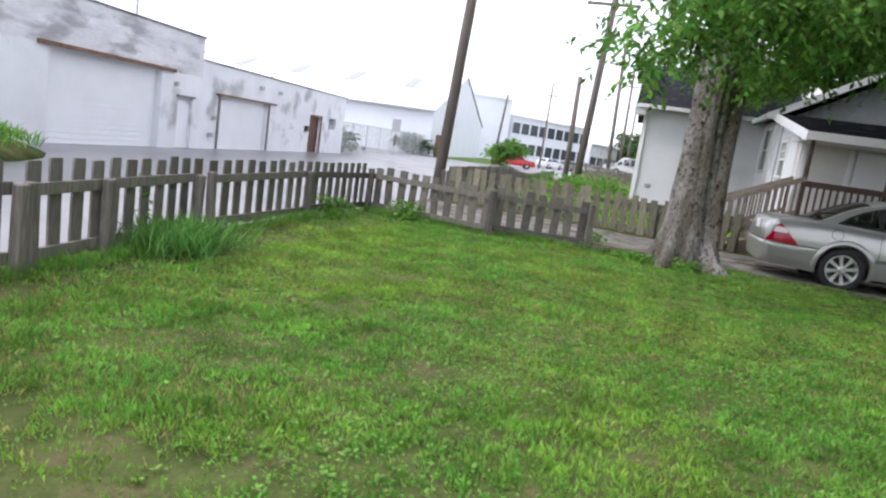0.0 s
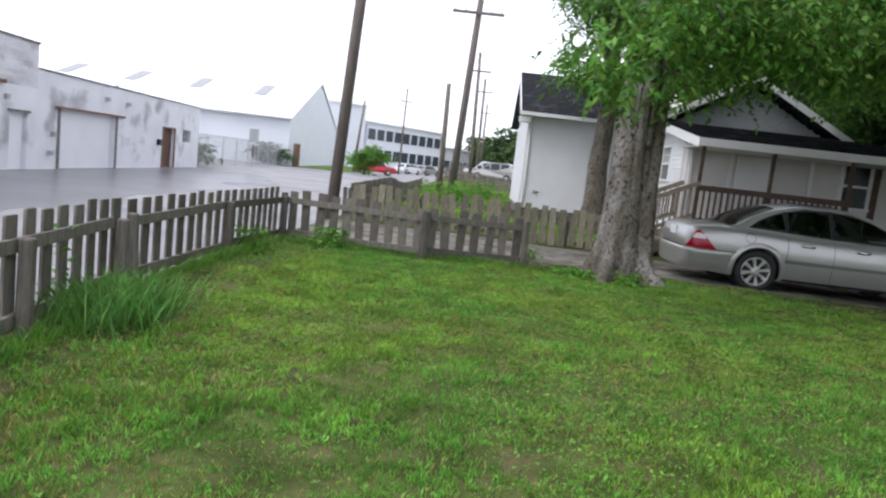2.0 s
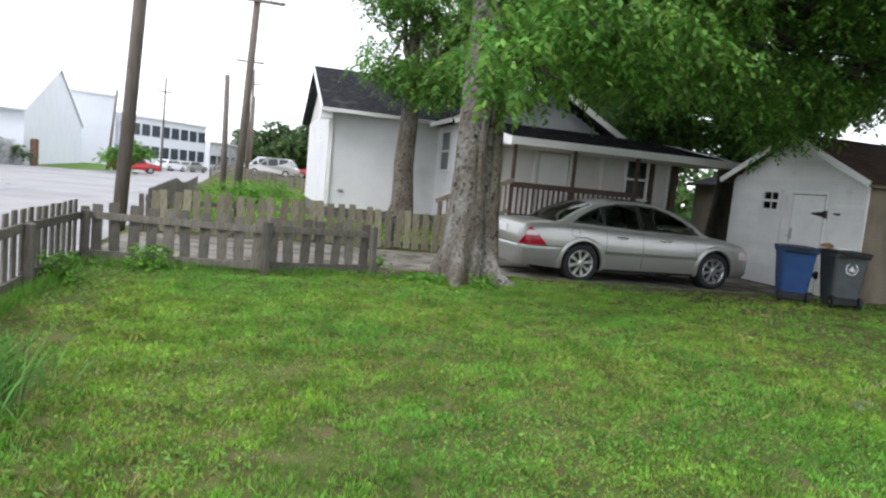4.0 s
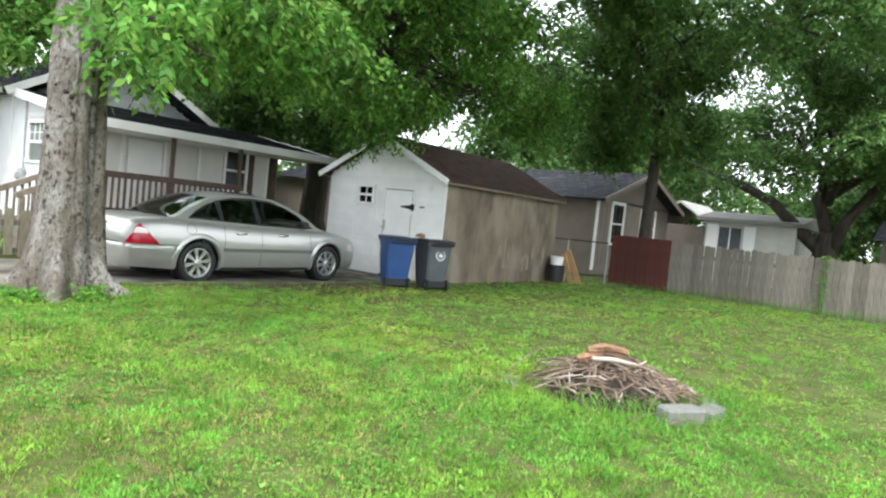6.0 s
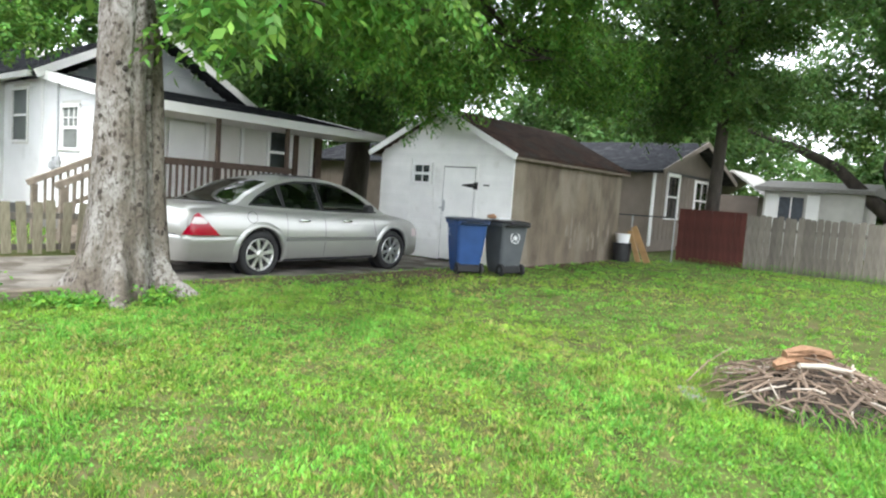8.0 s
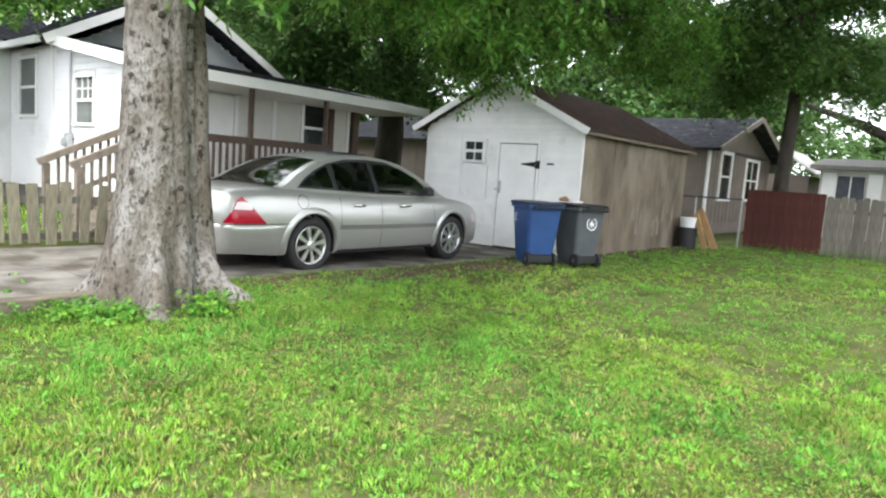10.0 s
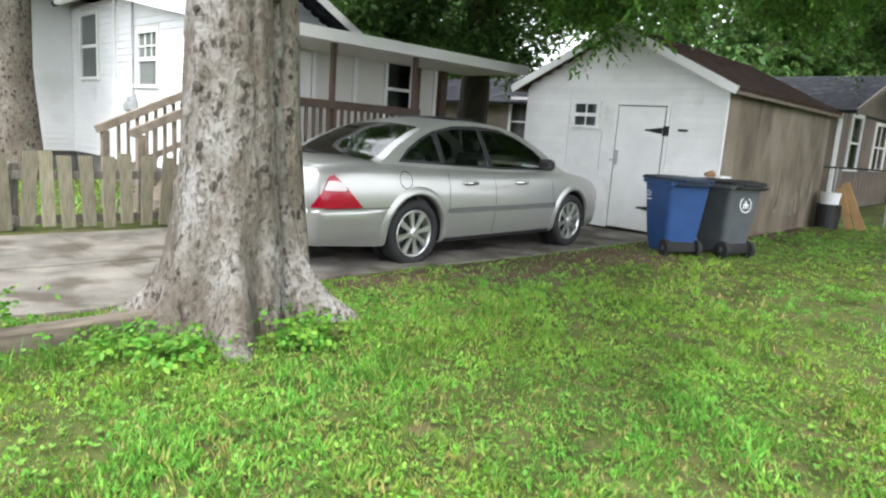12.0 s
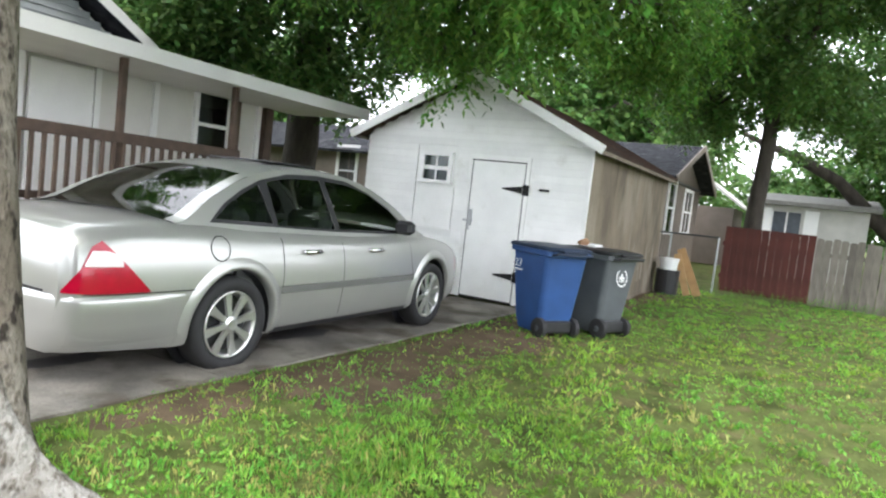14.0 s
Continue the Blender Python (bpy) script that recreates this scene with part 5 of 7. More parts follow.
def build_pit():
    rnd = random.Random(21)
    cx, cy = 3.0, 4.6
    pit = thing("fire_pit", (cx, cy, 0), 0, "ring of concrete blocks sunk in grass round brush", "fire pit")
    blk = Mesh().box(-0.19, -0.09, -0.06, 0.19, 0.09, 0.13, 0.02).data("block", "block")
    for k in range(12):
        a = radians(-119 + 27.5 * k)
        sink = (0.015, -0.03)[k] if k < 2 else (-0.10 if k in (2, 9) else -0.14)
        piece("block", blk, pit, pose(0.9 * math.cos(a), 0.9 * math.sin(a), sink + rnd.uniform(-0.02, 0.01), rnd.uniform(-3, 3), rnd.uniform(-3, 3), math.degrees(a) + 90 + rnd.uniform(-5, 5)))
    pile = thing("brush_pile", (cx, cy, 0), 0, "heap of dry brown twigs and sticks for burning", "brush pile")
    # Dark core under the twigs; its colour stands for shade in the gaps.
    mound = Mesh()
    mound.rings([[(r * (1 + 0.15 * noise.noise(Vector((math.cos(a) * 2, math.sin(a) * 2, z * 3)))) * math.cos(a), r * math.sin(a), z) for a in np.linspace(0, 2 * math.pi, 24)[:-1]]
                 for r, z in ((0.64, 0.0), (0.52, 0.06), (0.32, 0.16), (0.12, 0.23))])
    part("ash_core", mound, "gapshade", pile)
    for k in range(295):
        a, r = rnd.uniform(0, 2 * math.pi), 0.7 * math.sqrt(rnd.random())
        z = 0.03 + 0.26 * (1 - r / 0.74) ** 0.9 + rnd.uniform(-0.02, 0.07)
        ln, h = rnd.uniform(0.16, 0.5) * (1 if r < 0.6 else 0.7), rnd.uniform(0, math.pi)
        d = Vector((math.cos(h), math.sin(h), rnd.uniform(-0.35, 0.35) - 0.25 * math.cos(h - a))) * ln / 2
        c = Vector((r * math.cos(a), r * math.sin(a), z))
        m = Vector((rnd.uniform(-0.05, 0.05), rnd.uniform(-0.05, 0.05), rnd.uniform(-0.02, 0.05)))
        rad = rnd.uniform(0.004, 0.009) if rnd.random() < 0.8 else rnd.uniform(0.008, 0.014)
        part("twig", Mesh().tube([c - d, c + m, c + d], [rad, rad, rad * 0.6], 5), "twig" if rnd.random() < 0.92 else "palestick", pile)
    part("log", Mesh().tube([(-0.14, 0.2, 0.36), (-0.05, 0.1, 0.375), (0.08, 0.02, 0.37), (0.17, -0.06, 0.34)], [0.035, 0.055, 0.05, 0.035], 11, wobble=0.9), "log", pile, "split orange log")
    part("log", Mesh().tube([(-0.24, 0.24, 0.28), (-0.2, 0.2, 0.30), (-0.1, 0.14, 0.31)], [0.025, 0.04, 0.03], 9, wobble=0.9), "log", pile)
    part("pale_stick", Mesh().tube([(-0.33, 0.06, 0.33), (-0.15, -0.07, 0.325), (0.0, -0.22, 0.29)], [0.018, 0.02, 0.016], 8), "palestick", pile, "pale stripped stick")
    part("pale_stick", Mesh().tube([(0.06, -0.24, 0.22), (0.2, -0.2, 0.27), (0.3, -0.2, 0.29)], [0.012, 0.011, 0.008], 7), "palestick", pile)
    for p, q in (((-0.95, -0.55, 0.05), (-0.35, -0.78, 0.06)), ((-0.75, -0.8, 0.05), (-0.42, -0.98, 0.05)), ((-0.6, 0.75, 0.1), (-0.2, 0.55, 0.35)), ((0.3, -0.5, 0.25), (0.95, -0.55, 0.2))):
        part("loose_stick", Mesh().tube([p, [(a + b) / 2 + 0.02 for a, b in zip(p, q)], q], [0.006, 0.005, 0.003], 5), "twig", pile)


build_pit()

# ---- clutter by the shed's far corner ----
can = thing("refuse_drum", (13.75, 10.85, -0.07), 0, "dark drum with a white bucket on top", "drum")
part("drum", Mesh().tube([(0, 0, 0), (0, 0, 0.02), (0, 0, 0.5)], [0.2, 0.22, 0.23], 20), "trimdark", can)
part("bucket", Mesh().tube([(0, 0, 0.501), (0, 0, 0.72), (0, 0, 0.73)], [0.16, 0.19, 0.2], 20), "print", can, "white plastic bucket")
for k, (x, y, w, tilt) in enumerate(((14.15, 10.30, 0.16, -24), (14.0, 10.48, 0.13, -18))):
    bd = single("leaning_board", Mesh().box(-0.02, -w / 2, 0, 0.02, w / 2, 1.0 - 0.15 * k), "board", "tan raw board leaning by the shed corner", "board")
    bd.matrix_basis = pose(x, y, -0.05, tilt, -6, 0)

# ---- trees ----


def quick_mesh(name, verts, faces, mat):
    """A large mesh of quads or triangles from arrays."""
    me = bpy.data.meshes.new(name)
    n, k = faces.shape
    me.vertices.add(len(verts))
    me.vertices.foreach_set("co", verts.astype(np.float32).ravel())
    me.loops.add(n * k)
    me.loops.foreach_set("vertex_index", faces.astype(np.int32).ravel())
    me.polygons.add(n)
    me.polygons.foreach_set("loop_start", np.arange(0, n * k, k, dtype=np.int32))
    me.update(calc_edges=True)
    me.materials.append(M[mat])
    return me


def unit(a):
    return a / np.maximum(1e-9, np.linalg.norm(a, axis=-1, keepdims=True))


def leaf_sprays(rng, centres, length, leaflets, leaf_l, leaf_w, droop):
    """Drooping sprays: each is a row of leaflets, in pairs, along a hanging stalk."""
    n = len(centres)
    az = rng.uniform(0, 2 * np.pi, n)
    d = np.stack([np.cos(az), np.sin(az), -droop + rng.normal(0, 0.35, n)], 1)
    d = unit(d)
    side = unit(np.cross(d, np.array([0, 0, 1.0])) + 1e-6)
    ln = length * rng.uniform(0.6, 1.3, n)
    pts = []
    for k in range(leaflets):
        t = (k + 0.6) / leaflets
        base = centres + d * (ln * t)[:, None] + np.array([0, 0, -1.0]) * (0.35 * ln * t * t)[:, None]
        s = 1 if k % 2 else -1
        ld = unit(side * s * 0.8 + d * 0.6 + np.array([0, 0, -0.35]) + rng.normal(0, 0.28, (n, 3)))
        nr = unit(np.cross(ld, rng.normal(0, 0.5, (n, 3)) + np.array([0, 0, 1.0])))
        L = (leaf_l * rng.uniform(0.7, 1.25, n))[:, None]
        W = (leaf_w * rng.uniform(0.75, 1.25, n))[:, None]
        fold = unit(np.cross(nr, ld)) * W * 0.25
        pts.append(np.stack([base, base + ld * L * 0.45 + nr * W + fold, base + ld * L, base + ld * L * 0.45 - nr * W + fold], 1))
    v = np.concatenate(pts, 0).reshape(-1, 3)
    return v, np.arange(len(v)).reshape(-1, 4)


def crown_points(rng, blobs, n):
    """Points in the outer part of uneven clumps (x, y, z, rx, ry, rz)."""
    b = np.array(blobs, float)
    w = b[:, 3] * b[:, 4] * b[:, 5]
    w = w ** 0.75
    pick = rng.choice(len(b), n, p=w / w.sum())
    u = unit(rng.normal(0, 1, (n, 3)))
    r = rng.uniform(0.25, 1.0, n) ** 0.5
    wob = 1 + 0.25 * np.sin(u[:, 0] * 5 + pick) * np.cos(u[:, 1] * 4 + pick * 2.1)
    return b[pick, :3] + u * (r * wob)[:, None] * b[pick, 3:6]


def limb(me, a, b, r0, r1, rnd, sag=0.0, n=5):
    a, b = Vector(a), Vector(b)
    pts, rad = [], []
    for i in range(n + 1):
        t = i / n
        p = a.lerp(b, t)
        j = 0.06 * (b - a).length * (1 if 0 < i < n else 0)
        pts.append(p + Vector((rnd.uniform(-j, j), rnd.uniform(-j, j), rnd.uniform(-j, j) + sag * math.sin(math.pi * t))))
        rad.append(r0 + (r1 - r0) * t)
    me.tube(pts, rad, 7, wobble=0.25)
    return pts[-1]


def crown_clumps(rng, blobs, per_blob, size):
    """Breaks each big clump into small boughs, so that the outline is uneven and has gaps."""
    out = []
    for b in blobs:
        for _ in range(int(min(per_blob * 2, max(4, per_blob * (b[3] * b[4] * b[5] / 1.6) ** 0.6)))):
            u = rng.normal(0, 1, 3)
            u /= np.linalg.norm(u)
            r = rng.uniform(0.3, 1.0)
            c = np.array(b[:3]) + u * r * np.array(b[3:6])
            s = size * rng.uniform(0.6, 1.3)
            out.append((*c, s * 1.25, s * 1.25, s * 0.6))
    return out


def shade_crown(tree, blobs, n, leaf, seed):
    """The dense high part of a crown, of larger sprays, added for its shade."""
    rng = np.random.default_rng(seed)
    v, f = leaf_sprays(rng, crown_points(rng, crown_clumps(rng, blobs, 16, 1.1), n) - np.array(tree.location), 0.8, 7, 0.34, 0.1, 0.4)
    part("shade_crown", quick_mesh("shade_crown", v, f, leaf), None, tree)


def build_tree(label, base, top, r0, blobs, sprays, leaf, bark, seed, limbs=6, spray=(0.4, 8, 0.12, 0.035, 0.5), small=0.55, per_blob=14, group="", trunk_maker=None, z_floor=None):
    rng, rnd = np.random.default_rng(seed), random.Random(seed)
    t = thing("tree", base, 0, label, "tree", group)
    o = Vector(base)
    if trunk_maker:
        trunk_maker(t)
    else:
        me = Mesh()
        h = Vector(top) - o
        pts = [h * k + Vector((rnd.uniform(-0.06, 0.06), rnd.uniform(-0.06, 0.06), 0)) * (k > 0) for k in (0, 0.04, 0.12, 0.3, 0.5, 0.75, 1)]
        me.tube([Vector((0, 0, -0.1)), *pts[1:]], [r0 * k for k in (1.7, 1.3, 1.05, 0.95, 0.85, 0.7, 0.45)], 14, wobble=0.2)
        part("trunk", me, bark, t, smooth=True)
    for k, b in enumerate(blobs):
        lm = Mesh()
        s = (Vector(top) - o) * rnd.uniform(0.62, 0.98)
        limb(lm, s, Vector(b[:3]) - o, r0 * rnd.uniform(0.28, 0.42), 0.02, rnd, 0.3)
        for _ in range(4):
            e = Vector(b[:3]) - o + Vector([rnd.uniform(-0.7, 0.7) * q for q in b[3:6]])
            limb(lm, s.lerp(Vector(b[:3]) - o, rnd.uniform(0.5, 0.9)), e, 0.035, 0.01, rnd, 0.05, 4)
        part("limb", lm, bark, t, smooth=True)
    clumps = crown_clumps(rng, blobs, per_blob, small)
    pts = crown_points(rng, clumps, sprays)
    if z_floor is not None:
        pts = pts[[p[2] > z_floor(p[0], p[1]) for p in pts]]
    ln, k, ll, lw, dr = spray
    v, f = leaf_sprays(rng, pts - np.array(base), ln, k, ll, lw, dr)
    part("crown", quick_mesh("crown", v, f, leaf), None, t)
    return t


def big_trunk(t):
    """The pale twin-stemmed trunk with flared roots; its base is at the thing's origin."""
    roots = ((-115, 0.66, 0.20, 0.30), (-36, 0.68, 0.22, 0.34), (138, 0.50, 0.34, 0.30), (60, 0.30, 0.4, 0.3), (-172, 0.40, 0.28, 0.26), (-82, 0.12, 0.4, 0.3), (-140, 0.14, 0.3, 0.3))
    me = Mesh()
    rings = []
    for z in [-0.12, *np.arange(-0.04, 3.0, 0.028), *np.arange(3.05, 6.0, 0.15)]:
        ring = []
        r0 = 0.335 - 0.03 * z if z < 2.5 else 0.27 - 0.028 * (z - 2.5)
        cx = -0.06
        for i in range(110):
            a = 2 * math.pi * i / 110
            r = r0
            for ang, amp, wid, hh in roots:
                da = (a - radians(ang) + math.pi) % (2 * math.pi) - math.pi
                r += amp * math.exp(-max(0, z) / hh) * math.exp(-(da / wid) ** 2) * 0.8
                r += 0.035 * math.exp(-max(0, z) / 1.3) * math.exp(-(da / wid) ** 2)
            for ang, dp in ((-48, 0.11), (-90, 0.03), (-150, 0.025)):
                da = (a - radians(ang + 6 * math.sin(z * 2)) + math.pi) % (2 * math.pi) - math.pi
                r -= dp * math.exp(-(da / 0.11) ** 2)
            p = Vector((math.cos(a) * 2.2, math.sin(a) * 2.2, z * 1.6))
            flake = noise.noise(Vector((p.x * 5, p.y * 5, z * 7)))
            r *= 1 + 0.06 * noise.noise(p * 1.2) + 0.03 * noise.noise(p * 3.2) + 0.028 * min(0.25, flake) + 0.016 * noise.noise(p * 14)
            ring.append((cx + r * math.cos(a), r * math.sin(a), z))
        rings.append(ring)
    me.rings(rings)
    part("trunk", me, "barkmain", t, "pale grey scaly trunk with flared roots", True)
    me = Mesh()
    pts = [(0.34, -0.13, -0.1), (0.29, -0.08, 0.3), (0.275, -0.04, 0.8), (0.27, 0.0, 1.4), (0.27, 0.05, 2.0), (0.28, 0.22, 2.8), (0.25, 0.4, 3.6), (0.35, 0.7, 4.6), (0.5, 1.1, 6)]
    me.tube(pts, [0.26, 0.19, 0.16, 0.15, 0.148, 0.15, 0.14, 0.12, 0.09], 22, wobble=0.18)
    part("second_stem", me, "barkmid", t, "darker second stem grown against the trunk", True)
    rnd = random.Random(5)
    for k in range(24):
        a, z = rnd.uniform(-2.9, 0.3), rnd.uniform(0.5, 2.6)
        r = 0.345 - 0.03 * z
        c = Vector((-0.06 + r * math.cos(a), r * math.sin(a), z))
        kn = Mesh()
        s = rnd.uniform(0.018, 0.04)
        o = Vector((math.cos(a), math.sin(a), 0))
        kn.tube([c - o * 0.05, c + o * 0.008, c + o * 0.016], [s, s * 0.9, s * 0.4], 7, wobble=0.4)
        part("knot", kn, "barkdark", t)


def forked_trunk(t):
    """A short dark bole that splits into two low spreading limbs."""
    me = Mesh().tube([(0, 0, -0.2), (0, 0, 0.2), (0, 0.03, 0.9), (-0.05, 0.05, 1.7), (-0.1, 0.0, 2.3)], [0.62, 0.44, 0.38, 0.40, 0.30], 14, wobble=0.2)
    part("trunk", me, "barkdark", t, smooth=True)
    for pts, rad in ((((-0.05, 0.1, 1.5), (-0.2, 1.0, 2.3), (-0.3, 2.0, 3.3), (-0.6, 3.2, 3.9), (-1.0, 5.0, 4.6)), (0.27, 0.23, 0.19, 0.15, 0.07)),
                     (((-0.05, -0.05, 1.6), (-0.2, -0.5, 2.7), (-0.3, -1.3, 3.9), (-0.5, -2.4, 5.4), (-0.8, -3.0, 6.8)), (0.28, 0.22, 0.18, 0.13, 0.06)),
                     (((-0.1, 0.0, 2.1), (-0.3, 0.4, 3.4), (-0.6, 0.2, 5.0), (-0.9, 0.0, 7.0)), (0.25, 0.2, 0.15, 0.07))):
        part("fork", Mesh().tube(pts, rad, 10, wobble=0.25), "barkdark", t, smooth=True)


MAIN = (0.95, 11.1, 0.0)


def main_floor(x, y):
    """The lowest leaves of the yard tree: they hang by the trunk and before the shed's gable, and clear the porch between."""
    f = 3.05 + 0.25 * math.sin(x * 1.7) * math.cos(y * 1.3)
    if y < 9.6:
        f = 2.15 if x < 0 else 2.85
    elif x < 0.6:
        f = 2.9
    elif x < 2.4 and y < 11.6:
        f = 2.6
    elif x < 7 and y > 12:
        f = 3.6
    elif 7.6 < x < 9.4 and 12.0 < y < 13.8:
        f = 2.75
    return f


yard_tree = build_tree("big tree with a pale scaly trunk and drooping green leaves", MAIN, (0.9, 11.1, 6.0), 0.35,
           [(0.2, 7.6, 2.8, 0.35, 0.4, 0.5), (0.85, 7.9, 3.5, 0.6, 0.6, 0.5), (1.7, 8.6, 3.5, 0.8, 0.7, 0.6), (0.95, 9.3, 4.5, 0.8, 0.7, 0.5), (2.9, 9.2, 3.6, 1.0, 0.8, 0.6), (1.6, 11.3, 5.2, 1.0, 0.8, 0.7), (1.8, 10.2, 3.5, 1.0, 0.7, 0.7), (3.4, 10.6, 4.1, 1.4, 1.2, 0.9), (5.4, 11.2, 4.2, 1.6, 1.4, 0.9), (7.4, 12.0, 4.0, 1.5, 1.3, 0.9),
            (8.4, 12.9, 3.5, 0.8, 0.9, 0.75), (9.8, 11.2, 4.3, 1.6, 1.3, 0.9), (4.5, 13.6, 5.0, 1.9, 1.4, 1.0), (2.2, 12.6, 5.2, 1.7, 1.4, 1.2), (7.2, 14.2, 5.2, 1.8, 1.5, 1.1),
            (12.0, 11.4, 4.6, 1.7, 1.4, 1.0), (1.5, 9.8, 5.3, 1.5, 1.3, 1.0), (4.2, 9.2, 5.2, 1.8, 1.3, 1.1), (7.2, 9.8, 5.4, 1.8, 1.4, 1.1), (0.2, 11.6, 6.6, 1.8, 1.6, 1.4), (3.5, 11.6, 7.2, 2.4, 2.0, 1.5),
            (10.5, 13.2, 5.6, 1.8, 1.5, 1.2), (7.6, 11.8, 7.4, 2.4, 2.0, 1.4)],
           12000, "leafmain", "barkdark", 31, spray=(0.44, 11, 0.125, 0.027, 0.85), small=0.5, per_blob=15, trunk_maker=big_trunk, z_floor=main_floor)
# Added to shade car and shed; the darker green paints inner crown shade.
shade_crown(yard_tree, [(6.8, 12.0, 8.4, 2.4, 2.2, 1.3), (6.0, 14.2, 8.0, 2.8, 2.2, 1.6), (9.5, 13.0, 8.0, 2.4, 2.0, 1.5), (10.0, 15.0, 7.6, 2.6, 2.2, 1.6), (3.4, 14.4, 8.2, 2.2, 1.9, 1.3)],
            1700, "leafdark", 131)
# Unseen leaves overhead, added to shade the right side of the lawn.
shade_crown(yard_tree, [(3.0, 8.2, 8.8, 1.8, 1.8, 1.0), (6.0, 8.0, 8.6, 2.2, 1.9, 1.1), (9.0, 8.6, 8.4, 2.2, 2.0, 1.2), (5.2, 5.2, 9.2, 2.0, 1.8, 1.0), (8.5, 5.4, 9.0, 2.2, 2.0, 1.1), (11.8, 5.2, 8.8, 2.2, 2.0, 1.2)],
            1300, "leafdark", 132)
build_tree("slender tree standing before the white house", (2.1, 20.9, 0), (2.0, 20.9, 6.5), 0.31,
           [(1.2, 20.2, 4.5, 0.9, 0.9, 0.8), (2.8, 19.9, 4.6, 1.3, 1.1, 1.0), (1.9, 20.6, 6.3, 1.4, 1.4, 1.2), (4.0, 20.4, 5.8, 1.6, 1.3, 1.1), (2.3, 21, 8.2, 2.2, 1.8, 1.5), (1.4, 21.4, 7.4, 1.2, 1.3, 1.2), (5.4, 21, 7.4, 1.8, 1.6, 1.4)],
           4200, "leafmain", "barkmid", 32, spray=(0.4, 8, 0.14, 0.036, 0.5), small=0.6)
WOODS = "shade trees behind the sheds"
build_tree("tall shade tree behind the shed with dark foliage", (12.4, 19.5, 0), (12.2, 19.2, 7.5), 0.42,
           [(9.6, 18.8, 5.2, 2.0, 1.6, 1.3), (12.5, 18.8, 3.7, 1.5, 1.0, 0.7), (12.4, 18.2, 5.6, 2.2, 1.6, 1.4), (15.2, 18.6, 5.6, 2.2, 1.8, 1.5), (11, 19.4, 8.2, 2.8, 2.2, 1.8), (14.4, 19.4, 8.4, 2.8, 2.2, 1.8), (8.4, 20.4, 7.4, 2.2, 2.0, 1.7), (12.6, 20, 11, 3.2, 2.6, 2.0), (9.9, 19.3, 3.9, 1.6, 1.0, 0.8), (8.9, 20.2, 4.8, 1.5, 1.0, 1.0)],
           6400, "leafdark", "barkdark", 33, spray=(0.5, 8, 0.18, 0.05, 0.5), small=0.75, group=WOODS)
# The last three clumps overhang the yard, added to shade its right side.
build_tree("shade tree growing behind the red fence panel", (17.0, 9.7, 0), (16.9, 9.6, 6.5), 0.2,
           [(14.6, 9.6, 4.9, 1.9, 1.5, 1.2), (16.0, 10.9, 3.9, 1.3, 0.9, 0.6), (17.2, 8.4, 4.6, 1.7, 1.4, 1.1), (16.2, 11.2, 5.1, 2.0, 1.5, 1.3), (18.6, 9.6, 5.6, 1.9, 1.6, 1.4), (15.6, 8.4, 6.9, 2.2, 1.9, 1.6), (17.6, 10.4, 7.8, 2.4, 2.2, 1.7), (13.4, 11, 6.7, 2.0, 1.7, 1.4), (12.6, 7.6, 6.6, 2.4, 2.2, 1.2), (13.4, 4.6, 6.8, 2.4, 2.2, 1.3), (10.2, 8.2, 6.9, 2.2, 2.0, 1.2)],
           7400, "leafdark", "barkdark", 34, spray=(0.42, 8, 0.15, 0.04, 0.5), small=0.62, group=WOODS)
build_tree("dark spreading tree with forked low limbs behind the fence", (25.5, 5.9, 0), (24.9, 6.0, 5.0), 0.36,
           [(22.4, 7.6, 4.6, 1.9, 1.7, 1.0), (24.0, 3.4, 4.8, 2.0, 1.9, 1.1), (21.8, 4.6, 6.4, 2.2, 2.0, 1.5), (25.6, 8.4, 6.2, 2.2, 2.2, 1.6), (24.4, 5.6, 8.4, 3.0, 2.6, 2.0), (22.0, 1.2, 6.2, 2.2, 2.0, 1.6), (20.2, 3.0, 5.0, 1.5, 1.5, 1.0), (23, -1.6, 5.2, 2.4, 2.2, 1.7), (20.2, 6.4, 8.2, 2.0, 1.8, 1.5), (20.5, 4.6, 9.6, 2.4, 2.0, 1.6)],
           7400, "leafdark", "barkdark", 35, spray=(0.45, 8, 0.17, 0.045, 0.5), small=0.7, group=WOODS, trunk_maker=forked_trunk)
for k, (x, y, s, h) in enumerate(((15.5, 32, 1.0, 9), (29.5, 22, 1.1, 10), (30, 19, 1.0, 8), (36, 17, 1.1, 8.5), (9.8, 27, 0.9, 8), (41, 8, 1.0, 5), (36, 2, 1.0, 7), (33, -5, 1.1, 8), (6, 34, 0.9, 9), (14, 33, 1.1, 9), (48, 18, 1.3, 9), (26, 33, 1.2, 9), (29, 3.5, 1.0, 10), (40, -2, 1.3, 12), (29, 15, 1.0, 8.5))):
    rr = random.Random(50 + k)
    bl = [(x + rr.uniform(-2.6, 2.6) * s, y + rr.uniform(-2.6, 2.6) * s, h * q, 2.3 * s, 2.3 * s, 1.6 * s) for q in (0.42, 0.5, 0.6, 0.62, 0.75, 0.85, 1.0)]
    build_tree("tall shade tree with a dense green crown", (x, y, 0), (x, y, h * 0.8), 0.3, bl, 1800, "leafdark", "barkdark", 60 + k,
               spray=(0.7, 7, 0.33, 0.09, 0.5), small=1.05, per_blob=12, group=WOODS)

# ---- utility poles ----


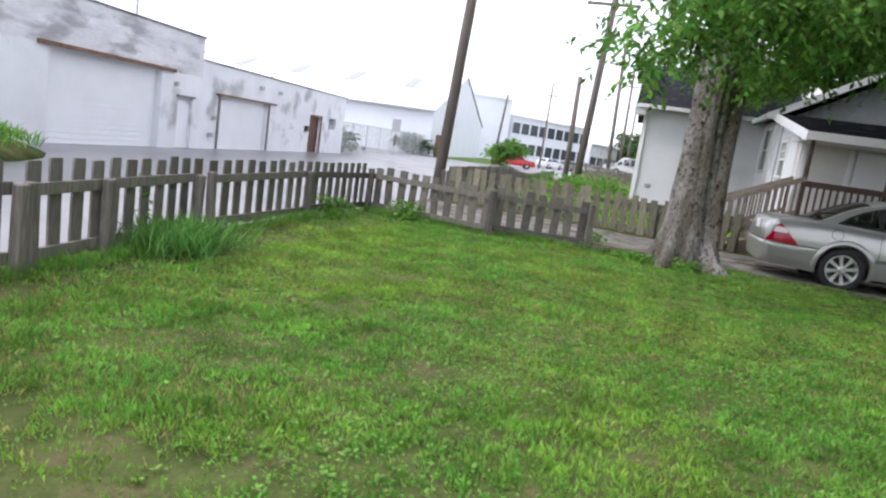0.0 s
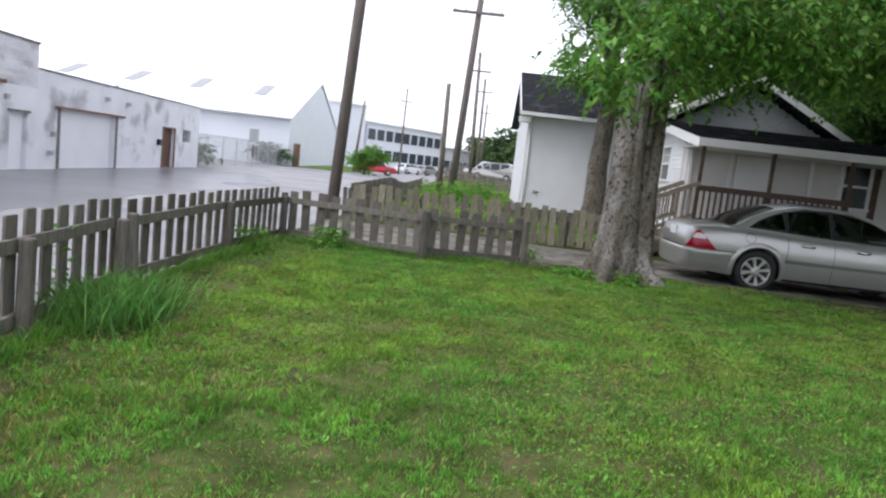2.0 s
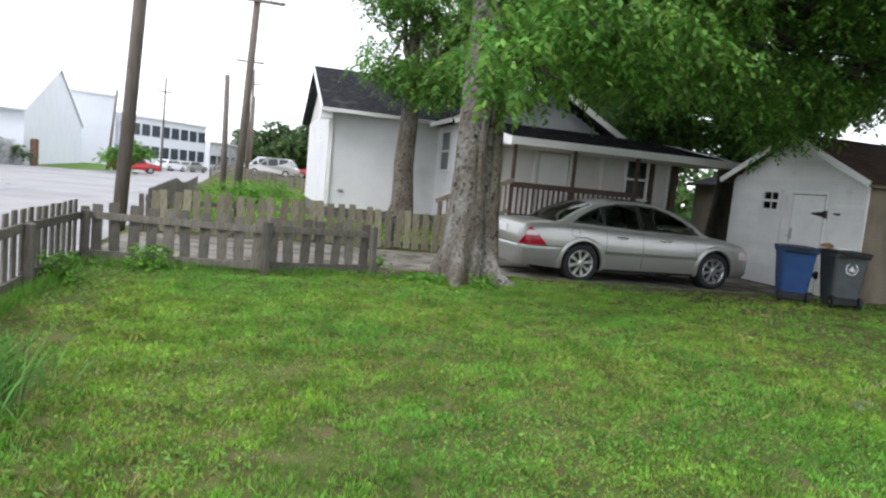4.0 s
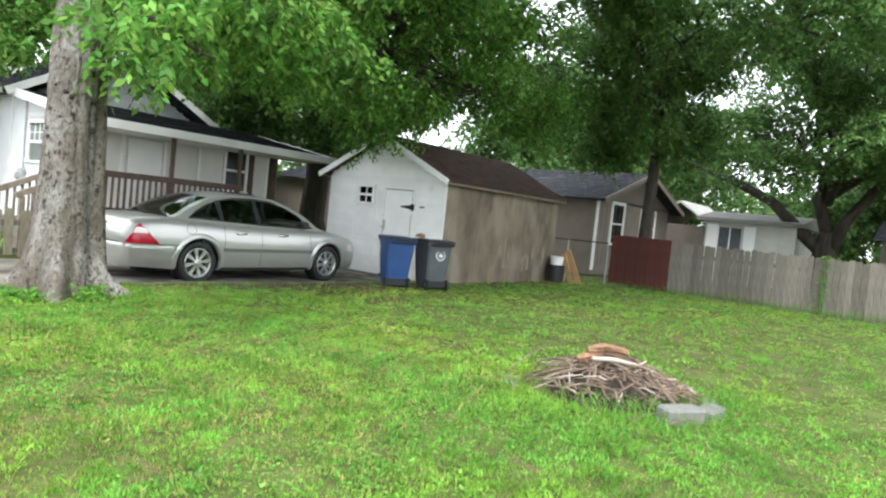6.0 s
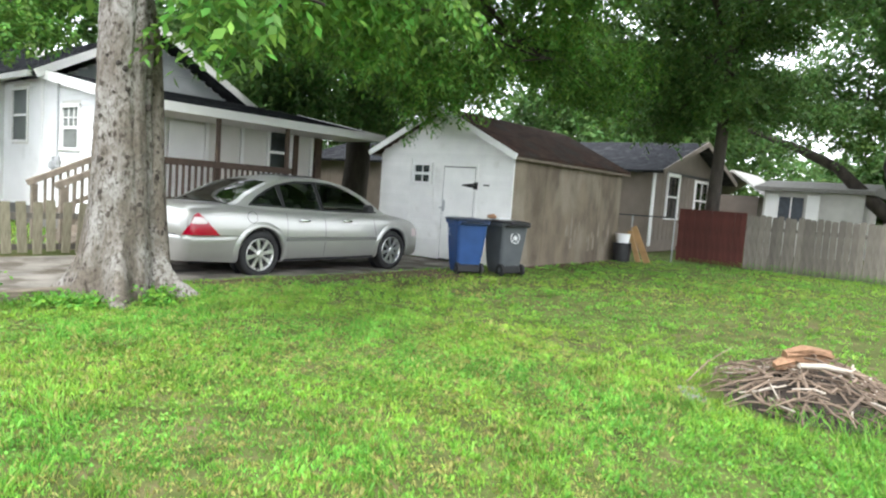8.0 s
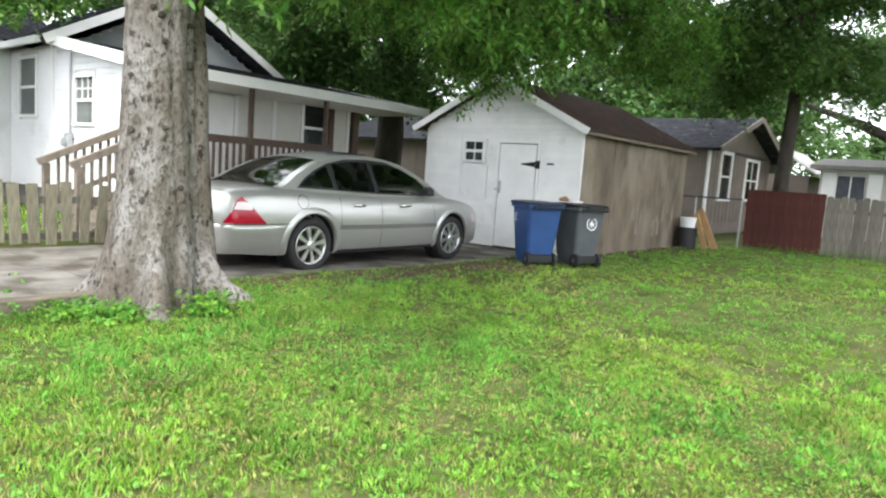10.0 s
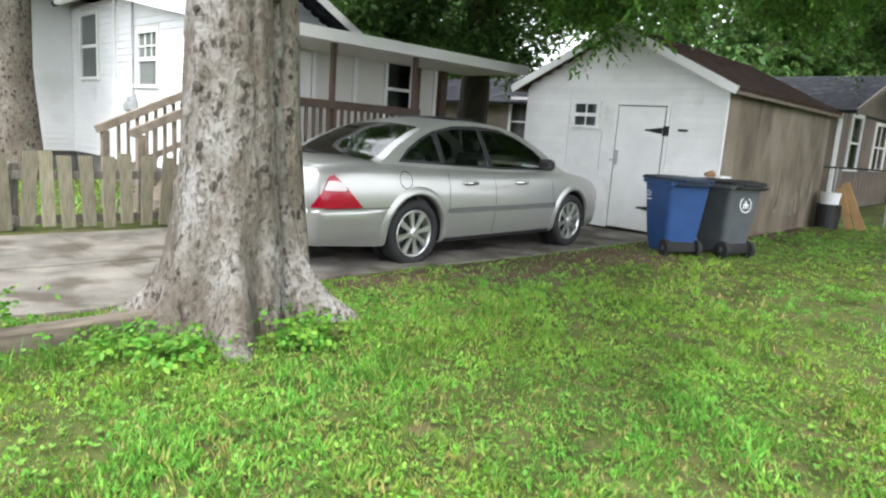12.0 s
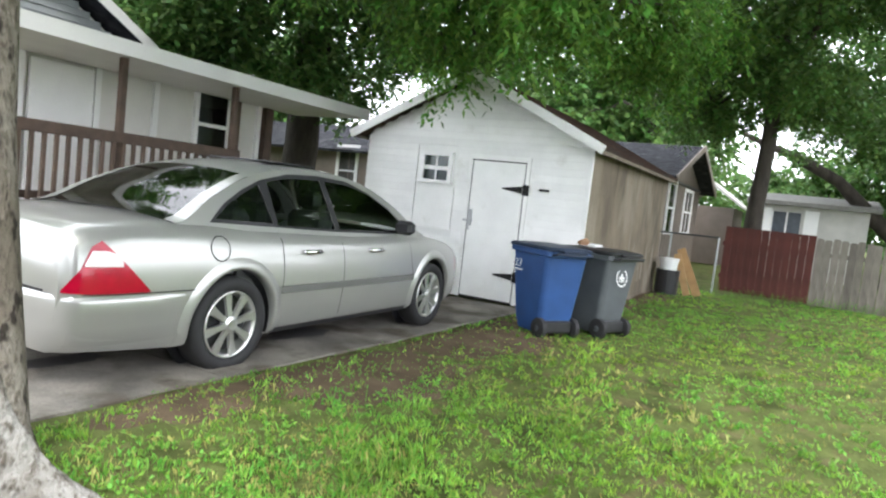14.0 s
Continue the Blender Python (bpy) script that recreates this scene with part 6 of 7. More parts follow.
def build_pole(label, base, top, r, arm=None, sign=False):
    p = thing("utility_pole", base, 0, label, "pole", "street poles")
    d = Vector(top) - Vector(base)
    part("shaft", Mesh().tube([Vector((0, 0, -0.3)), d * 0.5, d], [r, r * 0.88, r * 0.72], 14), "pole", p, smooth=True)
    if arm:
        z, w, yaw = arm
        c = d * (z / d.z)
        o = part("crossarm", Mesh().box(-w, -0.05, -0.06, w, 0.05, 0.06), "pole", p)
        o.matrix_basis = pose(c.x, c.y - r, c.z, 0, 0, yaw)
        for k in (-0.9, -0.5, 0.5, 0.9):
            part("insulator", Mesh().tube([(k * w, 0, 0.06), (k * w, 0, 0.2)], [0.035, 0.025], 8), "steel", o)
    return p


build_pole("leaning weathered wooden utility pole by the fence corner", (-5.06, 17.2, -0.2), (-4.55, 17.2, 10.2), 0.15)
build_pole("tall wooden utility pole with a crossarm", (-2.85, 34, -0.1), (-2.35, 34, 11.5), 0.19, (9.0, 1.25, 0))
build_pole("plain wooden pole beside the street", (-3.5, 35.2, -0.1), (-3.6, 35.2, 5.6), 0.15)
build_pole("wooden utility pole with a crossarm", (-2.45, 60, -0.1), (-2.8, 60, 11.5), 0.17, (10, 1.1, 0))
build_pole("wooden utility pole with a crossarm", (-2.2, 84, -0.1), (-2.4, 84, 12.5), 0.18, (11, 1.1, 0))
build_pole("wooden utility pole with a crossarm", (-2.0, 120, -0.1), (-2.0, 120, 13), 0.2, (11.5, 1.2, 0))
build_pole("thin dark lattice pole with lamps", (-12.6, 90, -0.3), (-12.5, 90, 11), 0.14, (9.6, 0.8, 20))
build_pole("short pole by the street", (-15.8, 75, -0.3), (-15.2, 75, 7.6), 0.15)

# ---- warehouses across the street ----


def wide(s, out, z):
    return ware(s * 1.058, out, z)


def wide_box(me, s0, s1, o0, o1, z0, z1):
    return ware_box(me, s0 * 1.058, s1 * 1.058, o0, o1, z0, z1)


def wall_row(me, spans, z0, z1, o0, o1):
    for a, b in spans:
        wide_box(me, a, b, o0, o1, z0, z1)


def build_warehouse():
    w = thing("warehouse", label="long peeling white masonry warehouse with roller doors", category="building")
    zg = -0.36
    m = Mesh()
    wall_row(m, ((-14, 2.17), (7.18, 8.2), (9.14, 9.67)), zg, 2.5, -0.35, 0)
    wide_box(m, 8.2, 9.14, -0.35, 0, 1.62, 2.5)
    part("wall", m, "ware", w, "white painted wall")
    m = Mesh()
    wide_box(m, -14, 9.67, -0.35, 0.0, 2.5, 4.03)
    part("parapet", m, "waretop", w, "grey stained parapet")
    part("coping", wide_box(Mesh(), -14, 9.72, -0.4, 0.04, 4.03, 4.09), "base", w)
    m = Mesh()
    for span in ((9.67, 11.1), (15.4, 20.5), (21.9, 23.15), (24.3, 25.6)):
        pier = Mesh()
        wall_row(pier, (span,), zg, 3.2, -0.4, -0.05)
        part("wall_pier", pier, "ware", w)
    m = Mesh()
    wide_box(m, 11.1, 15.4, -0.4, -0.05, 1.95, 3.2)
    for s0, s1, z0, z1 in ((20.5, 21.9, 1.74, 3.2), (23.15, 24.3, 1.78, 3.2), (23.15, 24.3, zg, 1.12)):
        part("wall_panel", wide_box(Mesh(), s0, s1, -0.4, -0.05, z0, z1), "ware", w)
    part("wall", m, "ware", w, "lower white painted wall")
    part("side_wall", wide_box(Mesh(), 25.2, 25.6, -9, -0.41, zg, 3.2), "ware", w)
    part("side_wall", wide_box(Mesh(), 9.67, 10.0, -9, -0.41, zg, 4.03), "ware", w)
    for s0, s1, z in ((-14, 9.6, 3.5), (9.7, 25.5, 2.8)):
        part("roof", wide_box(Mesh(), s0, s1, -9, -0.42, z - 0.1, z), "shingle", w)
    part("coping", wide_box(Mesh(), 9.73, 25.65, -0.45, 0.0, 3.2, 3.25), "base", w)
    for s0, s1, z1, slats in ((2.17, 7.18, 2.5, 16), (11.1, 15.4, 1.95, 14)):
        door = part("roller_door", wide_box(Mesh(), s0, s1, -0.30, -0.25, zg, z1), "rollup", w, "white roller door")
        h = (z1 - zg) / slats
        for k in range(slats):
            part("slat", wide_box(Mesh(), s0 + 0.04, s1 - 0.04, -0.25, -0.225, zg + k * h + 0.012, zg + (k + 1) * h - 0.004), "rollup", door)
    part("lintel", wide_box(Mesh(), 1.75, 7.88, 0.0, 0.10, 2.48, 2.60), "rust", w, "rusty steel lintel")
    part("lintel", wide_box(Mesh(), 10.8, 16.1, -0.05, 0.05, 1.94, 2.02), "rust", w, "rusty steel lintel")
    for s in (11.0, 15.4):
        part("door_jamb", wide_box(Mesh(), s, s + 0.12, -0.05, 0.0, zg, 1.94), "base", w)
    part("side_door", wide_box(Mesh(), 8.2, 9.14, -0.2, -0.15, zg, 1.62), "rollup", w, "white side door")
    part("side_lintel", wide_box(Mesh(), 8.1, 9.24, 0.0, 0.06, 1.62, 1.70), "base", w)
    part("brown_door", wide_box(Mesh(), 20.5, 21.9, -0.25, -0.2, zg, 1.74), "brown", w, "dark brown door")
    fr = Mesh()
    wide_box(fr, 20.38, 20.5, -0.05, 0.0, zg, 1.82), wide_box(fr, 21.9, 22.02, -0.05, 0.0, zg, 1.82), wide_box(fr, 20.5, 21.9, -0.05, 0.0, 1.74, 1.82)
    part("door_frame", fr, "rust", w)
    wi = part("window", wide_box(Mesh(), 23.15, 24.3, -0.25, -0.22, 1.12, 1.78), "windowdark", w)
    for s in (23.45, 23.75, 24.05):
        part("window_bar", wide_box(Mesh(), s - 0.02, s + 0.02, -0.2, -0.17, 1.12, 1.78), "rollup", wi)
    part("mailbox", wide_box(Mesh(), 19.75, 20.0, -0.05, 0.1, 0.85, 1.15), "trimdark", w)
    for s, z in ((7.9, 2.0), (14.4, 2.55), (10.4, 0.2), (10.6, 0.9), (16.3, 2.5)):
        part("wall_fixture", wide_box(Mesh(), s, s + 0.14, -0.05 if s > 9.7 else 0.0, 0.12, z, z + 0.16), "steel", w)
    mast = Mesh().tube([wide(5.9, -0.2, 4.0), wide(5.9, -0.2, 8.5)], [0.035, 0.03], 8)
    part("mast", mast, "steel", w, "thin roof mast")
    vent = Mesh().tube([wide(17.3, -1, 2.8), wide(17.3, -1, 3.45)], [0.08, 0.08], 10)
    part("roof_vent", vent, "steel", w)
    # masonry drips and patches in relief
    rnd = random.Random(8)
    for s, z, a, b in ((16.6, 0.9, 0.35, 0.3), (17.3, 0.6, 0.3, 0.35), (18.1, 1.0, 0.35, 0.2), (17.7, 0.2, 0.35, 0.2)):
        ring = []
        off = 0.006 if s < 9.7 else -0.044
        for i in range(14):
            an = 2 * math.pi * i / 14
            k = rnd.uniform(0.5, 1.2)
            ring.append(wide(s + a * k * math.cos(an), off, z + b * k * math.sin(an)))
        part("bare_patch", Mesh().add(ring, [tuple(range(14))]), "waretop", w, "patch of peeled paint")
    return w


build_warehouse()


def build_metal_hall():
    """Gable to the street; the side wall faces the yard and its roof slope carries skylights."""
    w = thing("metal_hall", label="pale metal industrial hall with a gabled street front", category="building")
    s0, s1, s2, ze, zr, deep = 52.9, 69.0, 86.5, 4.35, 9.55, 48
    g = Mesh()
    g.extrude([ware(s0, 0, -0.4), ware(s2, 0, -0.4), ware(s2, 0, ze), ware(s1, 0, zr), ware(s0, 0, ze)], -WARE_N * deep)
    part("gable_front", g, "metalwall", w, "pale blue-white gabled front")
    for a, b in (((s0 - 0.5, ze - 0.1), (s1, zr + 0.05)), ((s2 + 0.5, ze - 0.1), (s1, zr + 0.05))):
        r = Mesh().extrude([ware(a[0], 0.2, a[1]), ware(b[0], 0.2, b[1]), ware(b[0], 0.2, b[1] + 0.12), ware(a[0], 0.2, a[1] + 0.12)], -WARE_N * (deep + 0.4))
        part("roof", r, "metalroof", w, "white metal roof")
    k = (zr - ze) / (s1 - s0)
    for o in (-5.0, -12.0, -18.9, -26, -33):
        sk = Mesh()
        za, zb = ze + (59.9 - s0) * k + 0.2, ze + (64.3 - s0) * k + 0.2
        sk.extrude([ware(59.9, o - 0.6, za), ware(64.3, o - 0.6, zb), ware(64.3, o + 0.6, zb), ware(59.9, o + 0.6, za)], (0, 0, 0.06))
        part("skylight", sk, "steel", w, "grey roof skylight")
    part("gutter", ware_box(Mesh(), s0 - 0.62, s0 - 0.5, -deep, 0.2, ze - 0.16, ze + 0.0), "steel", w, "grey eave gutter")
    for j in range(46):
        s = s0 + 0.3 + 0.73 * j
        zt = ze + (s - s0) * k if s < s1 else zr - (s - s1) * (zr - ze) / (s2 - s1)
        part("rib", ware_box(Mesh(), s, s + 0.06, 0, 0.025, -0.3, zt - 0.05), "metalwall", w)
    for j in range(40):
        part("rib", ware_box(Mesh(), s0 - 0.025, s0, -0.8 - 1.1 * j, -0.74 - 1.1 * j, -0.3, ze - 0.1), "metalwall", w)
    return w


build_metal_hall()


def far_building(label, corners, z1, mat, rows, cols, band):
    """A distant block: corners of its street face, storeys of windows."""
    b = thing("distant_building", label=label, category="building")
    (ax, ay), (bx, by) = corners
    d = Vector((bx - ax, by - ay, 0))
    n = Vector((d.y, -d.x, 0)).normalized()
    if n.y > 0:
        n = -n
    m = Mesh().extrude([(ax, ay, -0.4), (bx, by, -0.4), (bx - n.x * 18, by - n.y * 18, -0.4), (ax - n.x * 18, ay - n.y * 18, -0.4)], (0, 0, z1 + 0.4))
    part("wall", m, mat, b)
    for r in range(rows):
        z = band[0] + r * band[2]
        for c in range(cols):
            p = Vector((ax, ay, z)) + d * ((c + 0.12) / cols)
            q = Vector((ax, ay, z)) + d * ((c + 0.88) / cols)
            wm = Mesh().extrude([p + n * 0.02, q + n * 0.02, q + n * 0.1, p + n * 0.1], (0, 0, band[1]))
            part("window", wm, "windowdark", b)
    cp = Mesh().extrude([Vector((ax, ay, z1)) + n * 0.4, Vector((bx, by, z1)) + n * 0.4, Vector((bx, by, z1)) - n * 18, Vector((ax, ay, z1)) - n * 18], (0, 0, 0.3))
    part("roof", cp, "metalroof", b)
    return b


far_building("long white two-storey building with dark window bands", ((-20.5, 108), (-9.5, 122)), 7.0, "metalwall", 2, 9, (1.2, 1.7, 3.2))
far_building("pale blue-white flat industrial block", ((-30, 100), (-20.6, 106)), 9.2, "metalwall", 0, 0, (1, 1, 1))
far_building("low white building at the end of the street", ((-9.4, 135), (-4.8, 150)), 5.0, "ware", 1, 4, (1.0, 1.6, 3))

# chain-link yard between the halls
cl = thing("chain_link_fence", label="grey chain-link fence on steel posts", category="fence")
for k in range(9):
    s = 27.3 + 3.3 * k
    part("post", Mesh().tube([ware(s, -0.6, -0.4), ware(s, -0.6, 1.75)], [0.04, 0.04], 8), "steel", cl)
part("top_rail", Mesh().tube([ware(27.3, -0.6, 1.72), ware(53.7, -0.6, 1.72)], [0.025, 0.025], 6), "steel", cl)
wires = Mesh()
for k in range(176):
    s = 27.3 + 0.15 * k
    for e in (1.9, -1.9):
        p, q = Vector(ware(s, -0.6, -0.3)), Vector(ware(max(27.3, min(53.7, s + e)), -0.6, 1.7))
        wires.tube([p, q], [0.006, 0.006], 3, caps=False)
part("mesh_wire", wires, "steel", cl)
sg = thing("road_sign", label="back of a round grey road sign on a post", category="sign")
part("post", Mesh().tube([ware(38, 0.4, -0.4), ware(38, 0.4, 2.6)], [0.04, 0.04], 8), "steel", sg)
pl = Mesh().tube([ware(38, 0.42, 0.9), ware(38, 0.46, 0.9)], [0.5, 0.5], 8)
part("round_plate", pl, "base", sg)
part("square_plate", Mesh().box(-0.35, -0.02, 0, 0.35, 0.02, 1.0).turn(Matrix.Translation(ware(38, 0.42, 1.6))), "steel", sg)
for s in (53.5, 54.9):
    single("bollard", Mesh().tube([ware(s, 0.6, -0.4), ware(s, 0.6, 1.9), ware(s, 0.6, 2.0)], [0.2, 0.2, 0.1], 10), "rust", "tall rusty red gate post by the hall", "post", "gate posts")

# verge of grass before the hall, and the mound beside the street


def patch(name, label, pts, z, mat="soil"):
    m = Mesh()
    c = (sum(p[0] for p in pts) / len(pts), sum(p[1] for p in pts) / len(pts), z + 0.05)
    m.add([c, *((x, y, z) for x, y in pts)], [(0, i + 1, (i + 1) % len(pts) + 1) for i in range(len(pts))])
    return single(name, m, mat, label, "grass", kind="structure")


patch("verge", "strip of mown grass before the metal hall", [ware(s, o, 0)[:2] for s, o in ((53.4, 0.2), (75, 0.2), (92, 0.3), (90, 2.4), (70, 5.2), (58, 6.2), (53.6, 4.2))], -0.29, "vergegrass")
mound = Mesh()
rings = []
for k in range(7):
    r = 1 - k / 6
    rings.append([(-15.6 + 3.0 * r * math.cos(a) * (1 + 0.2 * math.sin(3 * a)), 8.2 + 6.2 * r * math.sin(a), -0.36 + 1.0 * (1 - r * r) + 0.05 * noise.noise(Vector((r * 5, a, 2)))) for a in np.linspace(0, 2 * math.pi, 25)[:-1]])
mound.rings(rings)
single("grass_mound", mound, "soil", "overgrown grassy mound beside the street", "mound", kind="structure", smooth=True)

# ---- far parked cars ----


def simple_car(label, at, turn, paint, tall, length=4.6):
    c = thing("parked_car", at, turn, label, "car", "cars parked down the street")
    h = tall
    prof = [(0, 0.45), (0.05, 0.85), (0.25, 0.95), (0.7, h - 0.08), (1.0, h), (2.6, h), (3.4, 1.02), (length - 0.15, 0.88), (length, 0.6), (length - 0.05, 0.3), (0.1, 0.3)]
    part("body", Mesh().rings([[(x, s * (0.9 if z < 1 else 0.78) * k, z) for x, z in prof] for s, k in ((-1, 0.96), (-1, 1), (1, 1), (1, 0.96))]), paint, c)
    for s in (-1, 1):
        for x0, x1 in ((0.62, 1.5), (1.58, 2.5), (2.56, 3.1)):
            zt = lambda x: min(h - 0.12, 1.02 + (3.35 - x) * 0.62)
            gm = Mesh().add([(x0, s * 0.80, 1.0), (x1, s * 0.80, 1.0), (x1, s * 0.80, zt(x1)), (x0 + 0.12, s * 0.80, zt(x0 + 0.12))], [(0, 1, 2, 3)])
            part("side_window", gm, "windowdark", c)
        for x in (0.85, length - 0.9):
            wo = part("wheel", Mesh().tube([(x, s * 0.74, 0.33), (x, s * 0.93, 0.33)], [0.33, 0.33], 20), "black", c)
            part("hubcap", Mesh().tube([(x, s * 0.935, 0.33), (x, s * 0.94, 0.33)], [0.2, 0.2], 14), "alloy", wo)
    part("tail_window", Mesh().add([(0.24, -0.62, 1.0), (0.24, 0.62, 1.0), (0.64, 0.6, h - 0.14), (0.64, -0.6, h - 0.14)], [(0, 1, 2, 3)]), "windowdark", c)
    return c


simple_car("silver sport utility vehicle parked behind a fence", (1.95, 63.4, 0.6), 161, "silver", 1.72)
simple_car("white van-like car parked in a row", (1.2, 69, 0.6), 163, "carwhite", 1.8)
simple_car("dark red pickup parked in a row", (6.6, 70, 0.6), 170, "carred", 1.6)
simple_car("white car parked in a far row", (8.6, 74, 0.6), 170, "carwhite", 1.6)
simple_car("red utility vehicle with a white roof", (-15.5, 74, -0.33), 15, "carred", 1.9)
simple_car("white car parked far down the street", (-13.6, 98, -0.33), 60, "carwhite", 1.5)
simple_car("silver car parked far down the street", (-11.2, 104, -0.33), 60, "silver", 1.5)

# ---- backyards beyond the plank fence ----
hut = thing("outbuilding", label="low faded white outbuilding with dark double windows", category="building")
part("wall", Mesh().box(25.0, 6.9, -0.1, 29, 10.2, 2.36), "palewall", hut)
part("roof", Mesh().extrude([(24.7, 6.6, 2.36), (29.3, 6.6, 2.36), (29.3, 6.6, 2.5), (27, 6.6, 2.85), (24.7, 6.6, 2.5)], (0, 3.9, 0)), "block", hut, "pale grey low roof")
for y in (8.82, 9.26):
    w = part("window", Mesh().box(24.96, y, 1.25, 25.0, y + 0.4, 2.15), "windowdark", hut)
    part("mullion", Mesh().box(24.945, y + 0.39, 1.25, 24.96, y + 0.43, 2.15), "white", w)
for y in (8.3, 9.7):
    part("window_frame", Mesh().box(24.95, y, 1.1, 25.0, y + 0.42, 2.25), "white", hut, "white painted trim")
cp = thing("white_canopy", label="white sheet-metal carport behind the outbuildings", category="canopy")
part("roof", Mesh().extrude([(28, 10.9, 2.3), (28, 12.3, 3.3), (28, 13.7, 2.3), (28, 13.7, 2.22), (28, 12.3, 3.2), (28, 10.9, 2.22)], (4.5, 0, 0)), "palewall", cp, "faded white roof sheets")
part("wall", Mesh().box(28.4, 11.2, -0.1, 32.2, 13.4, 2.2), "greywall", cp)
lean = thing("grey_barn", label="grey weathered barn wall behind the plank fence", category="building")
part("wall", Mesh().box(31, -6, -0.1, 38, 4.6, 2.3), "greywall", lean)
part("roof", Mesh().extrude([(30.6, -6.3, 2.3), (38.4, -6.3, 2.3), (34.5, -6.3, 3.3)], (0, 11.2, 0)), "shingle", lean)


def scatter_bush(label, at, r, h, n, mat, seed, leaf=(0.25, 6, 0.09, 0.03, 0.1)):
    rng = np.random.default_rng(seed)
    b = thing("bush", at, 0, label, "bush")
    st = Mesh()
    rnd = random.Random(seed)
    for _ in range(7):
        limb(st, (0, 0, -0.05), (rnd.uniform(-r, r) * 0.6, rnd.uniform(-r, r) * 0.6, h * rnd.uniform(0.5, 0.9)), 0.02, 0.006, rnd, 0, 3)
    part("stem", st, "barkdark", b)
    bl = crown_clumps(rng, [(0, 0, h * 0.55, r, r, h * 0.42)], 12, r * 0.4)
    v, f = leaf_sprays(rng, crown_points(rng, bl, n), *leaf)
    part("leaves", quick_mesh("leaves", v, f, mat), None, b)


scatter_bush("leafy bush behind the chain-link fence", ware(31, -3, -0.4), 2.6, 2.4, 700, "leaffar", 71, (0.5, 6, 0.22, 0.07, 0.1))
scatter_bush("leafy bush by the hall's corner", ware(52, -1.5, -0.4), 2.0, 2.2, 500, "leaffar", 72, (0.5, 6, 0.22, 0.07, 0.1))
scatter_bush("young leafy tree down the street", (-13.2, 68, -0.35), 1.9, 3.4, 600, "leafmain", 73, (0.6, 6, 0.28, 0.09, 0.1))
scatter_bush("rank green bush on the neighbouring lawn", (-2.6, 27, -0.05), 1.3, 0.8, 500, "weed", 74)
scatter_bush("rank green bush on the neighbouring lawn", (-0.9, 33, -0.05), 1.6, 0.8, 500, "weed", 75)
for k, (x, y) in enumerate(((4, 150), (12, 140), (20, 145), (28, 130), (-3, 190), (36, 120), (9, 120))):
    bl = [(x + dx, y + dy, z, 5, 4.5, 3) for dx, dy, z in ((-3, 0, 5), (3, 1, 5.5), (0, -1, 8), (1, 2, 3.6))]
    build_tree("round green tree at the end of the street", (x, y, -0.2), (x, y, 6), 0.4, bl, 1700, "leaffar", "barkdark", 90 + k, spray=(1.3, 6, 0.75, 0.27, 0.3), small=1.7, per_blob=10, group="distant trees")


# ---- hedgerow that closes the backyards ----
rng = np.random.default_rng(400)
blobs = [(56 + rng.uniform(-3, 3), y, rng.uniform(1.0, 4.5), 3.5, 3.5, 2.6) for y in np.arange(-34, 46, 3.2)]
blobs += [(x, 47 + rng.uniform(-3, 3), rng.uniform(1.0, 4.5), 3.5, 3.5, 2.6) for x in np.arange(8, 58, 3.2)]
blobs += [(x, -34 + rng.uniform(-3, 3), rng.uniform(1.0, 4.0), 3.5, 3.5, 2.6) for x in np.arange(-2, 58, 3.6)]
v, f = leaf_sprays(rng, crown_points(rng, blobs, 7500), 1.0, 6, 0.6, 0.2, 0.3)
v[:, 2] = np.maximum(v[:, 2], -0.05)
tagged(new("hedgerow", quick_mesh("hedgerow", v, f, "leafdark")), "dense dark green hedgerow closing the backyards", "hedge", kind="stuff")

# ---- lawn: blades, clover, weeds ----


def heights(x, y):
    def st(a, b, v):
        t = np.clip((v - a) / (b - a), 0, 1)
        return t * t * (3 - 2 * t)
    bumps = np.fromiter((noise.noise((a, b, 0)) for a, b in zip((x * 0.8).tolist(), (y * 0.8).tolist())), float, len(x))
    return -0.07 * st(2, 8, x) * st(7, 10, y) - 0.055 * st(11.45, 11.95, y) * st(-0.9, 0.4, x) - 0.36 * st(-4.62, -5.0, x) + 0.012 * bumps + 0.006


def patchy(x, y, s, seed):
    """Soft value noise from a few waves, 0 to 1."""
    r = np.random.default_rng(seed)
    v = np.zeros_like(x)
    for k in range(9):
        a, f, p = r.uniform(0, 6.28), s * r.uniform(0.5, 2.4), r.uniform(0, 6.28)
        v += np.sin((x * np.cos(a) + y * np.sin(a)) * f + p)
    return np.clip(0.5 + v / 9, 0.12, 0.95)


def on_lawn(x, y):
    ok = (x > -4.45) & (x < 15.4) & (y > -3.5) & (y < 11.75)
    ok &= ~((x < -0.5) & (y > 10.95))
    ok &= ~((y > 11.0) & (x > 8.7))
    ok &= np.hypot(x - 3.0, y - 4.6) > 0.8
    ok &= np.hypot(x - 0.95, y - 11.1) > 0.55
    return ok


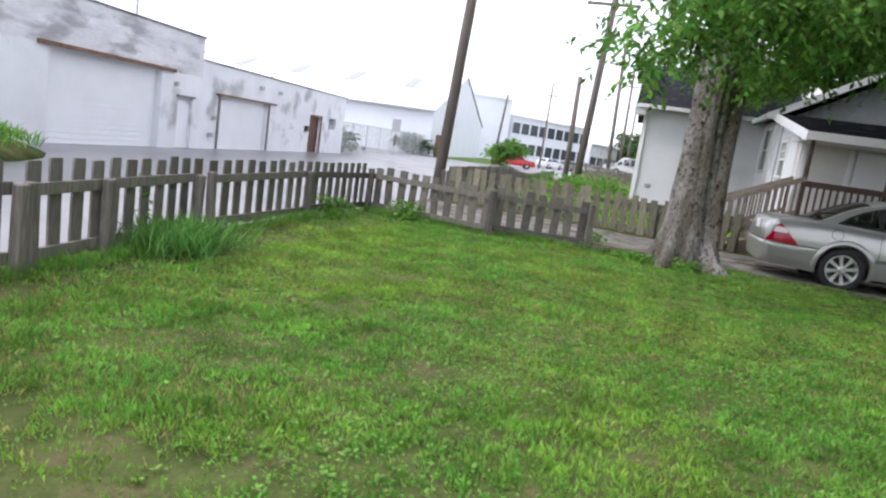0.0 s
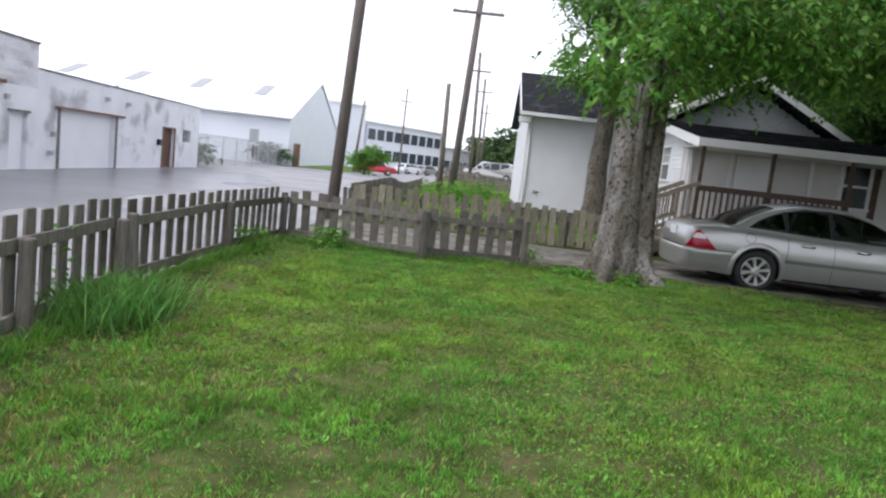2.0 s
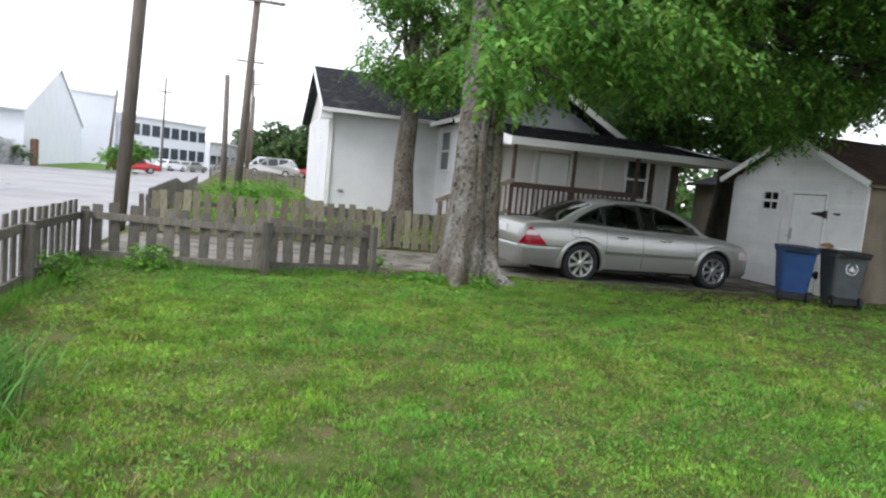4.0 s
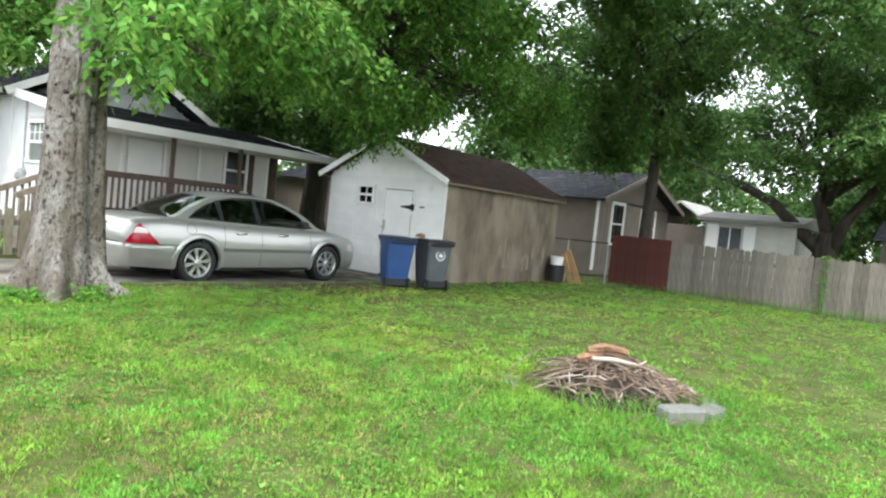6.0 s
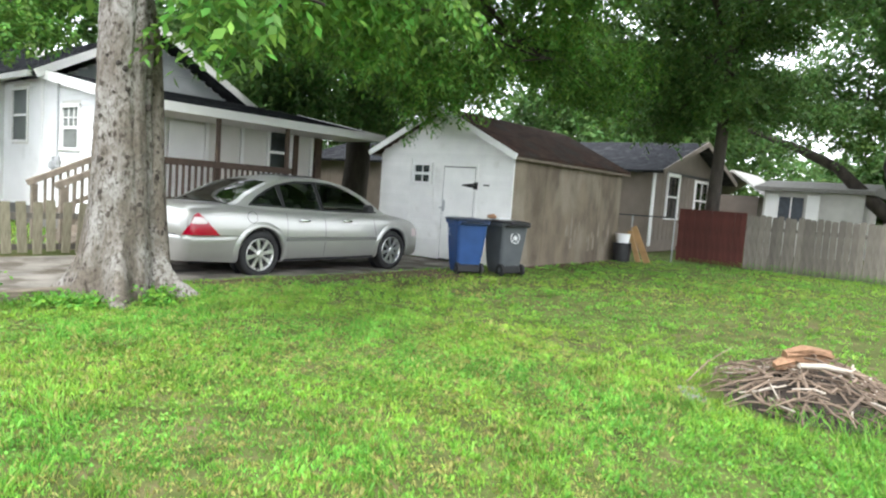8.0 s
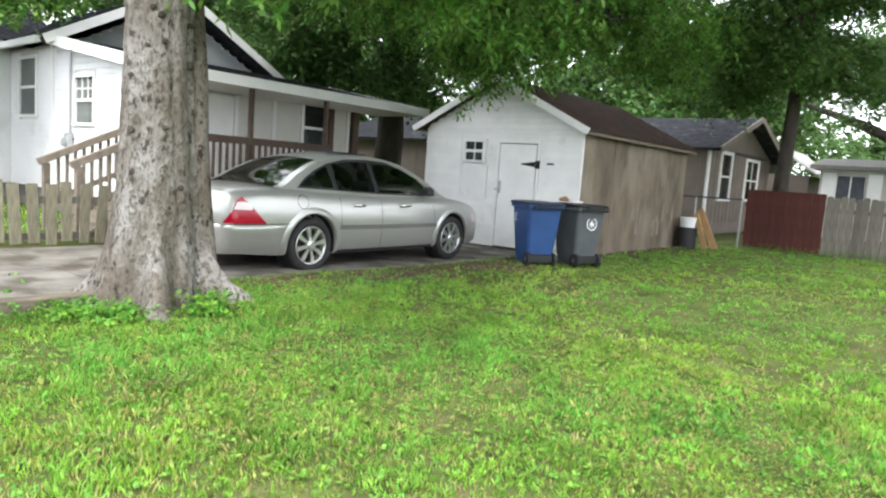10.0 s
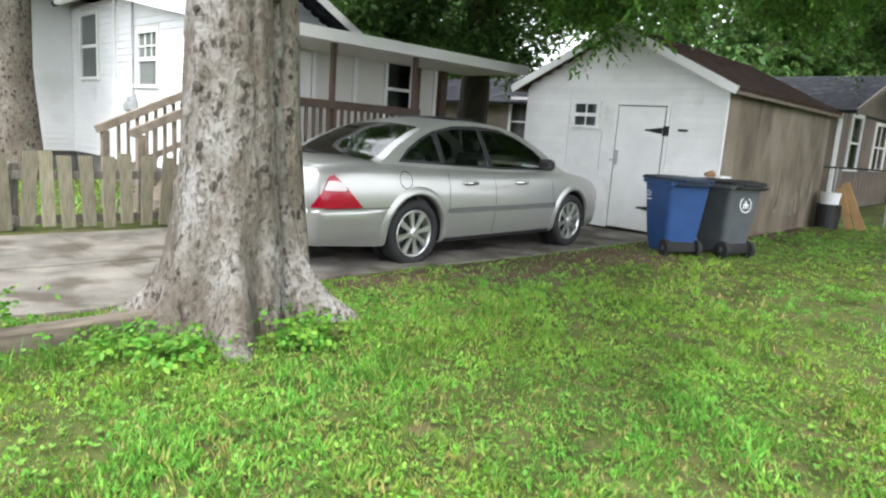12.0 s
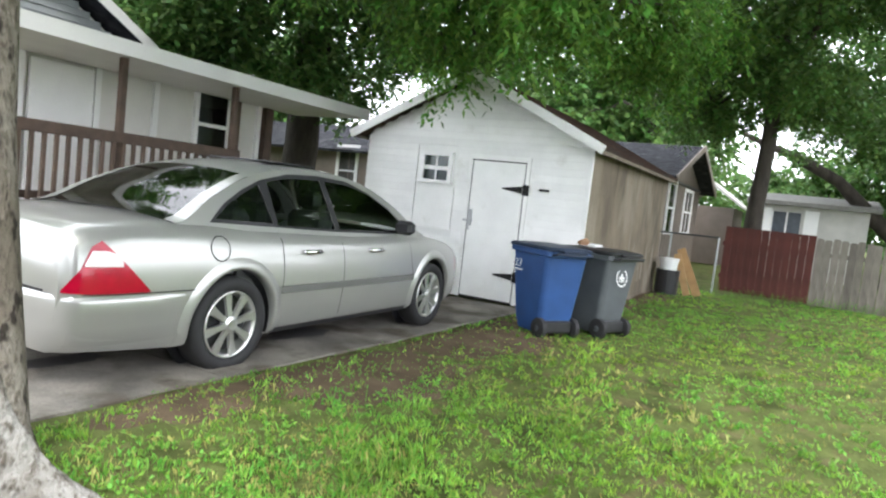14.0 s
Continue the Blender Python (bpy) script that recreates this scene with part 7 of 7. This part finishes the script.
def blades(rng, x, y, h, w, lean, b=None):
    n = len(x)
    z = heights(x, y)
    a = rng.uniform(0, 2 * np.pi, n)
    b = rng.uniform(0, 2 * np.pi, n) if b is None else b
    base = np.stack([x, y, z - 0.004], 1)
    s = np.stack([np.cos(a), np.sin(a), np.zeros(n)], 1) * (w / 2)[:, None]
    tip = base + np.stack([np.cos(b) * lean * h, np.sin(b) * lean * h, h], 1)
    mid = base + (tip - base) * 0.55 + np.stack([np.zeros(n), np.zeros(n), h * 0.12], 1)
    v = np.stack([base - s, mid - s * 0.6, tip, mid + s * 0.9], 1).reshape(-1, 3)
    return v, np.arange(len(v)).reshape(-1, 4)


def lawn_points(rng, n, near):
    """Points over the lawn, denser where the walk passes."""
    if near == 2:
        x, y = rng.uniform(-3.6, 3.0, n), rng.uniform(2.2, 10.6, n)
    elif near:
        x, y = rng.uniform(-4.4, 4.5, n), rng.uniform(-1.0, 11.7, n)
    else:
        x, y = rng.uniform(-4.4, 15.4, n), rng.uniform(-3.5, 11.75, n)
    k = on_lawn(x, y)
    return x[k], y[k]


rng = np.random.default_rng(77)
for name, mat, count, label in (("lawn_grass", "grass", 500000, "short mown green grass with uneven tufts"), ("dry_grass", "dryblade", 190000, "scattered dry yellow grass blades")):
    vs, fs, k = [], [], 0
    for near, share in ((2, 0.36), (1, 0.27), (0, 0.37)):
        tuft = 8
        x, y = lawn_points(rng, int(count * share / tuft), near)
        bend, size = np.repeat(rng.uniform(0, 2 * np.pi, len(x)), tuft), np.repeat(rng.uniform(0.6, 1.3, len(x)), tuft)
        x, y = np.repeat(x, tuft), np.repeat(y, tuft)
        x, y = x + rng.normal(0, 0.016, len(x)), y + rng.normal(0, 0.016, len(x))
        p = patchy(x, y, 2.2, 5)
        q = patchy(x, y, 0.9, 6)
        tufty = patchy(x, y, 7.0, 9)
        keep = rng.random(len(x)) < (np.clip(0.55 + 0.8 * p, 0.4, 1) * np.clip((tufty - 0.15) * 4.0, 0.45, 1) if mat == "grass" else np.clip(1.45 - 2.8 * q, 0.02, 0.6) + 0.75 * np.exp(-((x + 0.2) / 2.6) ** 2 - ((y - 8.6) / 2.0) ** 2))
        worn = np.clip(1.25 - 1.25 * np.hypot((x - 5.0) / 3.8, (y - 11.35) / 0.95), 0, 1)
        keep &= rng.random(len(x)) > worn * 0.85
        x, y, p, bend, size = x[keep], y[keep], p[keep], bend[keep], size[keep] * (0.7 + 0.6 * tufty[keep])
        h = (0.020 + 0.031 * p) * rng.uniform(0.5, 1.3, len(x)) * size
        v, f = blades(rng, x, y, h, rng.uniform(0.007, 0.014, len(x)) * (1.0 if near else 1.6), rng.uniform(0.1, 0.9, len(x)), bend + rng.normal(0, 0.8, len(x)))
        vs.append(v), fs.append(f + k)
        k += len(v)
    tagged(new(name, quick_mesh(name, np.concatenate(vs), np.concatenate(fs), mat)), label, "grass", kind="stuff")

# clover and broad-leaved weeds, low leaves lying flat in patches
n = 235000
x, y = lawn_points(rng, n, False)
p = patchy(x, y, 1.5, 15)
foot = np.exp(-((x - 0.8) ** 2 + (y - 10.3) ** 2) / 0.9)
keep = rng.random(len(x)) < np.clip((p - 0.44) * 3.2, 0.05, 0.9) * np.clip(np.hypot((x - 5.0) / 3.8, (y - 11.35) / 0.95), 0.1, 1) + foot * 0.35
x, y = x[keep], y[keep]
z = heights(x, y) + rng.uniform(0.012, 0.05, len(x))
a = rng.uniform(0, 2 * np.pi, len(x))
r = rng.uniform(0.005, 0.012, len(x))
c = np.stack([x, y, z], 1)
u = np.stack([np.cos(a), np.sin(a), rng.normal(0, 0.35, len(x))], 1) * r[:, None]
w = np.stack([-np.sin(a), np.cos(a), rng.normal(0, 0.35, len(x))], 1) * (r * 0.85)[:, None]
v = np.stack([c - u, c - u * 0.2 - w, c + u * 0.7 - w * 0.7, c + u, c + u * 0.7 + w * 0.7, c - u * 0.2 + w], 1).reshape(-1, 3)
tagged(new("clover", quick_mesh("clover", v, np.arange(len(v)).reshape(-1, 6), "clover")), "low clover and broad-leaved weeds in the lawn", "weeds", kind="stuff")

# rosettes of broad leaves, thick round the tree
n = 26000
x, y = rng.uniform(-3.8, 5.5, n), rng.uniform(1.5, 11.6, n)
k = on_lawn(x, y)
x, y = x[k], y[k]
p = patchy(x, y, 1.9, 25)
near_tree = np.exp(-((x - 0.2) ** 2 + (y - 9.6) ** 2) / 5.0)
k = rng.random(len(x)) < np.clip((p - 0.5) * 1.8, 0.02, 0.7) * 0.3 + near_tree * 0.28
x, y = x[k], y[k]
vs = []
for j in range(6):
    a = rng.uniform(0, 0.9, len(x)) + j * 1.047
    up = rng.uniform(0.2, 1.0, len(x))
    L = rng.uniform(0.012, 0.03, len(x))
    d = np.stack([np.cos(a), np.sin(a), up], 1) * L[:, None]
    s = np.stack([-np.sin(a), np.cos(a), np.zeros(len(x))], 1) * (L * 0.36)[:, None]
    c = np.stack([x, y, heights(x, y) + 0.012], 1)
    vs.append(np.stack([c, c + d * 0.55 - s, c + d * np.array([1, 1, 0.75]), c + d * 0.55 + s], 1))
v = np.concatenate(vs).reshape(-1, 3)
tagged(new("lawn_weeds", quick_mesh("lawn_weeds", v, np.arange(len(v)).reshape(-1, 4), "weedpale")), "pale broad-leaved weeds scattered through the lawn", "weeds", kind="stuff")

# grass of the neighbouring lawn and verges
gx, gy = rng.uniform(-4.4, 12, 42000), rng.uniform(15.3, 42, 42000)
k = ~((gx > -0.5) & (gy > 22.2) & (gy < 30)) & ~((gx > 3.2) & (gy < 30) & (gx < 8.5))
gx, gy = gx[k], gy[k]
v, f = blades(rng, gx, gy, rng.uniform(0.05, 0.2, len(gx)), rng.uniform(0.02, 0.04, len(gx)), rng.uniform(0.2, 1.0, len(gx)))
tagged(new("neighbour_grass", quick_mesh("neighbour_grass", v, f, "grass")), "longer unmown grass on the neighbouring lawn", "grass", kind="stuff")
gx, gy = -15.6 + rng.normal(0, 1.5, 12000), 8.2 + rng.normal(0, 2.9, 12000)
k = ((gx + 15.6) / 3) ** 2 + ((gy - 8.2) / 6.2) ** 2 < 0.9
gx, gy = gx[k], gy[k]
v, f = blades(rng, gx, gy, rng.uniform(0.15, 0.45, len(gx)), rng.uniform(0.03, 0.06, len(gx)), rng.uniform(0.2, 0.9, len(gx)))
v[:, 2] += 1.0 * np.repeat(np.clip(1 - ((gx + 15.6) / 3) ** 2 - ((gy - 8.2) / 6.2) ** 2, 0, 1), 4)
tagged(new("mound_grass", quick_mesh("mound_grass", v, f, "grass")), "long grass on the mound by the street", "grass", kind="stuff")


def grass_clump(label, at, r, h, n, seed, mat="weed", broad=1.0):
    g = np.random.default_rng(seed)
    x, y = at[0] + g.normal(0, r[0] * 0.5, n), at[1] + g.normal(0, r[1] * 0.5, n)
    k = x > -4.43
    x, y = x[k], y[k]
    v, f = blades(g, x, y, h * g.uniform(0.4, 1.1, len(x)), broad * g.uniform(0.006, 0.012, len(x)), g.uniform(0.2, 1.1, len(x)))
    tagged(new("grass_clump", quick_mesh("grass_clump", v, f, mat)), label, "grass", kind="stuff")


grass_clump("tall tuft of uncut grass against the fence", (-3.98, 5.35), (0.38, 0.55), 0.34, 1600, 1, "tuft", broad=1.8)
grass_clump("unmown fringe along the picket fence foot", (-4.38, 8.2), (0.12, 2.6), 0.17, 2000, 2)
grass_clump("unmown fringe along the picket fence foot", (-4.05, 3.6), (0.14, 2.4), 0.15, 1800, 5)
grass_clump("unmown fringe along the picket fence foot", (-2.5, 10.72), (3.0, 0.16), 0.14, 2600, 3)
grass_clump("unmown fringe along the plank fence foot", (15.45, 2), (0.12, 10), 0.22, 2600, 4)
grass_clump("grass growing round the fire pit blocks", (2.6, 4.2), (0.8, 0.9), 0.14, 1500, 6)
grass_clump("grass growing round the fire pit blocks", (3.5, 3.7), (0.5, 0.3), 0.14, 350, 7)


def weed_plant(label, at, r, h, n, seed):
    g = np.random.default_rng(seed)
    w = thing("weed_plant", (*at, float(heights(np.array([at[0]]), np.array([at[1]]))[0])), 0, label, "weed")
    rnd = random.Random(seed)
    st = Mesh()
    for _ in range(6):
        st.tube([(0, 0, -0.02), (rnd.uniform(-r, r) * 0.4, rnd.uniform(-r, r) * 0.4, h * 0.5), (rnd.uniform(-r, r) * 0.8, rnd.uniform(-r, r) * 0.8, h * 0.85)], [0.006, 0.005, 0.003], 5)
    part("stem", st, "weed", w)
    n = int(n * 1.7)
    c = np.stack([g.normal(0, r * 0.6, n), g.normal(0, r * 0.6, n), g.uniform(0.1, 1, n) * h], 1)
    v, f = leaf_sprays(g, c, 0.08, 4, 0.045, 0.017, 0.1)
    part("leaves", quick_mesh("leaves", v, f, "weed"), None, w)


weed_plant("broad-leaved weed growing at the fence", (-4.3, 9.3), 0.22, 0.36, 90, 11)
weed_plant("broad-leaved weed growing at the fence", (-3.55, 10.6), 0.28, 0.32, 110, 12)
weed_plant("vine leaves climbing the picket fence", (-4.42, 5.35), 0.06, 0.72, 13, 13)
weed_plant("green weeds sprouting at the tree's roots", (0.25, 10.5), 0.2, 0.15, 60, 14)
weed_plant("green weeds sprouting at the tree's roots", (0.95, 10.35), 0.16, 0.2, 70, 15)
weed_plant("green weeds sprouting at the tree's roots", (0.05, 10.85), 0.26, 0.13, 70, 16)
weed_plant("weeds at the foot of the fence post", (-0.45, 11.25), 0.16, 0.3, 50, 17)
weed_plant("vine hanging over the plank fence", (15.52, 4.6), 0.16, 1.45, 50, 18)
for k, (sx, sy) in enumerate(((0.3, 10.62),)):
    st = Mesh().rings([[(0.09 * q * math.cos(a) * (1 + 0.3 * math.sin(2 * a + k)), 0.07 * q * math.sin(a), z) for a in np.linspace(0, 2 * math.pi, 11)[:-1]] for q, z in ((0.9, -0.03), (0.8, 0.01), (0.45, 0.035))])
    o = single("stone", st, "block", "small grey stone lying by the tree roots", "stone", "stones by the tree")
    o.matrix_basis = pose(sx, sy, 0, 5, 3, 40 * k)

# chain-link run and wire between the shed and the red panel
wf = thing("wire_fence", label="thin wire fence on a rail behind the shed", category="fence")
part("top_rail", Mesh().tube([(13.9, 11.9, 1.15), (15.6, 10.2, 1.15)], [0.02, 0.02], 6), "trimdark", wf)
for k in range(3):
    part("post", Mesh().tube([(13.9 + 0.85 * k, 11.9 - 0.85 * k, -0.1), (13.9 + 0.85 * k, 11.9 - 0.85 * k, 1.16)], [0.022, 0.022], 6), "steel", wf)
